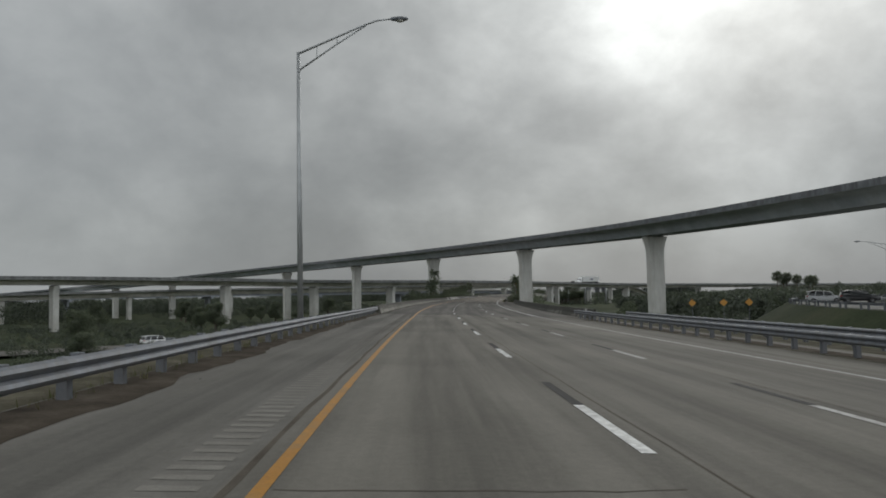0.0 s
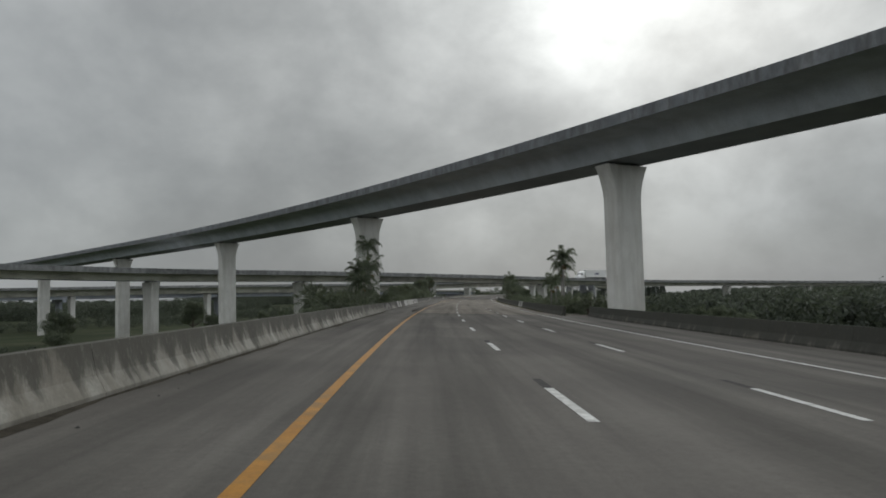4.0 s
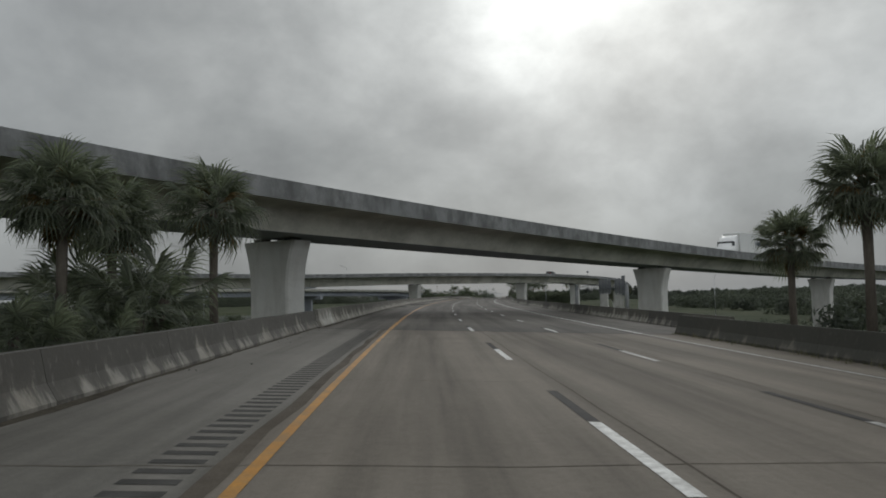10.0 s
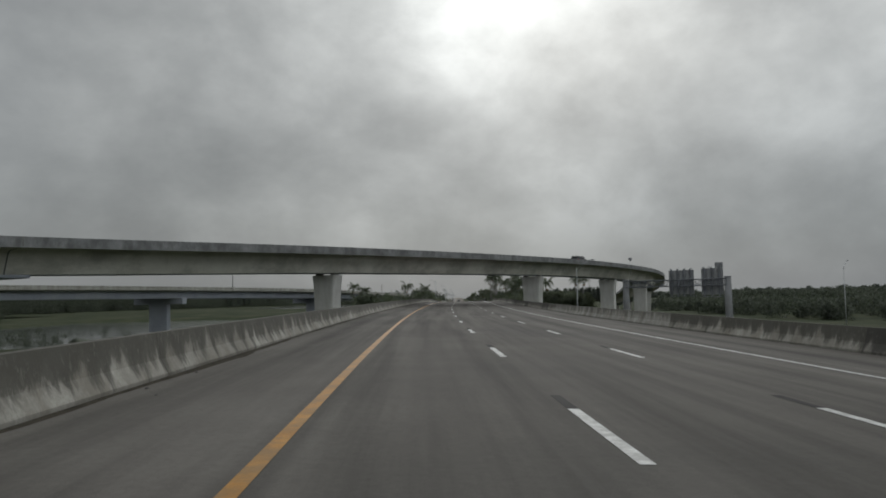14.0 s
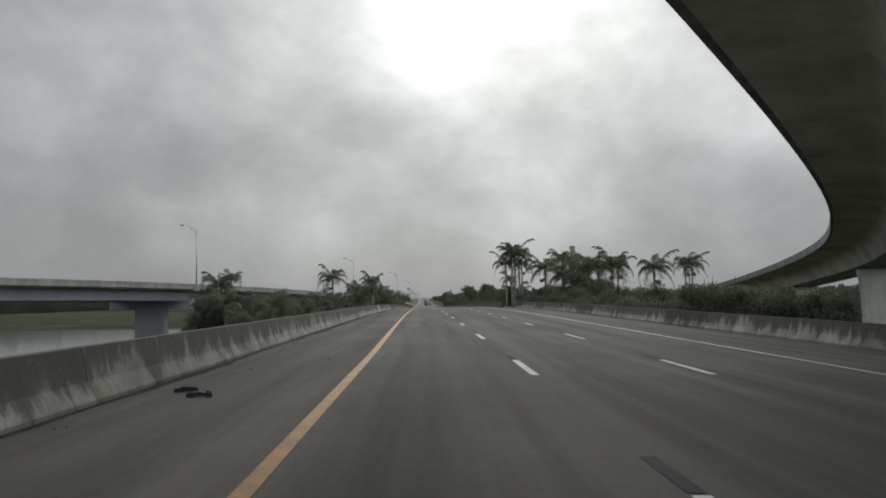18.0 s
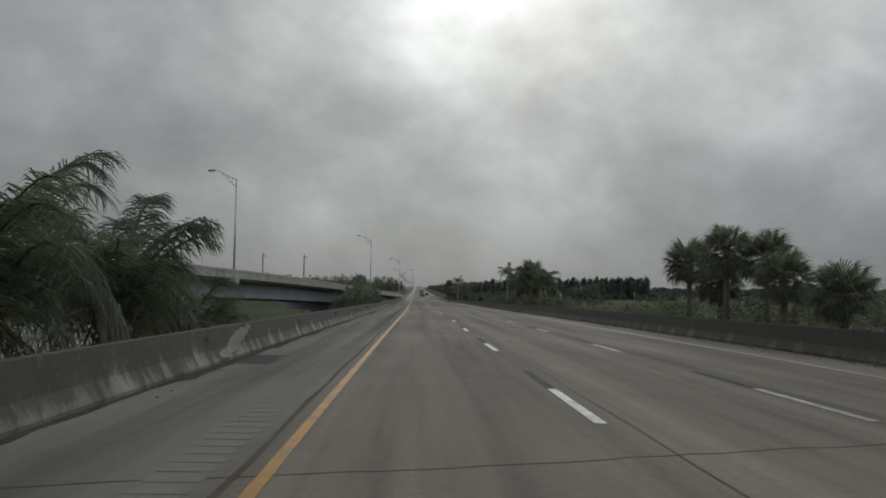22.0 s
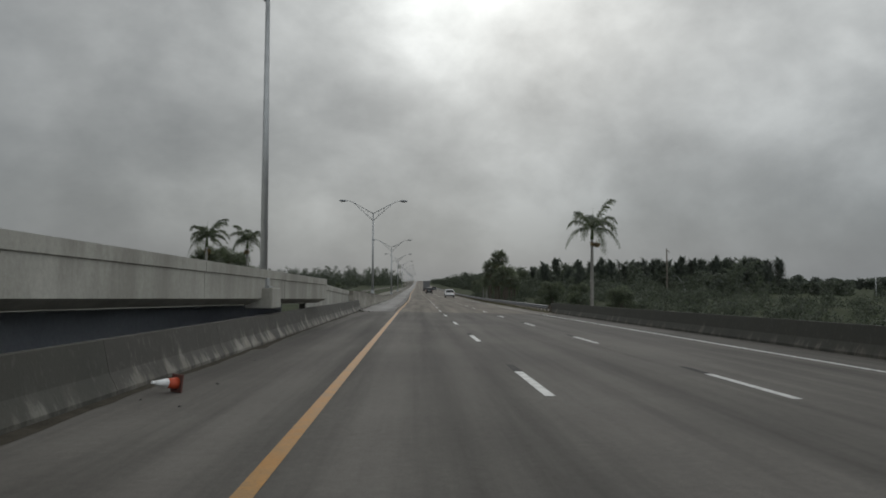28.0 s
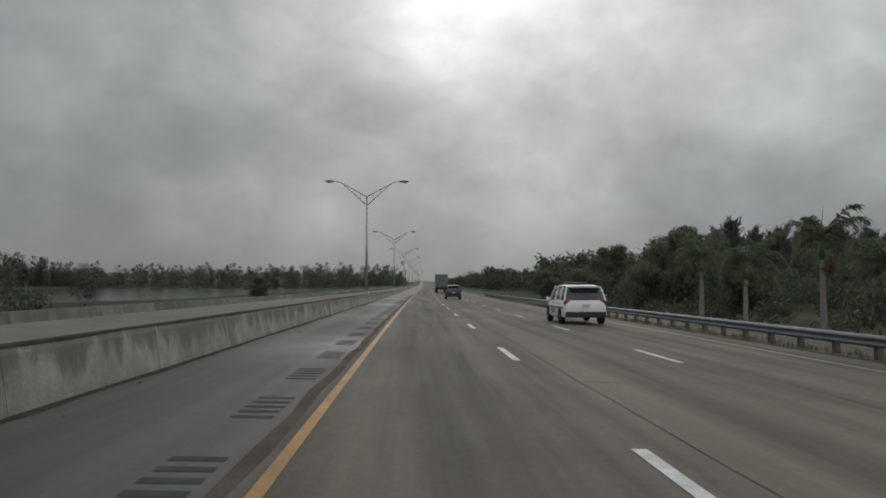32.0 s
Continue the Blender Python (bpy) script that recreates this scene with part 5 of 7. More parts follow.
def casuarina(height, seed):
    """An Australian pine: a pole with upswept wispy plumes."""
    tree = thing("casuarina_tree", "dark feathery casuarina with upswept plumes", "tree", "casuarinas")
    r = np.random.default_rng(seed)
    v, f = tube([(0, 0, 0), (0, 0, height * 0.95)], [0.2, 0.03], 6)
    child("trunk", mesh("trunk", v, f, BARK), tree)
    V, Fc = [], []
    for k in range(34):
        u = r.uniform(0.12, 1.0)
        a = r.uniform(0, 6.28)
        L = (1.15 - 0.8 * u) * height * 0.19 * r.uniform(0.6, 1.4)
        o = Vector((0, 0, height * u * 0.93))
        for j in range(34):
            w = r.uniform(0.1, 1)
            p = o + Vector((math.cos(a) * L * w, math.sin(a) * L * w, L * w * 1.1)) + Vector(r.normal(0, 0.16 + 0.05 * L, 3))
            d = Vector((math.cos(a) * 0.4, math.sin(a) * 0.4, 1)) + Vector(r.normal(0, 0.35, 3))
            d.normalize()
            s = d.orthogonal().normalized() * 0.07
            q = d * r.uniform(0.3, 0.6)
            n = len(V)
            V += [p - q - s, p - q + s, p + q + s * 0.4, p + q - s * 0.4]
            Fc.append((n, n + 1, n + 2, n + 3))
    child("crown", mesh("crown", V, Fc, PINE_GREEN), tree)
    return tree


def highest(ob):
    return max((c.matrix_basis @ v.co).z for c in ob.children for v in c.data.vertices)


def planted(makers, spots, girth=(0.75, 1.12), sink=0.15):
    """Plant variants in turn. spots: station, offset, height of the plant's top above the road. Stems grow to the height, heads keep their size."""
    first = []
    for make in makers:
        ob = make()
        first.append((ob, highest(ob), max(v.co.z for c in ob.children if c.name.split(".")[0] in ("trunk", "stem") for v in c.data.vertices)))
    for i, (s, d, top) in enumerate(spots):
        ob, full, stem = first[i % len(first)]
        p = spot(s, d)
        g = ground_at(p.x, p.y) - sink
        h = max(0.7, p.z + top - g)
        w = max(girth[0], min(girth[1], h / full)) * rng.uniform(0.94, 1.06)
        more = h / w - full
        if stem + more < 0.4:
            g += (stem + more - 0.4) * w
            more = 0.4 - stem
        m = pose(p.x, p.y, g, 0, 0, rng.uniform(0, 360))
        c = ob if i < len(first) else copy_thing(ob, m)
        c.matrix_basis = m @ Matrix.Scale(w, 4)
        if i >= len(first):
            shape(c, more, stem)
        else:
            first[i] = (ob, full, stem)
            later.append((c, more, stem))
    while later:
        shape(*later.pop())


later = []


def shape(ob, more, stem):
    """Lengthen the stems and lift the head with them."""
    for c in ob.children:
        if c.name.split(".")[0] in ("trunk", "stem", "limb"):
            c.scale.z = (stem + more) / stem
        else:
            c.location.z += more


planted([lambda: royal_palm(8.0, 11), lambda: royal_palm(8.4, 12, 2.8), lambda: royal_palm(7.6, 13, 3.4)], [
    (209.2, 14.3, 6.6), (207.6, 14.3, 7.5), (214.3, 14.3, 5.3), (219.2, 14.3, 4.7), (216, -8.8, 8.9), (215.6, -8.5, 6.4), (212.6, -8.8, 6.3), (214, -9.8, 5.6), (209, -8.8, 4.9), (217.5, -9.0, 3.3), (211.4, -9.4, 4.2),
    (313.3, 14.3, 7.6), (307, 14.3, 5.2), (304, 14.4, 4.3), (317, 14.4, 6.2), (322, 14.3, 5.8), (310.5, 15.2, 5.6), (798, 13.8, 7.1), (790, 14.0, 6.0), (769.6, 14.2, 5.2), (767.6, 14.4, 5.5), (793, 14.4, 5.3), (771.4, 15.4, 4.6), (664, -12.9, 6.9), (684.5, -32.6, 7.5), (645, -24, 5.2), (650, -27, 3.6), (640, -22, 3.2),
    (672.4, 14.1, 10.3), (674.5, 14.8, 10.8), (670.5, 15.0, 10.0), (668.8, 15.2, 7.8), (676, 13.6, 9.0), (681, 14.9, 5.9), (666.4, 20.9, 8.7), (662, 21.5, 8.5), (657, 24.1, 7.4), (654, 26, 7.2), (661, 17.5, 8.0), (675.2, 43.6, 8.3), (668, 40.0, 7.8), (649, 24, 7.6), (645, 28, 6.8), (653, 20.6, 6.7), (650, 19, 6.0), (647, 20.5, 6.9), (656, 19, 6.2),
    (932.9, 13.9, 9.0), (949.5, -21.2, 8.8), (970, -21.8, 9.6), (1042, 15.0, 5.2), (1037, 15.2, 4.6), (1029, 14.6, 4.9), (1025.5, 14.9, 4.2)])
planted([lambda: royal_palm(4.4, 15, 2.9, 1.55, "stout young royal palm with a full drooping crown"), lambda: royal_palm(4.0, 16, 2.6, 1.5, "stout young royal palm with a full drooping crown")], [
    (676.3, -8.0, 6.2), (668, -8.1, 3.9), (671, -8.6, 4.2), (667.5, -9.4, 3.6), (688.3, -8.0, 4.4), (673, -10.5, 4.6), (681, -9.5, 3.8), (692, -8.8, 3.6), (684, -10.0, 3.4), (664, -9.6, 3.4)], (0.85, 1.12))
planted([lambda: cabbage_palm(4.6, 31), lambda: cabbage_palm(4.2, 37, 1.08, 46), lambda: cabbage_palm(4.8, 43, 0.94, 40)], [
    (324, -8.6, 5.3), (329, -9.4, 5.3), (318, -8.9, 4.7), (315.5, -8.2, 5.2), (311, -8.8, 4.2), (303.5, -8.3, 5.1), (312, -8.4, 3.9), (307, -10.2, 4.3), (297, -8.8, 3.4), (290, -9.0, 3.7), (283, -9.6, 3.5), (276, -9.0, 3.9), (270, -9.4, 3.3), (321, -11.4, 4.4), (300, -12.4, 3.8), (286, -12.6, 3.6),
    (329.3, 14.2, 7.0), (333.5, 13.8, 5.2), (325, 14.8, 5.0), (300, 14.4, 3.5), (715, 13.5, 5.1), (713, 14.4, 4.7), (721, 14.0, 4.9), (709.5, 13.4, 3.6), (718, 14.4, 3.7), (706, 13.6, 3.0), (700, 14.2, 3.4),
    (778.8, 14.0, 6.0), (774.2, 13.7, 6.5), (785, 14.3, 4.9), (788, 15.2, 4.6), (794.5, 15.2, 4.8), (783, 15.0, 4.2), (791, 16.2, 4.4), (776.6, 14.8, 5.0),
    (1003.0, 14.0, 9.2), (1012, 13.5, 7.8), (1019, 14.1, 5.7), (1010.3, 14.2, 4.9), (997, 14.7, 5.4), (994.2, 14.0, 6.3), (1001, 13.4, 4.9), (991, 14.6, 4.6), (1008, 15.4, 4.8), (998, 16, 5.0), (236, 93, 7.6), (240, 97, 7.2), (243, 97, 6.4), (246, 102, 6.6), (236, 103, 6.2), (250, 107, 6.2), (953, -22.2, 6.2), (959, -22.4, 6.5), (966, -24, 5.6), (1015, -31, 4.6)])
planted([lambda: cabbage_palm(5.4, 47, 1.22, 30, "large blue-grey fan palm on a dark trunk")], [(335.0, -8.0, 7.0)], (1.0, 1.15))
planted([lambda: fan_bush(51), lambda: fan_bush(61, 6, 1.05, 1.5, 1.3), lambda: fan_bush(71, 4, 0.9, 1.1, 1.8)], [
    *[(262 + 4.3 * i, -8.5 - (i * 7 % 5) * 0.75, 1.4 + (i * 5 % 7) * 0.22 + i * 0.03) for i in range(18)], (203, -8.6, 2.2), (208, -10.6, 3.0), (199, -7.8, 1.6), (196, -10.5, 2.2), (212, -9.4, 2.6), (205, -13.5, 3.4), (217, -7.6, 1.6), (232, -7.6, 1.4), (238, -8.8, 1.4), (292, -7.4, 3.0), (287, -7.6, 2.8), (296, -7.9, 3.2), (300, -7.3, 2.6), (308, -7.5, 2.0), (315, -7.6, 1.7), (322, -7.6, 1.7), (281, -7.8, 2.6),
    (222, 14.6, 2.2), (203, 14.8, 2.4), (198, 14.0, 2.0), (193, 15.0, 2.4), (230, 14.2, 1.2), (298, 14.4, 2.6), (292, 15.0, 2.0), (286, 14.4, 1.6),
    (794.6, -8.0, 3.5), (800, -8.0, 3.8), (790, -8.2, 3.2), (785, -8.0, 2.9), (780, -8.2, 2.6), (776, -8.6, 2.0), (688, 14.0, 2.0), (694, 13.8, 2.2), (702, 13.4, 1.8), (735, 14.6, 1.6), (760, 14.0, 2.2), (767.5, 13.4, 2.2), (771.8, 13.6, 1.8), (785, 14.0, 2.4), (790, 14.0, 2.0), (777.5, 16.0, 2.0)])
planted([lambda: feather_bush(81), lambda: feather_bush(91, 2.9, 5, 1.9)], [
    (628, -15, 1.4), (634, -18, 2.2), (642, -21, 2.8), (646, -22, 3.2), (650, -16, 2.8), (653, -18, 3.2), (657, -16, 2.8), (662, -16.5, 3.2), (649, -13, 2.4), (639, -13, 1.8), (643, -17, 2.8), (648, -19, 2.4), (655, -12, 2.6), (661, -13, 2.8), (680, -10.4, 2.0), (660, -9.6, 1.4), (685, -8.0, 2.6), (690, -8.2, 3.4), (702, -7.7, 4.5), (695.6, -7.9, 5.3), (706, -8.0, 2.0), (656, -14, 2.0), (652, -10, 1.6), (648, -14, 1.2), (670, -14, 2.4), (691, -10, 2.4),
    (690, 13.6, 3.2), (684, 14.8, 3.6), (679, 14.2, 4.2), (664, 15.8, 3.0), (657, 16.4, 2.4), (650, 17.0, 2.4), (644, 18.0, 2.6), (638, 20, 2.4), (630, 16.2, 1.6), (622, 16.6, 2.0), (627, 18.0, 2.2), (634, 17.0, 2.0), (215, -8.0, 2.2), (220, 16, 2.6)])
planted([lambda: broadleaf_tree(6.0, 101), lambda: broadleaf_tree(6.4, 107, 2.6), lambda: broadleaf_tree(5.4, 113, 3.4)], [
    (326, 16.4, 4.8), (319, 17.4, 3.6), (313, 17.6, 3.2), (797, 16.5, 4.2), (799, 18.0, 4.2), (795, 16.4, 4.0), (790, 16.2, 3.4), (1060, 21, 6.5), (1072, 24, 7.8), (1085, 27, 7.2), (1096, 24, 7.4), (1110, 28, 7.2), (1128, 30, 7.0), (1104, 33, 7.6),
    (275, -14, 1.6), (262, -12, 1.0), (250, -13, 0.6), (312, -14, 3.6), (640, 26, 3.0), (632, 30, 2.6), (655, 21, 3.8), (648, 20, 3.4), (660, 18.4, 3.2), (644, 22, 3.6), (664, 19.5, 3.4), (650, -23, 2.6), (643, -25, 2.2), (658, -20, 2.6), (690, 24, 3.0), (700, 28, 3.2), (745, 22, 2.0), *[(616 + 2.3 * i, 17.5 + (i * 37 % 20), 1.4 + (i * 29 % 9) * 0.16) for i in range(18)], (975, 22, 3.2), (985, 20, 3.6), (962, 24, 2.8),
    (1018, 18, 4.0), (1050, 20, 4.4), (1062, 18, 4.0), (1075, 22, 4.6), (1090, 19, 4.2), (1105, 22, 4.8), (1120, 20, 4.6), (1140, 22, 5.0), (975, -25, 7.2), (984, -27, 6.6), (968, -26, 5.6), (992, -31, 6.4), (997, -36, 6.6), (1004, -38, 6.0), (1013, -37, 5.6), (1022, -39, 6.4), (1031, -38, 5.4), (1040, -38, 7.2), (1046, -40, 6.8), (1055, -38, 6.0), (1062, -41, 5.8), (1118, -25, 3.2)]
    + [(96 + i * 9.8, -46 - (i * 37 % 95), -2.2 + (i * 29 % 13) * 0.3) for i in range(24)]
    + [(215 + i * 6.0, 44 + (i * 41 % 80), -3.0 + (i * 23 % 11) * 0.2) for i in range(18)]
    + [(352 + i * 7.4, -26 - (i * 31 % 50), -4.4 + (i * 17 % 9) * 0.3) for i in range(26)])
planted([lambda: casuarina(9.0, 131), lambda: casuarina(8.4, 137), lambda: casuarina(9.6, 139)],
        [(1092 + 1.2 * i + (i * 37 % 23), 34 + 1.39 * i + (i * 53 % 13), 8.2 + 0.06 * i + (i * 29 % 13) * 0.3) for i in range(88)] + [(1380 + i * 17, -285 - (i * 53 % 11), 13 + (i * 29 % 13) * 0.3) for i in range(14)], (0.9, 1.7))


# ---- undergrowth and distant woods ----
def thicket(name, label, boxes, per_m2, rad, leaf, per, material, seed):
    """Joined clumps of leaves over patches. boxes: station from, to, offset from, to, height above the ground from, to."""
    r = np.random.default_rng(seed)
    cs, rs = [], []
    for s0, s1, d0, d1, h0, h1 in boxes:
        n = int((s1 - s0) * (d1 - d0) * per_m2)
        px = [spot(r.uniform(s0, s1), r.uniform(d0, d1), flat=True) for _ in range(n)]
        gz = ground_height(np.array([p.x for p in px]), np.array([p.y for p in px]))
        for p, g in zip(px, gz):
            k = r.uniform(0.6, 1.25) * rad
            top = r.uniform(h0, h1)
            cs.append((p.x, p.y, g + max(0.3 * k, top - 0.6 * k)))
            rs.append(k)
            if top > 2.2 * k:
                cs.append((p.x + r.normal(0, k * 0.4), p.y + r.normal(0, k * 0.4), g + top * 0.45))
                rs.append(k * 1.1)
    V, Fc = leaf_clumps(cs, rs, per, leaf, seed, 0.8)
    ob = new(name, mesh(name, V, Fc, material))
    return tagged(ob, label, "undergrowth", kind="stuff")


thicket("roadside_undergrowth", "dense dark green undergrowth behind the barriers", [
    (190, 245, -15, -6.2, 0.5, 1.8), (245, 338, -17, -7.0, 0.4, 1.5), (190, 230, 13.5, 22, 0.4, 1.6), (285, 322, 13.4, 24, 0.5, 2.2), (322, 340, 13.4, 22, 0.3, 0.9),
    (640, 705, -16, -6.6, 0.3, 1.2), (774, 806, -11, -6.0, 0.4, 1.4), (630, 740, 14, 26, 0.5, 2.2), (740, 785, 13.5, 24, 0.4, 1.4), (785, 804, 13.5, 24, 0.5, 2.2)], 0.2, 0.75, 0.12, 90, DARK_GREEN, 201)
thicket("low_scrub", "patchy scrub on the low ground beside the bridges", [
    (20, 190, -75, -40, 0.6, 2.6), (60, 260, -160, -60, 0.5, 1.6), (120, 330, -40, -22, 0.8, 2.6), (80, 190, 24, 80, 0.5, 2.4), (350, 560, -60, -22, 0.5, 2.4), (350, 520, 70, 110, 0.5, 1.8), (340, 640, -170, -90, 1.5, 5.0), (60, 330, 60, 150, 0.6, 2.4), (560, 640, 24, 60, 1.0, 4.0), (560, 650, -24, -10, 1.5, 5.5), (640, 700, -40, -18, 0.8, 3.2), (815, 935, 30, 70, 0.6, 2.4), (940, 1150, 20, 60, 0.8, 2.6), (1060, 1150, 18, 70, 1.5, 4.5), (880, 960, 26, 60, 0.6, 2.0), (905, 985, 26, 70, 0.8, 3.0), (985, 1060, 30, 80, 1.0, 3.4), (985, 1110, 14, 20, 0.4, 1.6), (968, 1066, -46, -25, 1.2, 4.2), (968, 1066, -46, -25, 0.8, 3.0), (1000, 1130, 22, 50, 2.0, 5.0)], 0.022, 1.4, 0.19, 150, WOODS_GREEN, 202)


def woods(name, label, runs, step, rad, leaf, per, material, seed):
    """Bands of far trees with round crowns that close up. runs: station from, to, offset from, to, height from, to."""
    r = np.random.default_rng(seed)
    cs, rs = [], []
    for s0, s1, d0, d1, h0, h1 in runs:
        for _ in range(int((s1 - s0) / step * 5)):
            s = r.uniform(s0, s1)
            p = spot(s, r.uniform(d0, d1), flat=True)
            g = float(low_at(s))
            h = h0 + (h1 - h0) * r.uniform(0, 1) ** 1.6
            k = min(0.42 * h, rad * r.uniform(0.75, 1.5))
            for u, w in ((0.16, 1.0), (0.42, 1.1), (0.68, 0.95)):
                for _ in range(2):
                    cs.append((p.x + r.normal(0, k * 0.5), p.y + r.normal(0, k * 0.5), g + h * u + r.normal(0, 0.06 * h)))
                    rs.append(k * w * r.uniform(0.7, 1.1))
            cs.append((p.x + r.normal(0, k * 0.3), p.y + r.normal(0, k * 0.3), g + h - 0.5 * k))
            rs.append(k * r.uniform(0.45, 0.7))
    V, Fc = leaf_clumps(cs, rs, per, leaf, seed, 0.9)
    return tagged(new(name, mesh(name, V, Fc, material)), label, "woodland", kind="stuff")


woods("distant_woods", "distant dark line of woodland", [
    (-50, 330, -260, -190, 6.5, 11.0), (300, 640, -330, -240, 8.0, 12.5), (500, 900, -360, -280, 8.0, 13.0), (900, 1500, -420, -330, 13, 24), (1300, 1700, -400, -290, 13, 26), (1600, 1760, -340, -20, 12, 22), (1600, 1760, -340, -20, 11, 19), (1640, 1800, -300, -30, 12, 23), (1450, 1640, -420, -270, 13, 25), (960, 1300, -430, -340, 12, 22),
    (120, 440, 62, 145, 5.0, 8.2), (340, 620, 105, 180, 6.0, 9.0), (60, 420, 150, 230, 7.0, 11), (380, 720, 190, 280, 7.5, 11.5), (650, 940, 120, 200, 5.0, 8.5), (880, 1230, 250, 330, 6.0, 9.5), (1120, 1300, 110, 170, 3.0, 5.5), (1090, 1180, 40, 90, 4.0, 7.5), (1100, 1900, 30, 110, 7.0, 12.0), (1800, 2300, -120, -30, 6, 10), (1900, 2400, 25, 90, 7, 11)], 7.0, 3.6, 0.62, 48, WOODS_GREEN, 203)
woods("far_horizon_trees", "low belt of trees on the horizon", [(-200, 900, -1000, -620, 8, 13), (-200, 900, 620, 950, 8, 13), (900, 2400, -900, -550, 8, 13), (900, 2400, 330, 700, 8, 13)], 16.0, 6.5, 2.0, 26, PINE_GREEN, 204)


# ---- vehicles ----
def ring_car(sections):
    """A body from rounded cross sections: x along, half width at the sill and at the top, sill height, top height."""
    secs = []
    for x, w0, w1, z0, z1 in sections:
        r = min(0.10, (z1 - z0) * 0.3)
        secs.append([Vector((x, y, z)) for y, z in ((-w0 + 0.06, z0), (-w0, z0 + r), (-(w0 * 0.45 + w1 * 0.55), (z0 + z1) / 2 + r * 0.4), (-w1, z1 - r), (-w1 + 0.10, z1), (w1 - 0.10, z1), (w1, z1 - r), (w0 * 0.45 + w1 * 0.55, (z0 + z1) / 2 + r * 0.4), (w0, z0 + r), (w0 - 0.06, z0))])
    return loft(secs)


GLASS_DARK = glass("dark_car_glass", (0.012, 0.014, 0.016), 0.06)
RED_LENS = plain("red_lamp_lens", (0.30, 0.015, 0.015), 0.2)
RIM = plain("dull_wheel_rim", (0.16, 0.16, 0.17), 0.35, 0.8)
TRIM = plain("black_plastic_trim", (0.022, 0.022, 0.023), 0.6)
PLATE = plain("number_plate", (0.5, 0.5, 0.48), 0.5)


def wheel(parent, x, y, r=0.37, w=0.24):
    hub = thing("wheel", "", "", at=pose(x, y, r))
    hub.parent = parent
    prof = [(0.55, -0.5), (0.9, -0.5), (1.0, -0.35), (1.0, 0.35), (0.9, 0.5), (0.55, 0.5)]
    secs = [[Vector((math.cos(a) * p * r, q * w, math.sin(a) * p * r)) for p, q in prof] for a in (2 * math.pi * k / 20 for k in range(21))]
    v, f = loft(secs, closed=True, caps=False)
    child("tyre", mesh("tyre", v, f, RUBBER), hub)
    bm = bmesh.new()
    bmesh.ops.create_cone(bm, cap_ends=True, segments=16, radius1=0.56 * r, radius2=0.56 * r, depth=w * 0.7, matrix=Matrix.Rotation(math.pi / 2, 4, "X"))
    for k in range(5):
        a = 2 * math.pi * k / 5
        box(bm, -0.035, 0.035, -w * 0.42, w * 0.42, 0.06, 0.5 * r)
        bmesh.ops.rotate(bm, verts=bm.verts[-8:], matrix=Matrix.Rotation(a, 3, "Y"))
    part("rim", bm, RIM, hub)


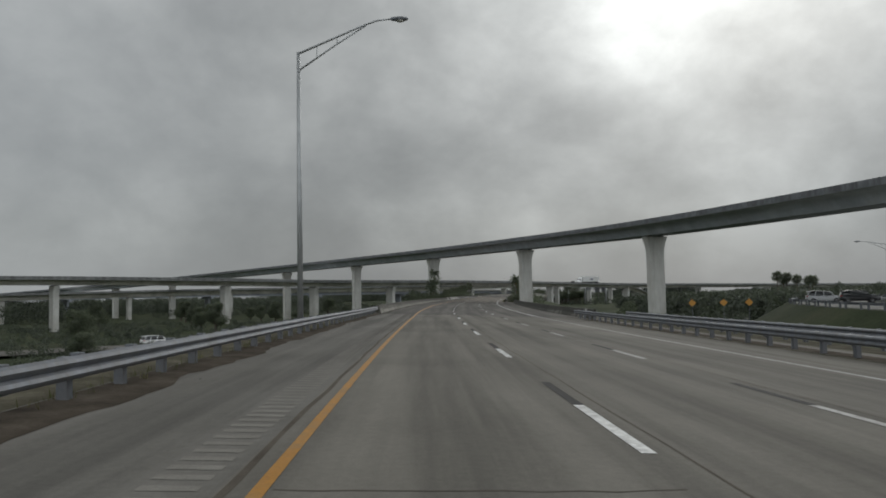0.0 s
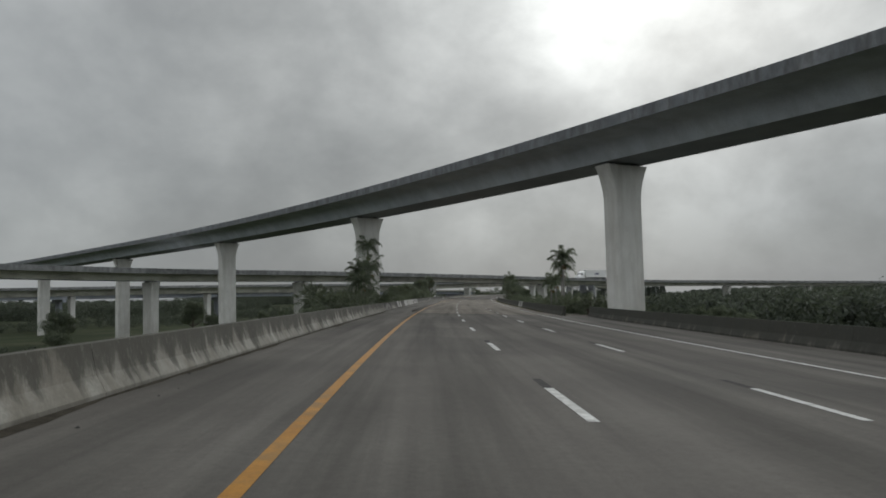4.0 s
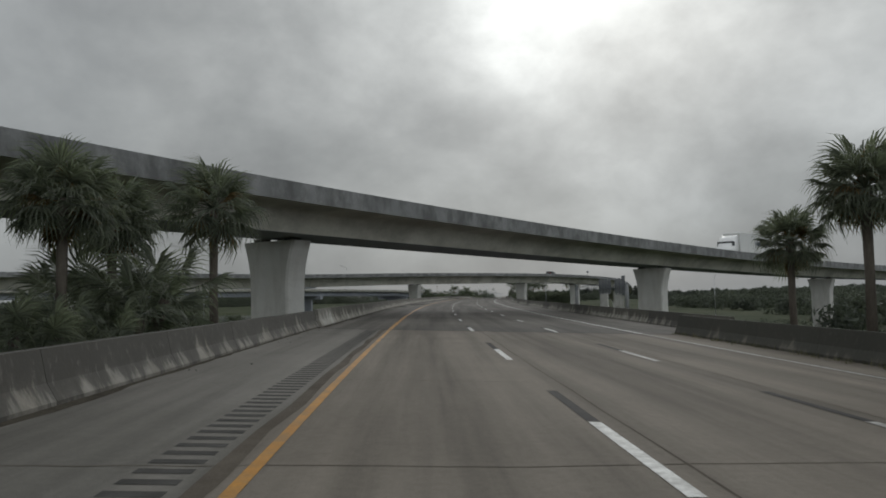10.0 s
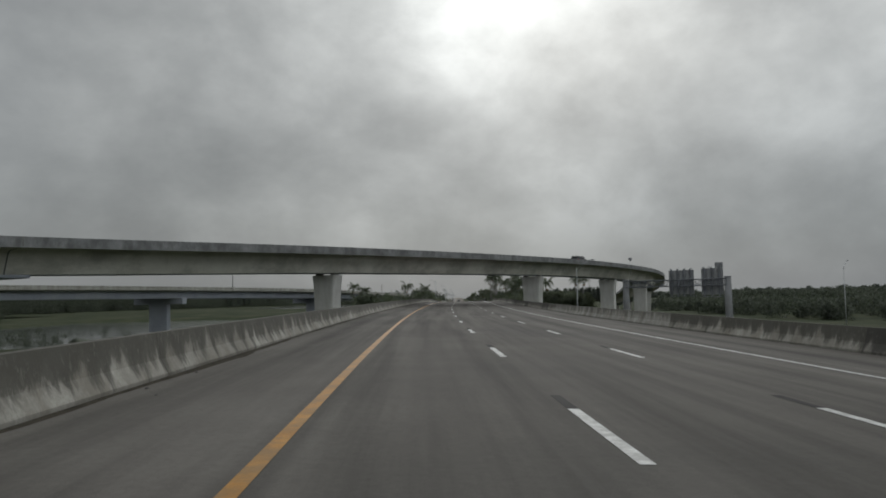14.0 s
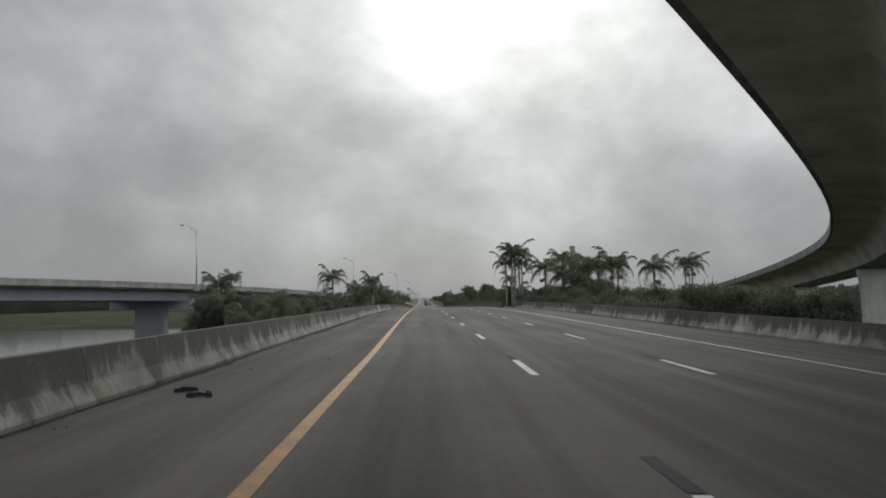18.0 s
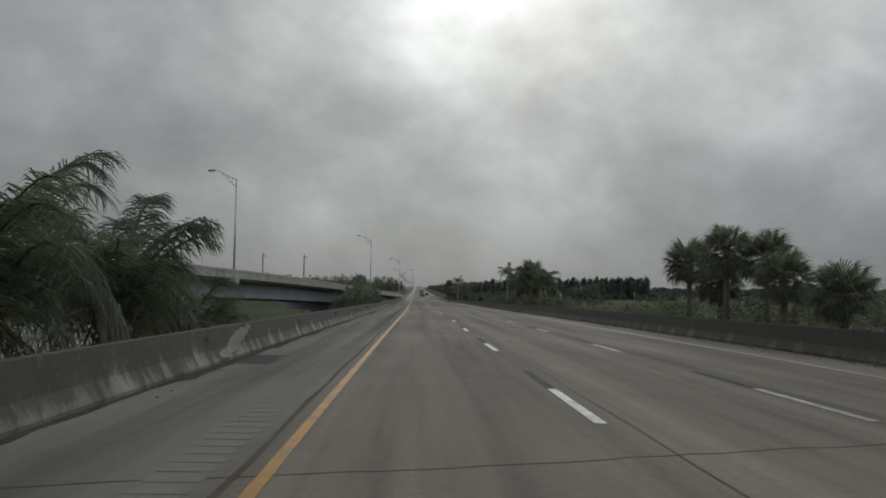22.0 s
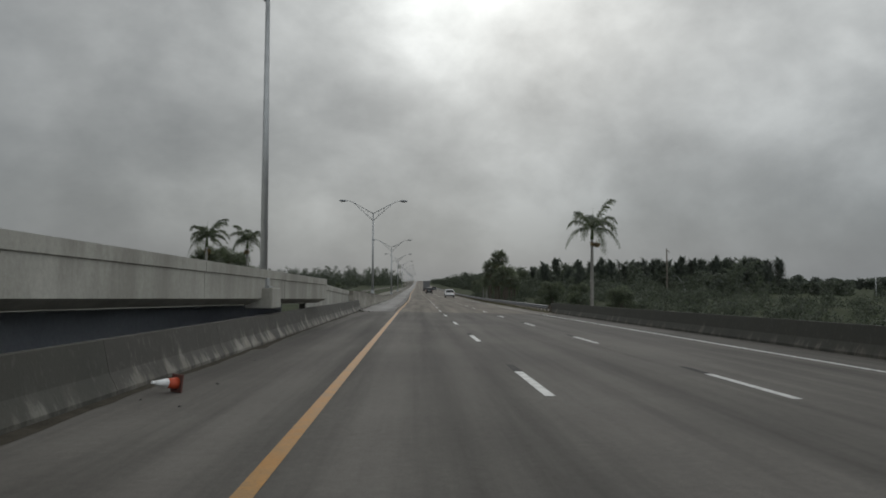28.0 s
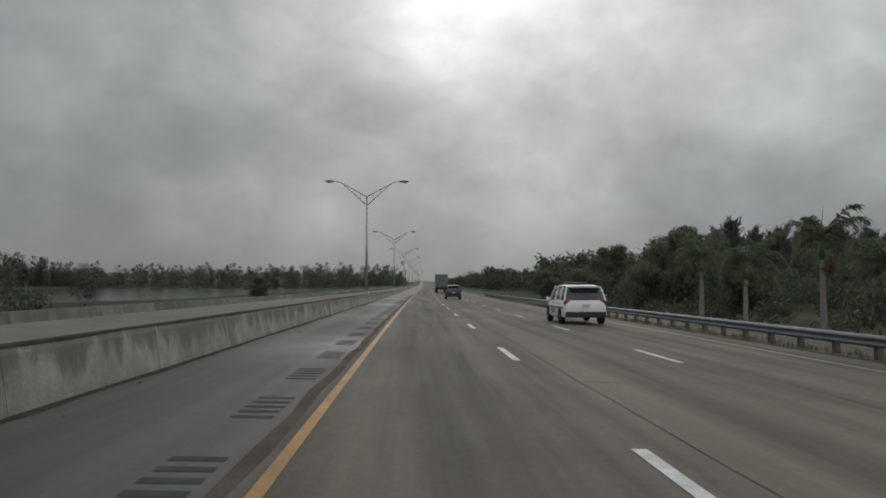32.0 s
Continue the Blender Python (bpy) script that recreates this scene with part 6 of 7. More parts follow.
def suv(label, paint, category="car", name="sport_utility_car", police=False):
    """Nose towards +x; 5 m long, 2 m wide, 1.78 m high."""
    car = thing(name, label, category)
    body = [(-2.48, 0.84, 0.80, 0.42, 0.98), (-2.40, 0.95, 0.90, 0.36, 1.10), (-1.6, 0.99, 0.95, 0.30, 1.12), (0.0, 1.0, 0.96, 0.28, 1.10), (1.2, 1.0, 0.95, 0.30, 1.08), (1.9, 0.98, 0.90, 0.32, 1.02), (2.3, 0.93, 0.80, 0.36, 0.93), (2.5, 0.78, 0.66, 0.42, 0.80)]
    v, f = ring_car(body)
    child("body", mesh("body", v, f, paint, smooth=True), car)
    v, f = ring_car([(-2.34, 0.88, 0.74, 1.06, 1.14), (-2.18, 0.90, 0.72, 1.06, 1.68), (-1.2, 0.92, 0.74, 1.06, 1.76), (0.2, 0.92, 0.73, 1.06, 1.74), (0.75, 0.92, 0.72, 1.06, 1.62), (1.35, 0.90, 0.84, 1.04, 1.10)])
    child("cabin_glass", mesh("cabin_glass", v, f, GLASS_DARK, smooth=True), car)
    v, f = ring_car([(-2.36, 0.72, 0.66, 1.66, 1.71), (-1.3, 0.76, 0.70, 1.735, 1.79), (0.2, 0.75, 0.69, 1.72, 1.775), (0.72, 0.72, 0.66, 1.60, 1.655)])
    child("roof", mesh("roof", v, f, paint, smooth=True), car)
    for x0, x1 in ((-2.32, -2.0), (-1.28, -1.14), (-0.18, -0.06), (0.72, 1.28)):
        for sy in (-1, 1):
            tv, tf = tube([(x1 if x0 > 0.5 else x0, sy * 0.915, 1.08), ((x0 + x1) / 2, sy * 0.85, 1.4), (x0 if x0 > 0.5 else x1, sy * 0.755, 1.70)], [0.05, 0.05, 0.05], 6)
            child("pillar", mesh("pillar", tv, tf, paint), car)
    for sy in (-1, 1):
        bm = bmesh.new()
        box(bm, -2.44, -2.18, sy * 0.80 - 0.12, sy * 0.80 + 0.14, 0.90, 1.10, 0.03)
        part("tail_lamp", bm, RED_LENS, car, "red wrap-round tail lamp")
        bm = bmesh.new()
        box(bm, 0.85, 1.05, sy * 1.10 - 0.13, sy * 1.10 + 0.08, 1.05, 1.20, 0.04)
        part("door_mirror", bm, paint, car)
        for x in (-1.5, 1.48):
            wheel(car, x, sy * 0.90)
        for x in (-0.95, 0.15):
            bm = bmesh.new()
            box(bm, x, x + 0.2, sy * 0.985 - 0.03, sy * 0.985 + 0.03, 0.93, 0.97, 0.01)
            part("door_handle", bm, TRIM, car)
    bm = bmesh.new()
    box(bm, -2.56, -2.36, -0.90, 0.90, 0.36, 0.60, 0.05)
    part("rear_bumper", bm, TRIM, car)
    bm = bmesh.new()
    box(bm, -2.50, -2.455, -0.17, 0.17, 0.80, 0.94, 0.005)
    part("number_plate", bm, PLATE, car)
    bm = bmesh.new()
    box(bm, -2.40, -2.15, -0.62, 0.62, 1.70, 1.75, 0.02)
    part("rear_spoiler", bm, paint, car)
    if police:
        for sy in (-1, 1):
            bm = bmesh.new()
            box(bm, -2.2, 1.6, sy * 1.0 - 0.012, sy * 1.0 + 0.012, 0.74, 0.80)
            part("side_stripe", bm, BLUE_MARK, car, "dark blue side stripe")
            curve = bpy.data.curves.new("lettering", "FONT")
            curve.body, curve.size, curve.extrude, curve.align_x = "POLICE", 0.30, 0.004, "CENTER"
            tmp = bpy.data.objects.new("lettering_source", curve)
            scene.collection.objects.link(tmp)
            dg = bpy.context.evaluated_depsgraph_get()
            me = bpy.data.meshes.new_from_object(tmp.evaluated_get(dg))
            me.materials.clear()
            me.materials.append(BLUE_MARK)
            bpy.data.objects.remove(tmp)
            child("lettering", me, car, "dark blue police lettering", at=pose(0.15, sy * 1.016, 0.50, 90, 0, 0 if sy < 0 else 180))
        bm = bmesh.new()
        box(bm, -0.55, -0.25, -0.55, 0.55, 1.80, 1.90, 0.03)
        part("light_bar", bm, GLASS_DARK, car)
    return car


BLUE_MARK = plain("dark_blue_vinyl", (0.02, 0.03, 0.10), 0.4)
WHITE_PAINT = plain("white_car_paint", (0.78, 0.78, 0.78), 0.25)
DARK_PAINT = plain("dark_grey_car_paint", (0.03, 0.031, 0.033), 0.25)
BLACK_PAINT = plain("black_car_paint", (0.015, 0.015, 0.017), 0.22)
SILVER = plain("silver_car_paint", (0.42, 0.43, 0.44), 0.28)


def on_road(ob, s, d):
    p = spot(s, d, 0.01)
    ob.matrix_basis = pose(p.x, p.y, p.z, 0, 0, 90 - math.degrees(turn_at(s)))
    return ob


on_road(suv("white police sport-utility car with dark blue lettering", WHITE_PAINT, "police car", "police_car", True), 1037.6, 7.2)
on_road(suv("dark grey sport-utility car driving ahead", DARK_PAINT), 1099, 3.95)
on_road(suv("small dark car far ahead", BLACK_PAINT), 1202, 7.6)


def lorry(label, paint, trailer):
    """A tractor with a box trailer, nose to +x."""
    t = thing("articulated_lorry", label, "truck")
    bm = bmesh.new()
    box(bm, -13.2, -0.2, -1.28, 1.28, 1.25, 4.05, 0.04)
    part("trailer_box", bm, trailer, t)
    bm = bmesh.new()
    for x in (-12.0, -9.0, -6.0, -3.0):
        box(bm, x - 0.03, x + 0.03, -1.30, 1.30, 1.3, 4.0)
    part("trailer_ribs", bm, trailer, t)
    secs = [(0.3, 1.22, 1.2, 0.7, 3.7), (1.4, 1.22, 1.15, 0.7, 3.3), (2.0, 1.2, 1.0, 0.7, 2.6), (2.5, 1.15, 0.95, 0.7, 2.0), (3.9, 1.05, 0.85, 0.65, 1.7)]
    v, f = ring_car(secs)
    child("cab", mesh("cab", v, f, paint, smooth=True), t)
    bm = bmesh.new()
    box(bm, 1.45, 2.1, -1.16, 1.16, 2.05, 2.75, 0.05)
    part("cab_window", bm, GLASS_DARK, t)
    bm = bmesh.new()
    box(bm, -13.0, 3.2, -0.45, 0.45, 0.75, 1.2)
    part("chassis", bm, TRIM, t)
    for x in (3.1, 0.6, -0.7, -11.2, -12.4):
        for sy in (-1, 1):
            wheel(t, x, sy * 1.02, 0.5, 0.45)
    bm = bmesh.new()
    for sy in (-1.292, 1.292):
        box(bm, -8.2, -5.6, sy - 0.004, sy + 0.004, 2.3, 2.85)
    part("side_mark", bm, BLUE_MARK, t, "faded blue mark on the trailer side")
    return t


def on_deck(ob, ramp, near, depth, side, back=False):
    c = curve_through(ramp, 2.0)
    i = min(range(1, len(c) - 1), key=lambda k: (c[k].xy - Vector(near)).length)
    d = (c[i + 1] - c[i - 1])
    a = math.degrees(math.atan2(d.y, d.x)) + (180 if back else 0)
    n = Vector((d.y, -d.x)).normalized() * side
    ob.matrix_basis = pose(c[i].x + n.x, c[i].y + n.y, c[i].z + depth, 0, 0, a)


on_deck(lorry("white articulated lorry on the flyover", WHITE_PAINT, plain("white_trailer", (0.62, 0.62, 0.61), 0.5)), RAMP_B, (88, 404), 1.66, 1.2, True)
on_deck(suv("dark pickup-like car on the curved flyover", BLACK_PAINT), RAMP_C, (118, 575), 2.54, 1.5)
on_road(lorry("dark lorry far ahead in the middle lane", DARK_PAINT, plain("grey_trailer", (0.12, 0.12, 0.125), 0.5)), 1176, 3.95)


# ---- lower road ----
def lower_road():
    pts = [spot(s, d, flat=True) for s, d in ((-40, -190), (40, -118), (90, -78), (128, -48), (158, -16), (178, 20), (205, 70), (240, 140), (300, 230))]
    c = [Vector((p.x, p.y, 0)) for p in curve_through([(p.x, p.y, 0) for p in pts], 6.0)]
    v, f = [], []
    for p, r, d in frames_of(c):
        for x in (-6, 6):
            q = p + r * x
            v.append((q.x, q.y, ground_at(q.x, q.y) + 0.45))
    f = [(2 * i, 2 * i + 1, 2 * i + 3, 2 * i + 2) for i in range(len(c) - 1)]
    ob = new("lower_road", mesh("lower_road", v, f, SHOULDER))
    tagged(ob, "grey road crossing below the bridge", "road", kind="structure")
    car = suv("white car on the lower road", WHITE_PAINT)
    p = spot(126, -49, flat=True)
    car.matrix_basis = pose(p.x, p.y, ground_at(p.x, p.y) + 0.48, 0, 0, 40)


lower_road()


# ---- slip road curving off on its own bank ----
def slip_road():
    way = ((-25, 40), (10, 41), (40, 43), (70, 47), (95, 53), (118, 60), (140, 71), (160, 87), (176, 108), (186, 134))
    pts = [spot(s, d, flat=True) for s, d in way]
    fr = frames_of(curve_through([(p.x, p.y, -0.45) for p in pts], 5.0))
    bank_top = thing("slip_road", "pale slip road curving away on a grass bank", "road", kind="structure")
    v, f = sweep_on(fr, [(-5.2, 0.0), (-5.2, -0.25), (5.2, -0.25), (5.2, 0.0)])
    child("carriageway", mesh("carriageway", v, f, PALE_ROAD), bank_top)
    v, f = sweep_on(fr, [(-6.6, -0.06), (-20, -7.5), (20, -7.5), (6.6, -0.06)])
    child("grass_bank", mesh("grass_bank", v, f, GRASS), bank_top)
    for side, label in ((-1, "galvanised guardrail along the slip road's inner edge"), (1, "galvanised guardrail along the slip road's outer edge")):
        rail = thing("guardrail", label, "guardrail", kind="structure")
        prof = [(side * (5.9 - x), 0.36 + h) for x, h in W_BEAM]
        v, f = sweep_on(fr, prof if side > 0 else prof[::-1])
        child("beam", mesh("beam", v, f, STEEL), rail)
        bm = bmesh.new()
        box(bm, -0.08, 0.08, -0.09, 0.09, -0.7, 0.66, 0.01)
        me = bpy.data.meshes.new("post")
        bm.to_mesh(me)
        me.materials.append(STEEL)
        bm.free()
        for p, r, d in fr[1:-1]:
            for u in (0.0, 2.0):
                q = p + r * (side * 6.1) + d * u
                child("post", me, rail, at=pose(q.x, q.y, q.z))
    for s, d, off, paint, label, back in ((113.5, 58.0, -1.6, SILVER, "silver car driving along the slip road", 0), (107, 56.6, 2.0, BLACK_PAINT, "dark car following on the slip road", 0)):
        q = spot(s, d, flat=True)
        p, r, w = min(fr, key=lambda e: (e[0].x - q.x) ** 2 + (e[0].y - q.y) ** 2)
        car = suv(label, paint)
        at = p + r * off
        car.matrix_basis = pose(at.x, at.y, at.z + 0.01, 0, 0, -math.degrees(math.atan2(w.x, w.y)))
    lamp = lamp_column("slender street lamp beside the slip road", 8.6, [(-3.4, 0.6)], 0.11)
    q = spot(112.5, 65.6, flat=True)
    lamp.matrix_basis = pose(q.x, q.y, -0.6, 0, 0, -20)


PALE_ROAD = surface("pale_slip_road_concrete", [(0.24, 0.232, 0.215), (0.31, 0.30, 0.28)], scale=0.3, rough=0.9, grain=20.0, grain_mix=0.4, bump=0.1, spec=0.1)
slip_road()
# lamps of the side road
for s, d, top in ((842.0, 30.7, 4.3), (1092.0, 79.0, 4.6)):
    q = spot(s, d, flat=True)
    g = ground_at(q.x, q.y)
    tall = q.z + top - g - 1.5
    side_lamp = lamp_column("pale street lamp with a raised arm beside the side road", tall, [(-3.4, 2.6)], 0.12)
    side_lamp.matrix_basis = pose(q.x, q.y, g, 0, 0, 0)

# ---- signs and poles ----
ORANGE = plain("orange_sign_sheet", (0.58, 0.27, 0.04), 0.45)
SIGN_BACK = plain("dull_sign_back", (0.24, 0.243, 0.245), 0.55, 0.2)


def diamond_sign(x, y, z):
    s = thing("work_sign", "orange diamond warning sign on a post", "road sign", "work signs")
    g = ground_at(x, y)
    bm = bmesh.new()
    box(bm, -0.42, 0.42, -0.01, 0.01, -0.42, 0.42, 0.004)
    bmesh.ops.rotate(bm, verts=bm.verts[:], matrix=Matrix.Rotation(math.pi / 4, 3, "Y"))
    part("panel", bm, ORANGE, s, at=pose(0, -0.06, z - g))
    v, f = tube([(0, 0, -0.3), (0, 0, z - g + 0.5)], [0.05, 0.05], 6)
    child("post", mesh("post", v, f, STEEL), s)
    s.matrix_basis = pose(x, y, g, 0, 0, -25)


for x, y in ((44.1, 120), (48.2, 117.5), (51.4, 115.5)):
    diamond_sign(x, y, -0.2)


def gantry():
    g = thing("sign_gantry", "dark steel truss gantry with backs of large signs", "sign gantry")
    a, b, z = Vector((126.5, 566.3)), Vector((137.6, 547.7)), 5.6
    d = (b - a).normalized()
    L = (b - a).length
    turn = math.degrees(math.atan2(d.y, d.x))
    for dz in (-0.62, 0.62):
        for dy in (-0.62, 0.62):
            v, f = tube([(-0.3, dy, z + dz), (L, dy, z + dz)], [0.11, 0.11], 6)
            child("chord", mesh("chord", v, f, STEEL), g)
    n = int(L / 1.2)
    e = L / n
    for k in range(n + 1):
        x = k * e
        for dy in (-0.62, 0.62):
            v, f = tube([(x, dy, z - 0.6), (x, dy, z + 0.6)], [0.05, 0.05], 5)
            child("upright", mesh("upright", v, f, STEEL), g)
            if k < n:
                v, f = tube([(x, dy, z - 0.6 if k % 2 else z + 0.6), (x + e, dy, z + 0.6 if k % 2 else z - 0.6)], [0.055, 0.055], 5)
                child("brace", mesh("brace", v, f, STEEL), g)
        for dz in (-0.62, 0.62):
            v, f = tube([(x, -0.6, z + dz), (x, 0.6, z + dz)], [0.045, 0.045], 5)
            child("cross_tie", mesh("cross_tie", v, f, STEEL), g)
    for x in (0.0, L):
        v, f = tube([(x, 0, -7.5), (x, 0, z + 0.95)], [0.72, 0.62], 14)
        child("column", mesh("column", v, f, DARK_COLUMN, smooth=True), g)
        v, f = tube([(x, 0, z + 0.95), (x, 0, z + 1.05)], [0.7, 0.5], 14)
        child("column_cap", mesh("column_cap", v, f, STEEL), g)
    for x0, x1, z0, z1 in ((9.2, 14.5, 3.4, 8.15), (16.0, 20.4, 3.2, 8.3), (18.8, 20.4, 8.32, 9.35)):
        n = max(2, int((x1 - x0) / 1.25))
        w = (x1 - x0) / n
        for k in range(n):
            bm = bmesh.new()
            box(bm, x0 + k * w + 0.012, x0 + (k + 1) * w - 0.012, 0.98, 1.04, z0, z1, 0.01)
            sg = part("sign_panel", bm, SIGN_BACK, g, "weathered aluminium back of a large direction sign")
            for u in (0.25, 0.75):
                bm = bmesh.new()
                box(bm, x0 + (k + u) * w - 0.04, x0 + (k + u) * w + 0.04, 0.88, 0.978, z0 + 0.1, z1 - 0.1)
                part("stiffener", bm, STEEL, sg)
            if z0 > 8:
                continue
            bm = bmesh.new()
            box(bm, x0 + (k + 0.5) * w - 0.09, x0 + (k + 0.5) * w + 0.09, 0.66, 0.876, z0 - 0.35, z1 + 0.25, 0.01)
            part("sign_bracket", bm, STEEL, g)
        if z0 > 8:
            continue
        bm = bmesh.new()
        box(bm, x0, x1, 1.06, 1.9, z0 - 0.42, z0 - 0.34, 0.01)
        part("walkway", bm, STEEL, g)
        for k in range(4):
            x = x0 + 0.5 + k * (x1 - x0 - 1.0) / 3
            if x > 18.4:
                continue
            bm = bmesh.new()
            box(bm, x - 0.04, x + 0.04, 1.0, 1.06, z1, z1 + 0.2)
            box(bm, x - 0.2, x + 0.2, 0.9, 1.15, z1 + 0.16, z1 + 0.28, 0.02)
            part("sign_light", bm, STEEL, g)
    g.matrix_basis = pose(a.x, a.y, 0, 0, 0, turn)


DARK_COLUMN = surface("dull_grey_column", [(0.15, 0.155, 0.16), (0.21, 0.215, 0.22)], scale=0.8, rough=0.7, grain=14.0, grain_mix=0.35, bump=0.08, stain=((0.1, 0.095, 0.085), 0.5, (1.5, 1.5, 0.4)))
gantry()


def traffic_camera(x, y, z0, z1):
    t = thing("traffic_camera", "small grey traffic camera on a thin pole at the flyover's edge", "traffic camera")
    v, f = tube([(0, 0, z0), (0, 0, z1 - 0.3)], [0.1, 0.07], 8)
    child("pole", mesh("pole", v, f, POLE), t)
    bm = bmesh.new()
    box(bm, -0.32, 0.32, -0.28, 0.28, z1 - 0.32, z1 + 0.18, 0.06)
    part("housing", bm, STEEL, t)
    v, f = tube([(0.1, 0, z1 - 0.3), (0.1, 0, z1 - 0.5), (0.1, 0, z1 - 0.62)], [0.2, 0.2, 0.06], 10)
    child("dome", mesh("dome", v, f, RUBBER, smooth=True), t)
    t.matrix_basis = pose(x, y, 0, 0, 0, 20)


traffic_camera(139.4, 587.4, 8.4, 12.2)


def slim_pole(x, y, top):
    """A bare pole with a small bracket."""
    t = thing("slim_pole", "slender pale metal pole on low ground", "pole", "slim poles")
    g = ground_at(x, y)
    v, f = tube([(0, 0, -0.2), (0, 0, (top - g) * 0.5), (0, 0, top - g)], [0.13, 0.11, 0.08], 8)
    child("pole", mesh("pole", v, f, POLE, smooth=True), t)
    bm = bmesh.new()
    box(bm, -0.2, 0.2, -0.2, 0.2, 0.0, 0.05, 0.01)
    part("base_plate", bm, POLE, t)
    t.matrix_basis = pose(x, y, g)


slim_pole(3.0, 500.3, 12.1)
slim_pole(318.9, 986.9, 3.4)


def utility_pole(x, y, top):
    p = thing("utility_pole", "weathered wooden utility pole with a short crossarm", "utility pole", "utility poles")
    g = ground_at(x, y)
    v, f = tube([(0, 0, -0.2), (0, 0, top - g)], [0.22, 0.15], 8)
    child("pole", mesh("pole", v, f, WOOD_POST), p)
    bm = bmesh.new()
    box(bm, -0.1, 0.75, -0.06, 0.06, top - g - 0.65, top - g - 0.5, 0.01)
    box(bm, 0.62, 0.72, -0.06, 0.06, top - g - 1.3, top - g - 0.6, 0.01)
    part("crossarm", bm, WOOD_POST, p)
    p.matrix_basis = pose(x, y, g)


for x, y, z in ((135.4, 895.6, 13.2), (144.7, 875.3, 12.3), (285.3, 1019.5, 10.8)):
    utility_pole(x, y, z)


# ---- litter on the shoulders ----
def tyre_shred(s, d, length, turn, wide=0.22, bend=1.0):
    p = spot(s, d, 0.01)
    v, f = [], []
    n = 14
    for i in range(n + 1):
        u = i / n
        y = bend * (0.12 * math.sin(u * 7) + 0.05 * math.sin(u * 19))
        w = wide * (0.5 + 0.5 * math.sin(math.pi * min(1, u * 1.1 + 0.05))) * (0.8 + 0.3 * math.sin(u * 23))
        h = 0.03 + 0.03 * abs(math.sin(u * 11))
        v += [(u * length, y - w, 0), (u * length, y - w * 0.6, h), (u * length, y + w * 0.6, h * 0.9), (u * length, y + w, 0)]
    for i in range(n):
        for k in range(3):
            f.append((4 * i + k, 4 * i + k + 1, 4 * i + k + 5, 4 * i + k + 4))
    ob = new("tyre_shred", mesh("tyre_shred", v, f, RUBBER))
    ob.matrix_basis = pose(p.x, p.y, p.z, 0, 0, turn)
    return tagged(ob, "black strip of tyre tread and metal debris lying on the shoulder", "tyre tread", "tyre shreds")


# a long thin metal strip, built with the tread's shape and black rubber
tyre_shred(408.6, -3.5, 1.9, 22, 0.05, 0.25)
tyre_shred(412.5, -4.1, 0.8, 60, 0.10)
tyre_shred(392.5, -3.9, 0.8, 10, 0.14)
tyre_shred(786.0, -3.6, 0.4, 0, 0.05)
tyre_shred(566, -3.4, 0.35, 40, 0.07)
tyre_shred(566.6, -3.7, 0.25, 80, 0.06)
tyre_shred(633, -4.1, 0.7, 80, 0.18)


def patch(s, d, length, width, material, name="tar_patch"):
    v, f, uv = ribbon([(d - width / 2, 0.007), (d + width / 2, 0.007)], s, s + length, 0.6)
    for i, q in enumerate(v):
        q.x += 0.08 * math.sin(i * 5.1)
        q.y += 0.08 * math.cos(i * 3.7)
    ob = new(name, mesh(name, v, f, material))
    ob.parent = road


patch(789.2, -3.85, 1.6, 1.1, TAR)
patch(698.6, -3.85, 2.3, 1.0, TAR)
patch(953.4, -4.3, 1.3, 0.9, TAR)
patch(724.4, -3.5, 0.6, 0.4, TAR)


def traffic_cone(s, d):
    c = thing("traffic_cone", "orange traffic cone with a white band, lying tipped over", "traffic cone")
    v, f = tube([(0, 0, 0.02), (0, 0, 0.22)], [0.11, 0.08], 14)
    child("cone", mesh("cone", v, f, ORANGE_RED, smooth=True), c)
    v, f = tube([(0, 0, 0.22), (0, 0, 0.46)], [0.082, 0.035], 14)
    child("white_band", mesh("white_band", v, f, WHITE_PAINT, smooth=True), c, "white reflective band")
    v, f = tube([(0, 0, 0.46), (0, 0, 0.52)], [0.033, 0.025], 14)
    child("tip", mesh("tip", v, f, WHITE_PAINT, smooth=True), c)
    bm = bmesh.new()
    box(bm, -0.16, 0.16, -0.16, 0.16, 0, 0.03, 0.01)
    part("base", bm, DARK_BASE, c)
    p = spot(s, d, 0.15)
    c.matrix_basis = pose(p.x, p.y, p.z - 0.02, 0, -83, 35) @ Matrix.Scale(0.82, 4)


ORANGE_RED = plain("orange_red_plastic", (0.5, 0.075, 0.03), 0.6)
DARK_BASE = plain("dirty_rubber_base", (0.12, 0.05, 0.04), 0.7)
traffic_cone(884.6, -3.6)


def litter():
    r = np.random.default_rng(9)
    V, Fc = [], []
    for _ in range(420):
        s = r.uniform(0, 1060)
        d = -4.3 + abs(r.normal(0, 0.4)) if r.random() < 0.9 else r.uniform(-4, -2)
        p = spot(s, d, 0.012)
        k = r.uniform(0.012, 0.035)
        n = len(V)
        V += [(p.x + k * math.cos(a) * r.uniform(0.6, 1.4), p.y + k * math.sin(a) * r.uniform(0.6, 1.4), p.z) for a in (0, 1.6, 3.1, 4.7)] + [(p.x, p.y, p.z + k * 0.8)]
        Fc += [(n, n + 1, n + 4), (n + 1, n + 2, n + 4), (n + 2, n + 3, n + 4), (n + 3, n, n + 4)]
    tagged(new("grit_and_litter", mesh("grit_and_litter", V, Fc, RUMBLE)), "grit and small litter on the shoulder", "litter", kind="stuff")


litter()


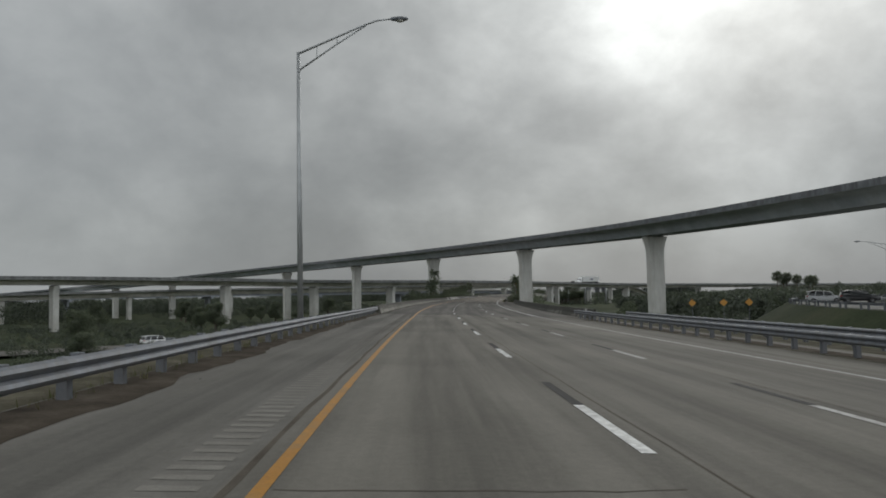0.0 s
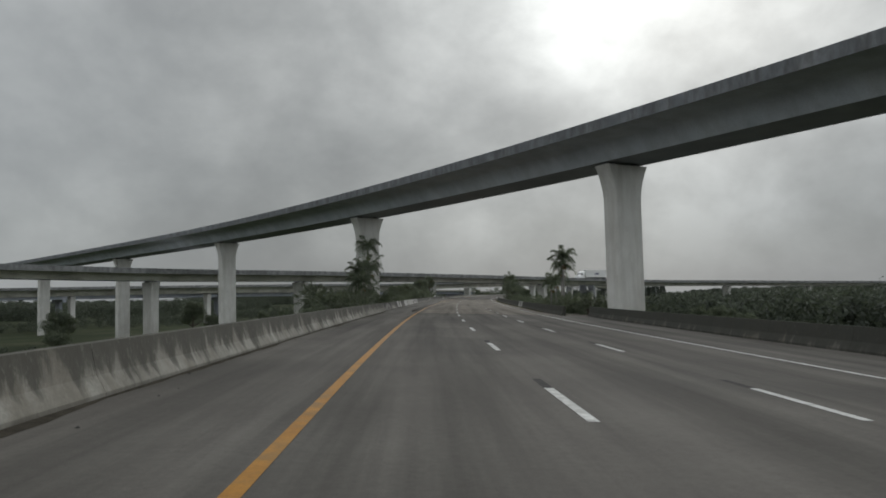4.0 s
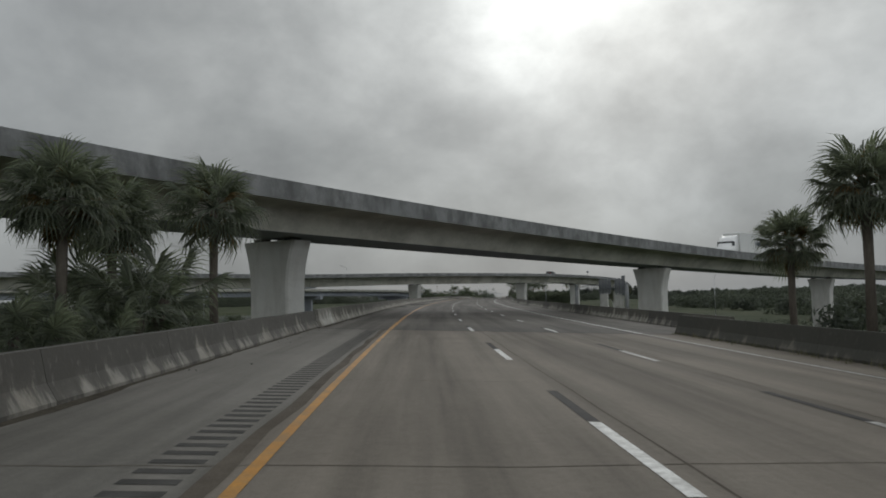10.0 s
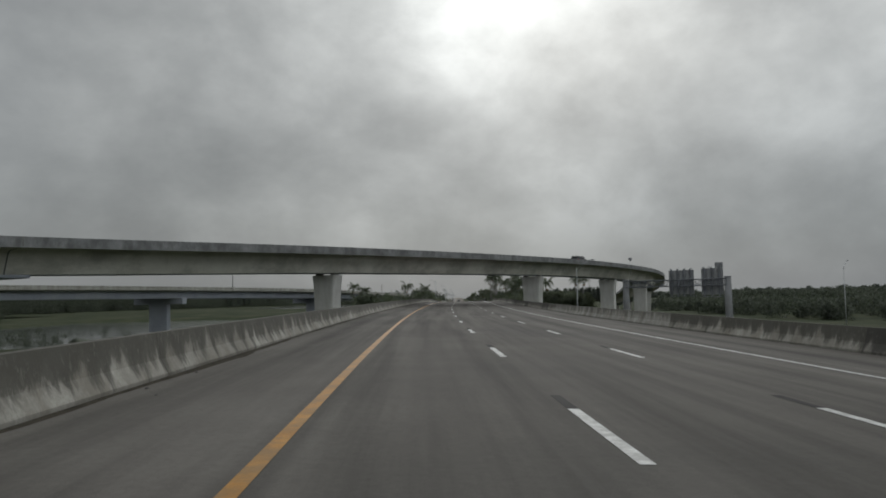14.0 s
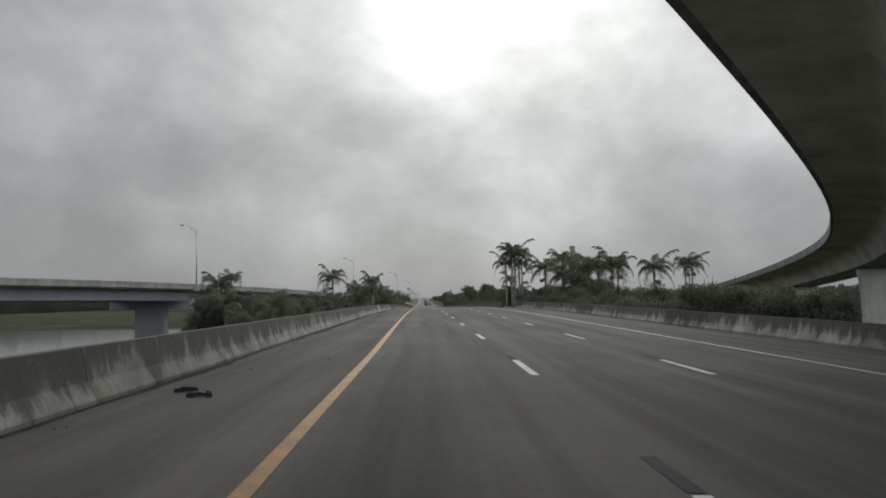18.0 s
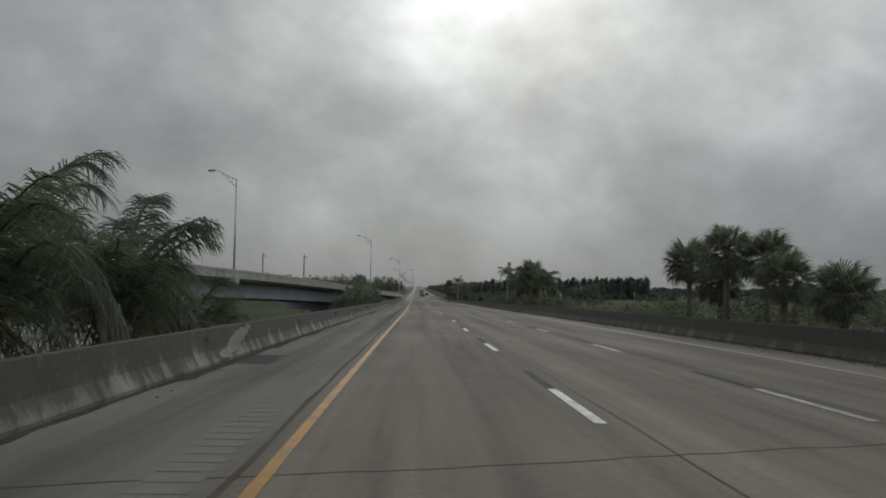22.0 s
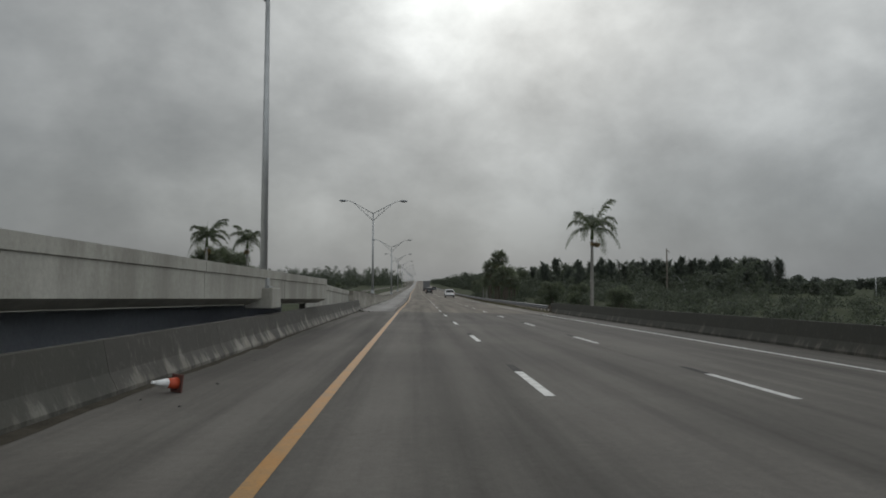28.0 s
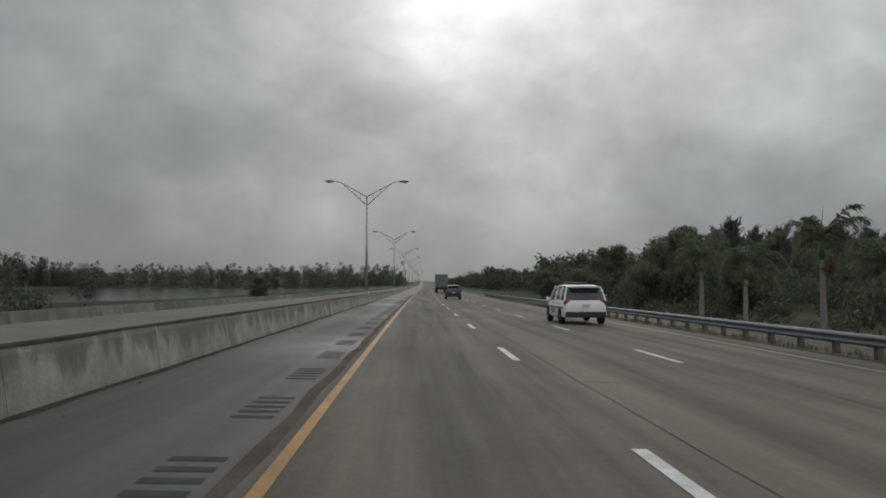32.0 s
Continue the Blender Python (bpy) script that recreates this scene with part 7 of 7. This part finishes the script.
# ---- scrapes on the barriers ----
def scrape(s0, s1, h0, h1, seed):
    """A pale scrape left by a vehicle, following the barrier's sloping face."""
    r = np.random.default_rng(seed)
    n = 14
    v, f = [], []
    d = -4.55 if s0 < 400 else -4.32
    for i in range(n + 1):
        u = i / n
        c = h0 + (h1 - h0) * u + r.normal(0, 0.03)
        w = (0.05 + 0.13 * math.sin(math.pi * u)) * r.uniform(0.6, 1.2)
        for h in (max(0.10, c - w), min(0.76, c + w)):
            x = np.interp(h, [0.075, 0.33, 0.81], [0.0, 0.13, 0.22])
            v.append(spot(s0 + (s1 - s0) * u, d - x + 0.006, h))
    f = [(2 * i, 2 * i + 1, 2 * i + 3, 2 * i + 2) for i in range(n)]
    ob = new("scrape_mark", mesh("scrape_mark", v, f, SCRAPED))
    tagged(ob, "pale scrape on the face of the barrier", "scrape mark", "scrape marks")


SCRAPED = surface("scraped_concrete", [(0.15, 0.142, 0.13), (0.26, 0.25, 0.23)], scale=4.0, grain=30.0, grain_mix=0.6, bump=0.2)
scrape(193.6, 197.4, 0.15, 0.6, 1)
scrape(195.4, 199.5, 0.55, 0.3, 2)
scrape(698.5, 702.0, 0.12, 0.65, 3)


def open_joint(s, top, foot):
    """A wet brown gap between two lengths of the median wall, wide above and narrow below."""
    k = 0.74 / 0.81 * (1.0 + 1.03 * max(0.0, min(1.0, (980 - s) / 48)))
    v = []
    for i in range(9):
        h = 0.805 * i / 8
        x = float(np.interp(h, [0.0, 0.06, 0.70, 0.81], [0.0, 0.02, 0.12, 0.16]))
        w = foot + (top - foot) * (i / 8) ** 1.3 + 0.02 * math.sin(i * 2.1)
        v += [spot(s - w / 2, -4.58 - x + 0.007, h * k), spot(s + w / 2 + 0.02 * math.cos(i * 1.7), -4.58 - x + 0.007, h * k)]
    f = [(2 * i, 2 * i + 1, 2 * i + 3, 2 * i + 2) for i in range(8)]
    tagged(new("wall_stain", mesh("wall_stain", v, f, WET_BROWN)), "wet brown stain running down the median wall", "stain", "wall stains")


WET_BROWN = surface("wet_brown_stain", [(0.035, 0.03, 0.022), (0.075, 0.062, 0.046)], scale=5.0, rough=0.6, grain=30.0, grain_mix=0.5, bump=0.3, stretch=(1, 1, 0.3))
for s, a, b in ((951.6, 0.75, 0.22), (949.3, 0.3, 0.2), (955.0, 0.12, 0.03), (959.2, 0.16, 0.03), (963.8, 0.25, 0.04), (972.0, 0.2, 0.03), (981.5, 0.25, 0.04), (1006.2, 0.6, 0.2)):
    open_joint(s, a, b)


def wall_cap():
    """The dark line of algae along the wall's upper edge."""
    st = stations(929.4, 1100, 2.0)
    v = []
    for s in st:
        k = 0.74 / 0.81 * (1.0 + 1.03 * max(0.0, min(1.0, (980 - s) / 48)))
        low = 0.035 + 0.025 * math.sin(s * 0.9) * math.sin(s * 0.37)
        v += [spot(s, -4.58 - 0.16 + 0.012 + low * 0.1, 0.81 * k - low), spot(s, -4.58 - 0.155, 0.81 * k + 0.006), spot(s, -4.58 - 0.30, 0.81 * k + 0.006)]
    f = []
    for i in range(len(st) - 1):
        f += [(3 * i, 3 * i + 1, 3 * i + 4, 3 * i + 3), (3 * i + 1, 3 * i + 2, 3 * i + 5, 3 * i + 4)]
    tagged(new("wall_stain", mesh("wall_stain", v, f, GUTTER)), "dark algae along the upper edge of the median wall", "stain", "wall stains")


wall_cap()


# ---- dirt, water and small things along the shoulder ----
def gutter_dirt():
    r = np.random.default_rng(23)
    v, f = [], []
    for s0, s1, d in ((66, 188, -4.40), (188, 339, -4.53), (339, 663, -4.40), (664.5, 806, -4.30), (806, 927, -4.28), (930, 1080, -4.56)):
        n = int((s1 - s0) / 0.5)
        w = 0.1
        for i in range(n + 1):
            s = s0 + (s1 - s0) * i / n
            w = min(0.26, max(0.03, w + r.normal(0, 0.025) + (0.09 - w) * 0.1))
            if r.random() < 0.02:
                w = 0.3
            k = len(v)
            v += [spot(s, d, 0.02), spot(s, d + w * 0.5, 0.014), spot(s, d + w, 0.004)]
            if i:
                f += [(k - 3, k - 2, k + 1, k), (k - 2, k - 1, k + 2, k + 1)]
    tagged(new("gutter_dirt", mesh("gutter_dirt", v, f, GUTTER)), "dark dirt and leaves along the barrier's foot", "dirt", kind="stuff")


gutter_dirt()


def rail_soil():
    r = np.random.default_rng(29)
    for s0, s1, d, side in ((-30, 66, -5.2, 1), (-30, 62, 13.2, -1)):
        v, f = [], []
        n = int((s1 - s0) / 0.6)
        w = 0.9
        for i in range(n + 1):
            s = s0 + (s1 - s0) * i / n
            w = min(1.2, max(0.45, w + r.normal(0, 0.07) + (0.75 - w) * 0.12))
            k = len(v)
            v += [spot(s, d, 0.035), spot(s, d + side * w * 0.55, 0.028), spot(s, d + side * w, 0.005)]
            if i:
                q = [(k - 3, k - 2, k + 1, k), (k - 2, k - 1, k + 2, k + 1)]
                f += q if side > 0 else [e[::-1] for e in q]
        tagged(new("roadside_soil", mesh("roadside_soil", v, f, RAIL_SOIL)), "brown soil washed onto the shoulder under the guardrail", "soil", kind="stuff")


RAIL_SOIL = surface("brown_roadside_soil", [(0.045, 0.037, 0.029), (0.078, 0.064, 0.05), (0.118, 0.1, 0.08)], scale=1.2, rough=0.95, grain=22.0, grain_mix=0.6, bump=0.5, spec=0.05)
rail_soil()


def puddle(s, d, long, wide, seed):
    r = np.random.default_rng(seed)
    n = 18
    v = [spot(s, d, 0.0045)]
    for k in range(n):
        a = 2 * math.pi * k / n
        q = r.uniform(0.7, 1.2)
        v.append(spot(s + long * q * math.sin(a), d + wide * q * math.cos(a), 0.0045))
    f = [(0, k + 1, (k + 1) % n + 1) for k in range(n)]
    tagged(new("puddle", mesh("puddle", v, f, PUDDLE)), "shallow puddle on the damp shoulder", "puddle", "puddles", "structure")


for s, d, a, b, k in ((958.5, -3.7, 1.8, 0.3, 4), (969.0, -3.8, 1.3, 0.28, 5), (953.5, -4.05, 0.55, 0.42, 6), (962.5, -3.5, 0.6, 0.3, 7)):
    puddle(s, d, a, b, k)


FADED_AMBER = plain("faded_amber_plate", (0.22, 0.14, 0.10), 0.6)


def delineator(s):
    """A small amber marker plate on a bracket at the barrier's face."""
    top = thing("delineator", "small amber marker plate on the barrier", "road marker", "barrier markers")
    bm = bmesh.new()
    box(bm, -0.055, 0.055, -0.006, 0.006, -0.08, 0.08, 0.003)
    part("plate", bm, FADED_AMBER, top)
    bm = bmesh.new()
    box(bm, -0.10, -0.02, 0.006, 0.03, -0.03, 0.03, 0.003)
    part("bracket", bm, STEEL, top)
    p = spot(s, -4.32 - 0.11, 0.56)
    top.matrix_basis = pose(p.x, p.y, p.z, 0, 0, -math.degrees(turn_at(s)))


for i in range(12):
    delineator(674 + 12 * i)


def rubble(s, d, k, seed):
    r = np.random.default_rng(seed)
    bm = bmesh.new()
    bmesh.ops.create_icosphere(bm, subdivisions=1, radius=k)
    for q in bm.verts:
        q.co *= r.uniform(0.6, 1.25)
        q.co.z *= 0.6
    me = bpy.data.meshes.new("concrete_chunk")
    bm.to_mesh(me)
    bm.free()
    me.materials.append(SCRAPED)
    ob = new("concrete_chunk", me)
    p = spot(s, d, k * 0.3)
    ob.matrix_basis = pose(p.x, p.y, p.z, 0, 0, r.uniform(0, 360))
    tagged(ob, "broken lump of concrete by the barrier's end", "rubble", "concrete rubble")


for i, (s, d, k) in enumerate(((927.8, -3.9, 0.16), (928.3, -3.5, 0.11), (928.6, -4.1, 0.2), (927.5, -3.4, 0.07), (929.4, -3.8, 0.09), (928.5, -3.2, 0.06), (926.9, -3.9, 0.08))):
    rubble(s, d, k, 300 + i)


# ---- rough grass and weeds along the rails ----
def tufts(boxes, per_m2, tall, material, seed):
    r = np.random.default_rng(seed)
    v, f = [], []
    for s0, s1, d0, d1 in boxes:
        for _ in range(int((s1 - s0) * abs(d1 - d0) * per_m2)):
            p = spot(r.uniform(s0, s1), r.uniform(d0, d1), flat=False)
            z = max(p.z - 0.06, ground_at(p.x, p.y)) if abs(d0) < 5.6 or (10 < d0 < 12.0) else ground_at(p.x, p.y)
            for _ in range(6):
                a, h, w = r.uniform(0, 6.28), tall * r.uniform(0.4, 1.2), 0.012
                lean = r.uniform(0.1, 0.6) * h
                c, q = math.cos(a), math.sin(a)
                x, y = p.x + r.normal(0, 0.06), p.y + r.normal(0, 0.06)
                k = len(v)
                v += [(x - q * w, y + c * w, z), (x + q * w, y - c * w, z), (x + c * lean, y + q * lean, z + h)]
                f.append((k, k + 1, k + 2))
    tagged(new("verge_grass", mesh("verge_grass", v, f, material)), "dry and green grass tufts along the guardrails", "grass", kind="stuff")


VERGE = foliage("verge_grass_blade", (0.075, 0.08, 0.035), (0.17, 0.155, 0.085), 0.7, 0.4)
tufts([(664, 806, 10.7, 11.15), (200, 338, 10.65, 11.05), (936, 1080, 10.85, 11.9), (936, 1080, 10.9, 11.4), (2, 66, -5.4, -4.9), (2, 68, 12.4, 13.4)], 9.0, 0.22, VERGE, 41)


def verges():
    """Strips of sandy soil under the rails."""
    for s0, s1, d0, d1 in ((931, 1300, 10.7, 14.5), (-30, 66, -7.0, -4.6), (-30, 69, 12.1, 17.5)):
        strip("verge", [(d0, 0.004), ((d0 + d1) / 2, -0.03), (d1, -0.16)], s0, s1, SOIL, road)


SOIL = surface("sandy_verge_soil", [(0.055, 0.052, 0.036), (0.095, 0.086, 0.062), (0.15, 0.137, 0.105)], scale=0.9, rough=0.95, grain=12.0, grain_mix=0.7, bump=0.6, spec=0.05)
verges()
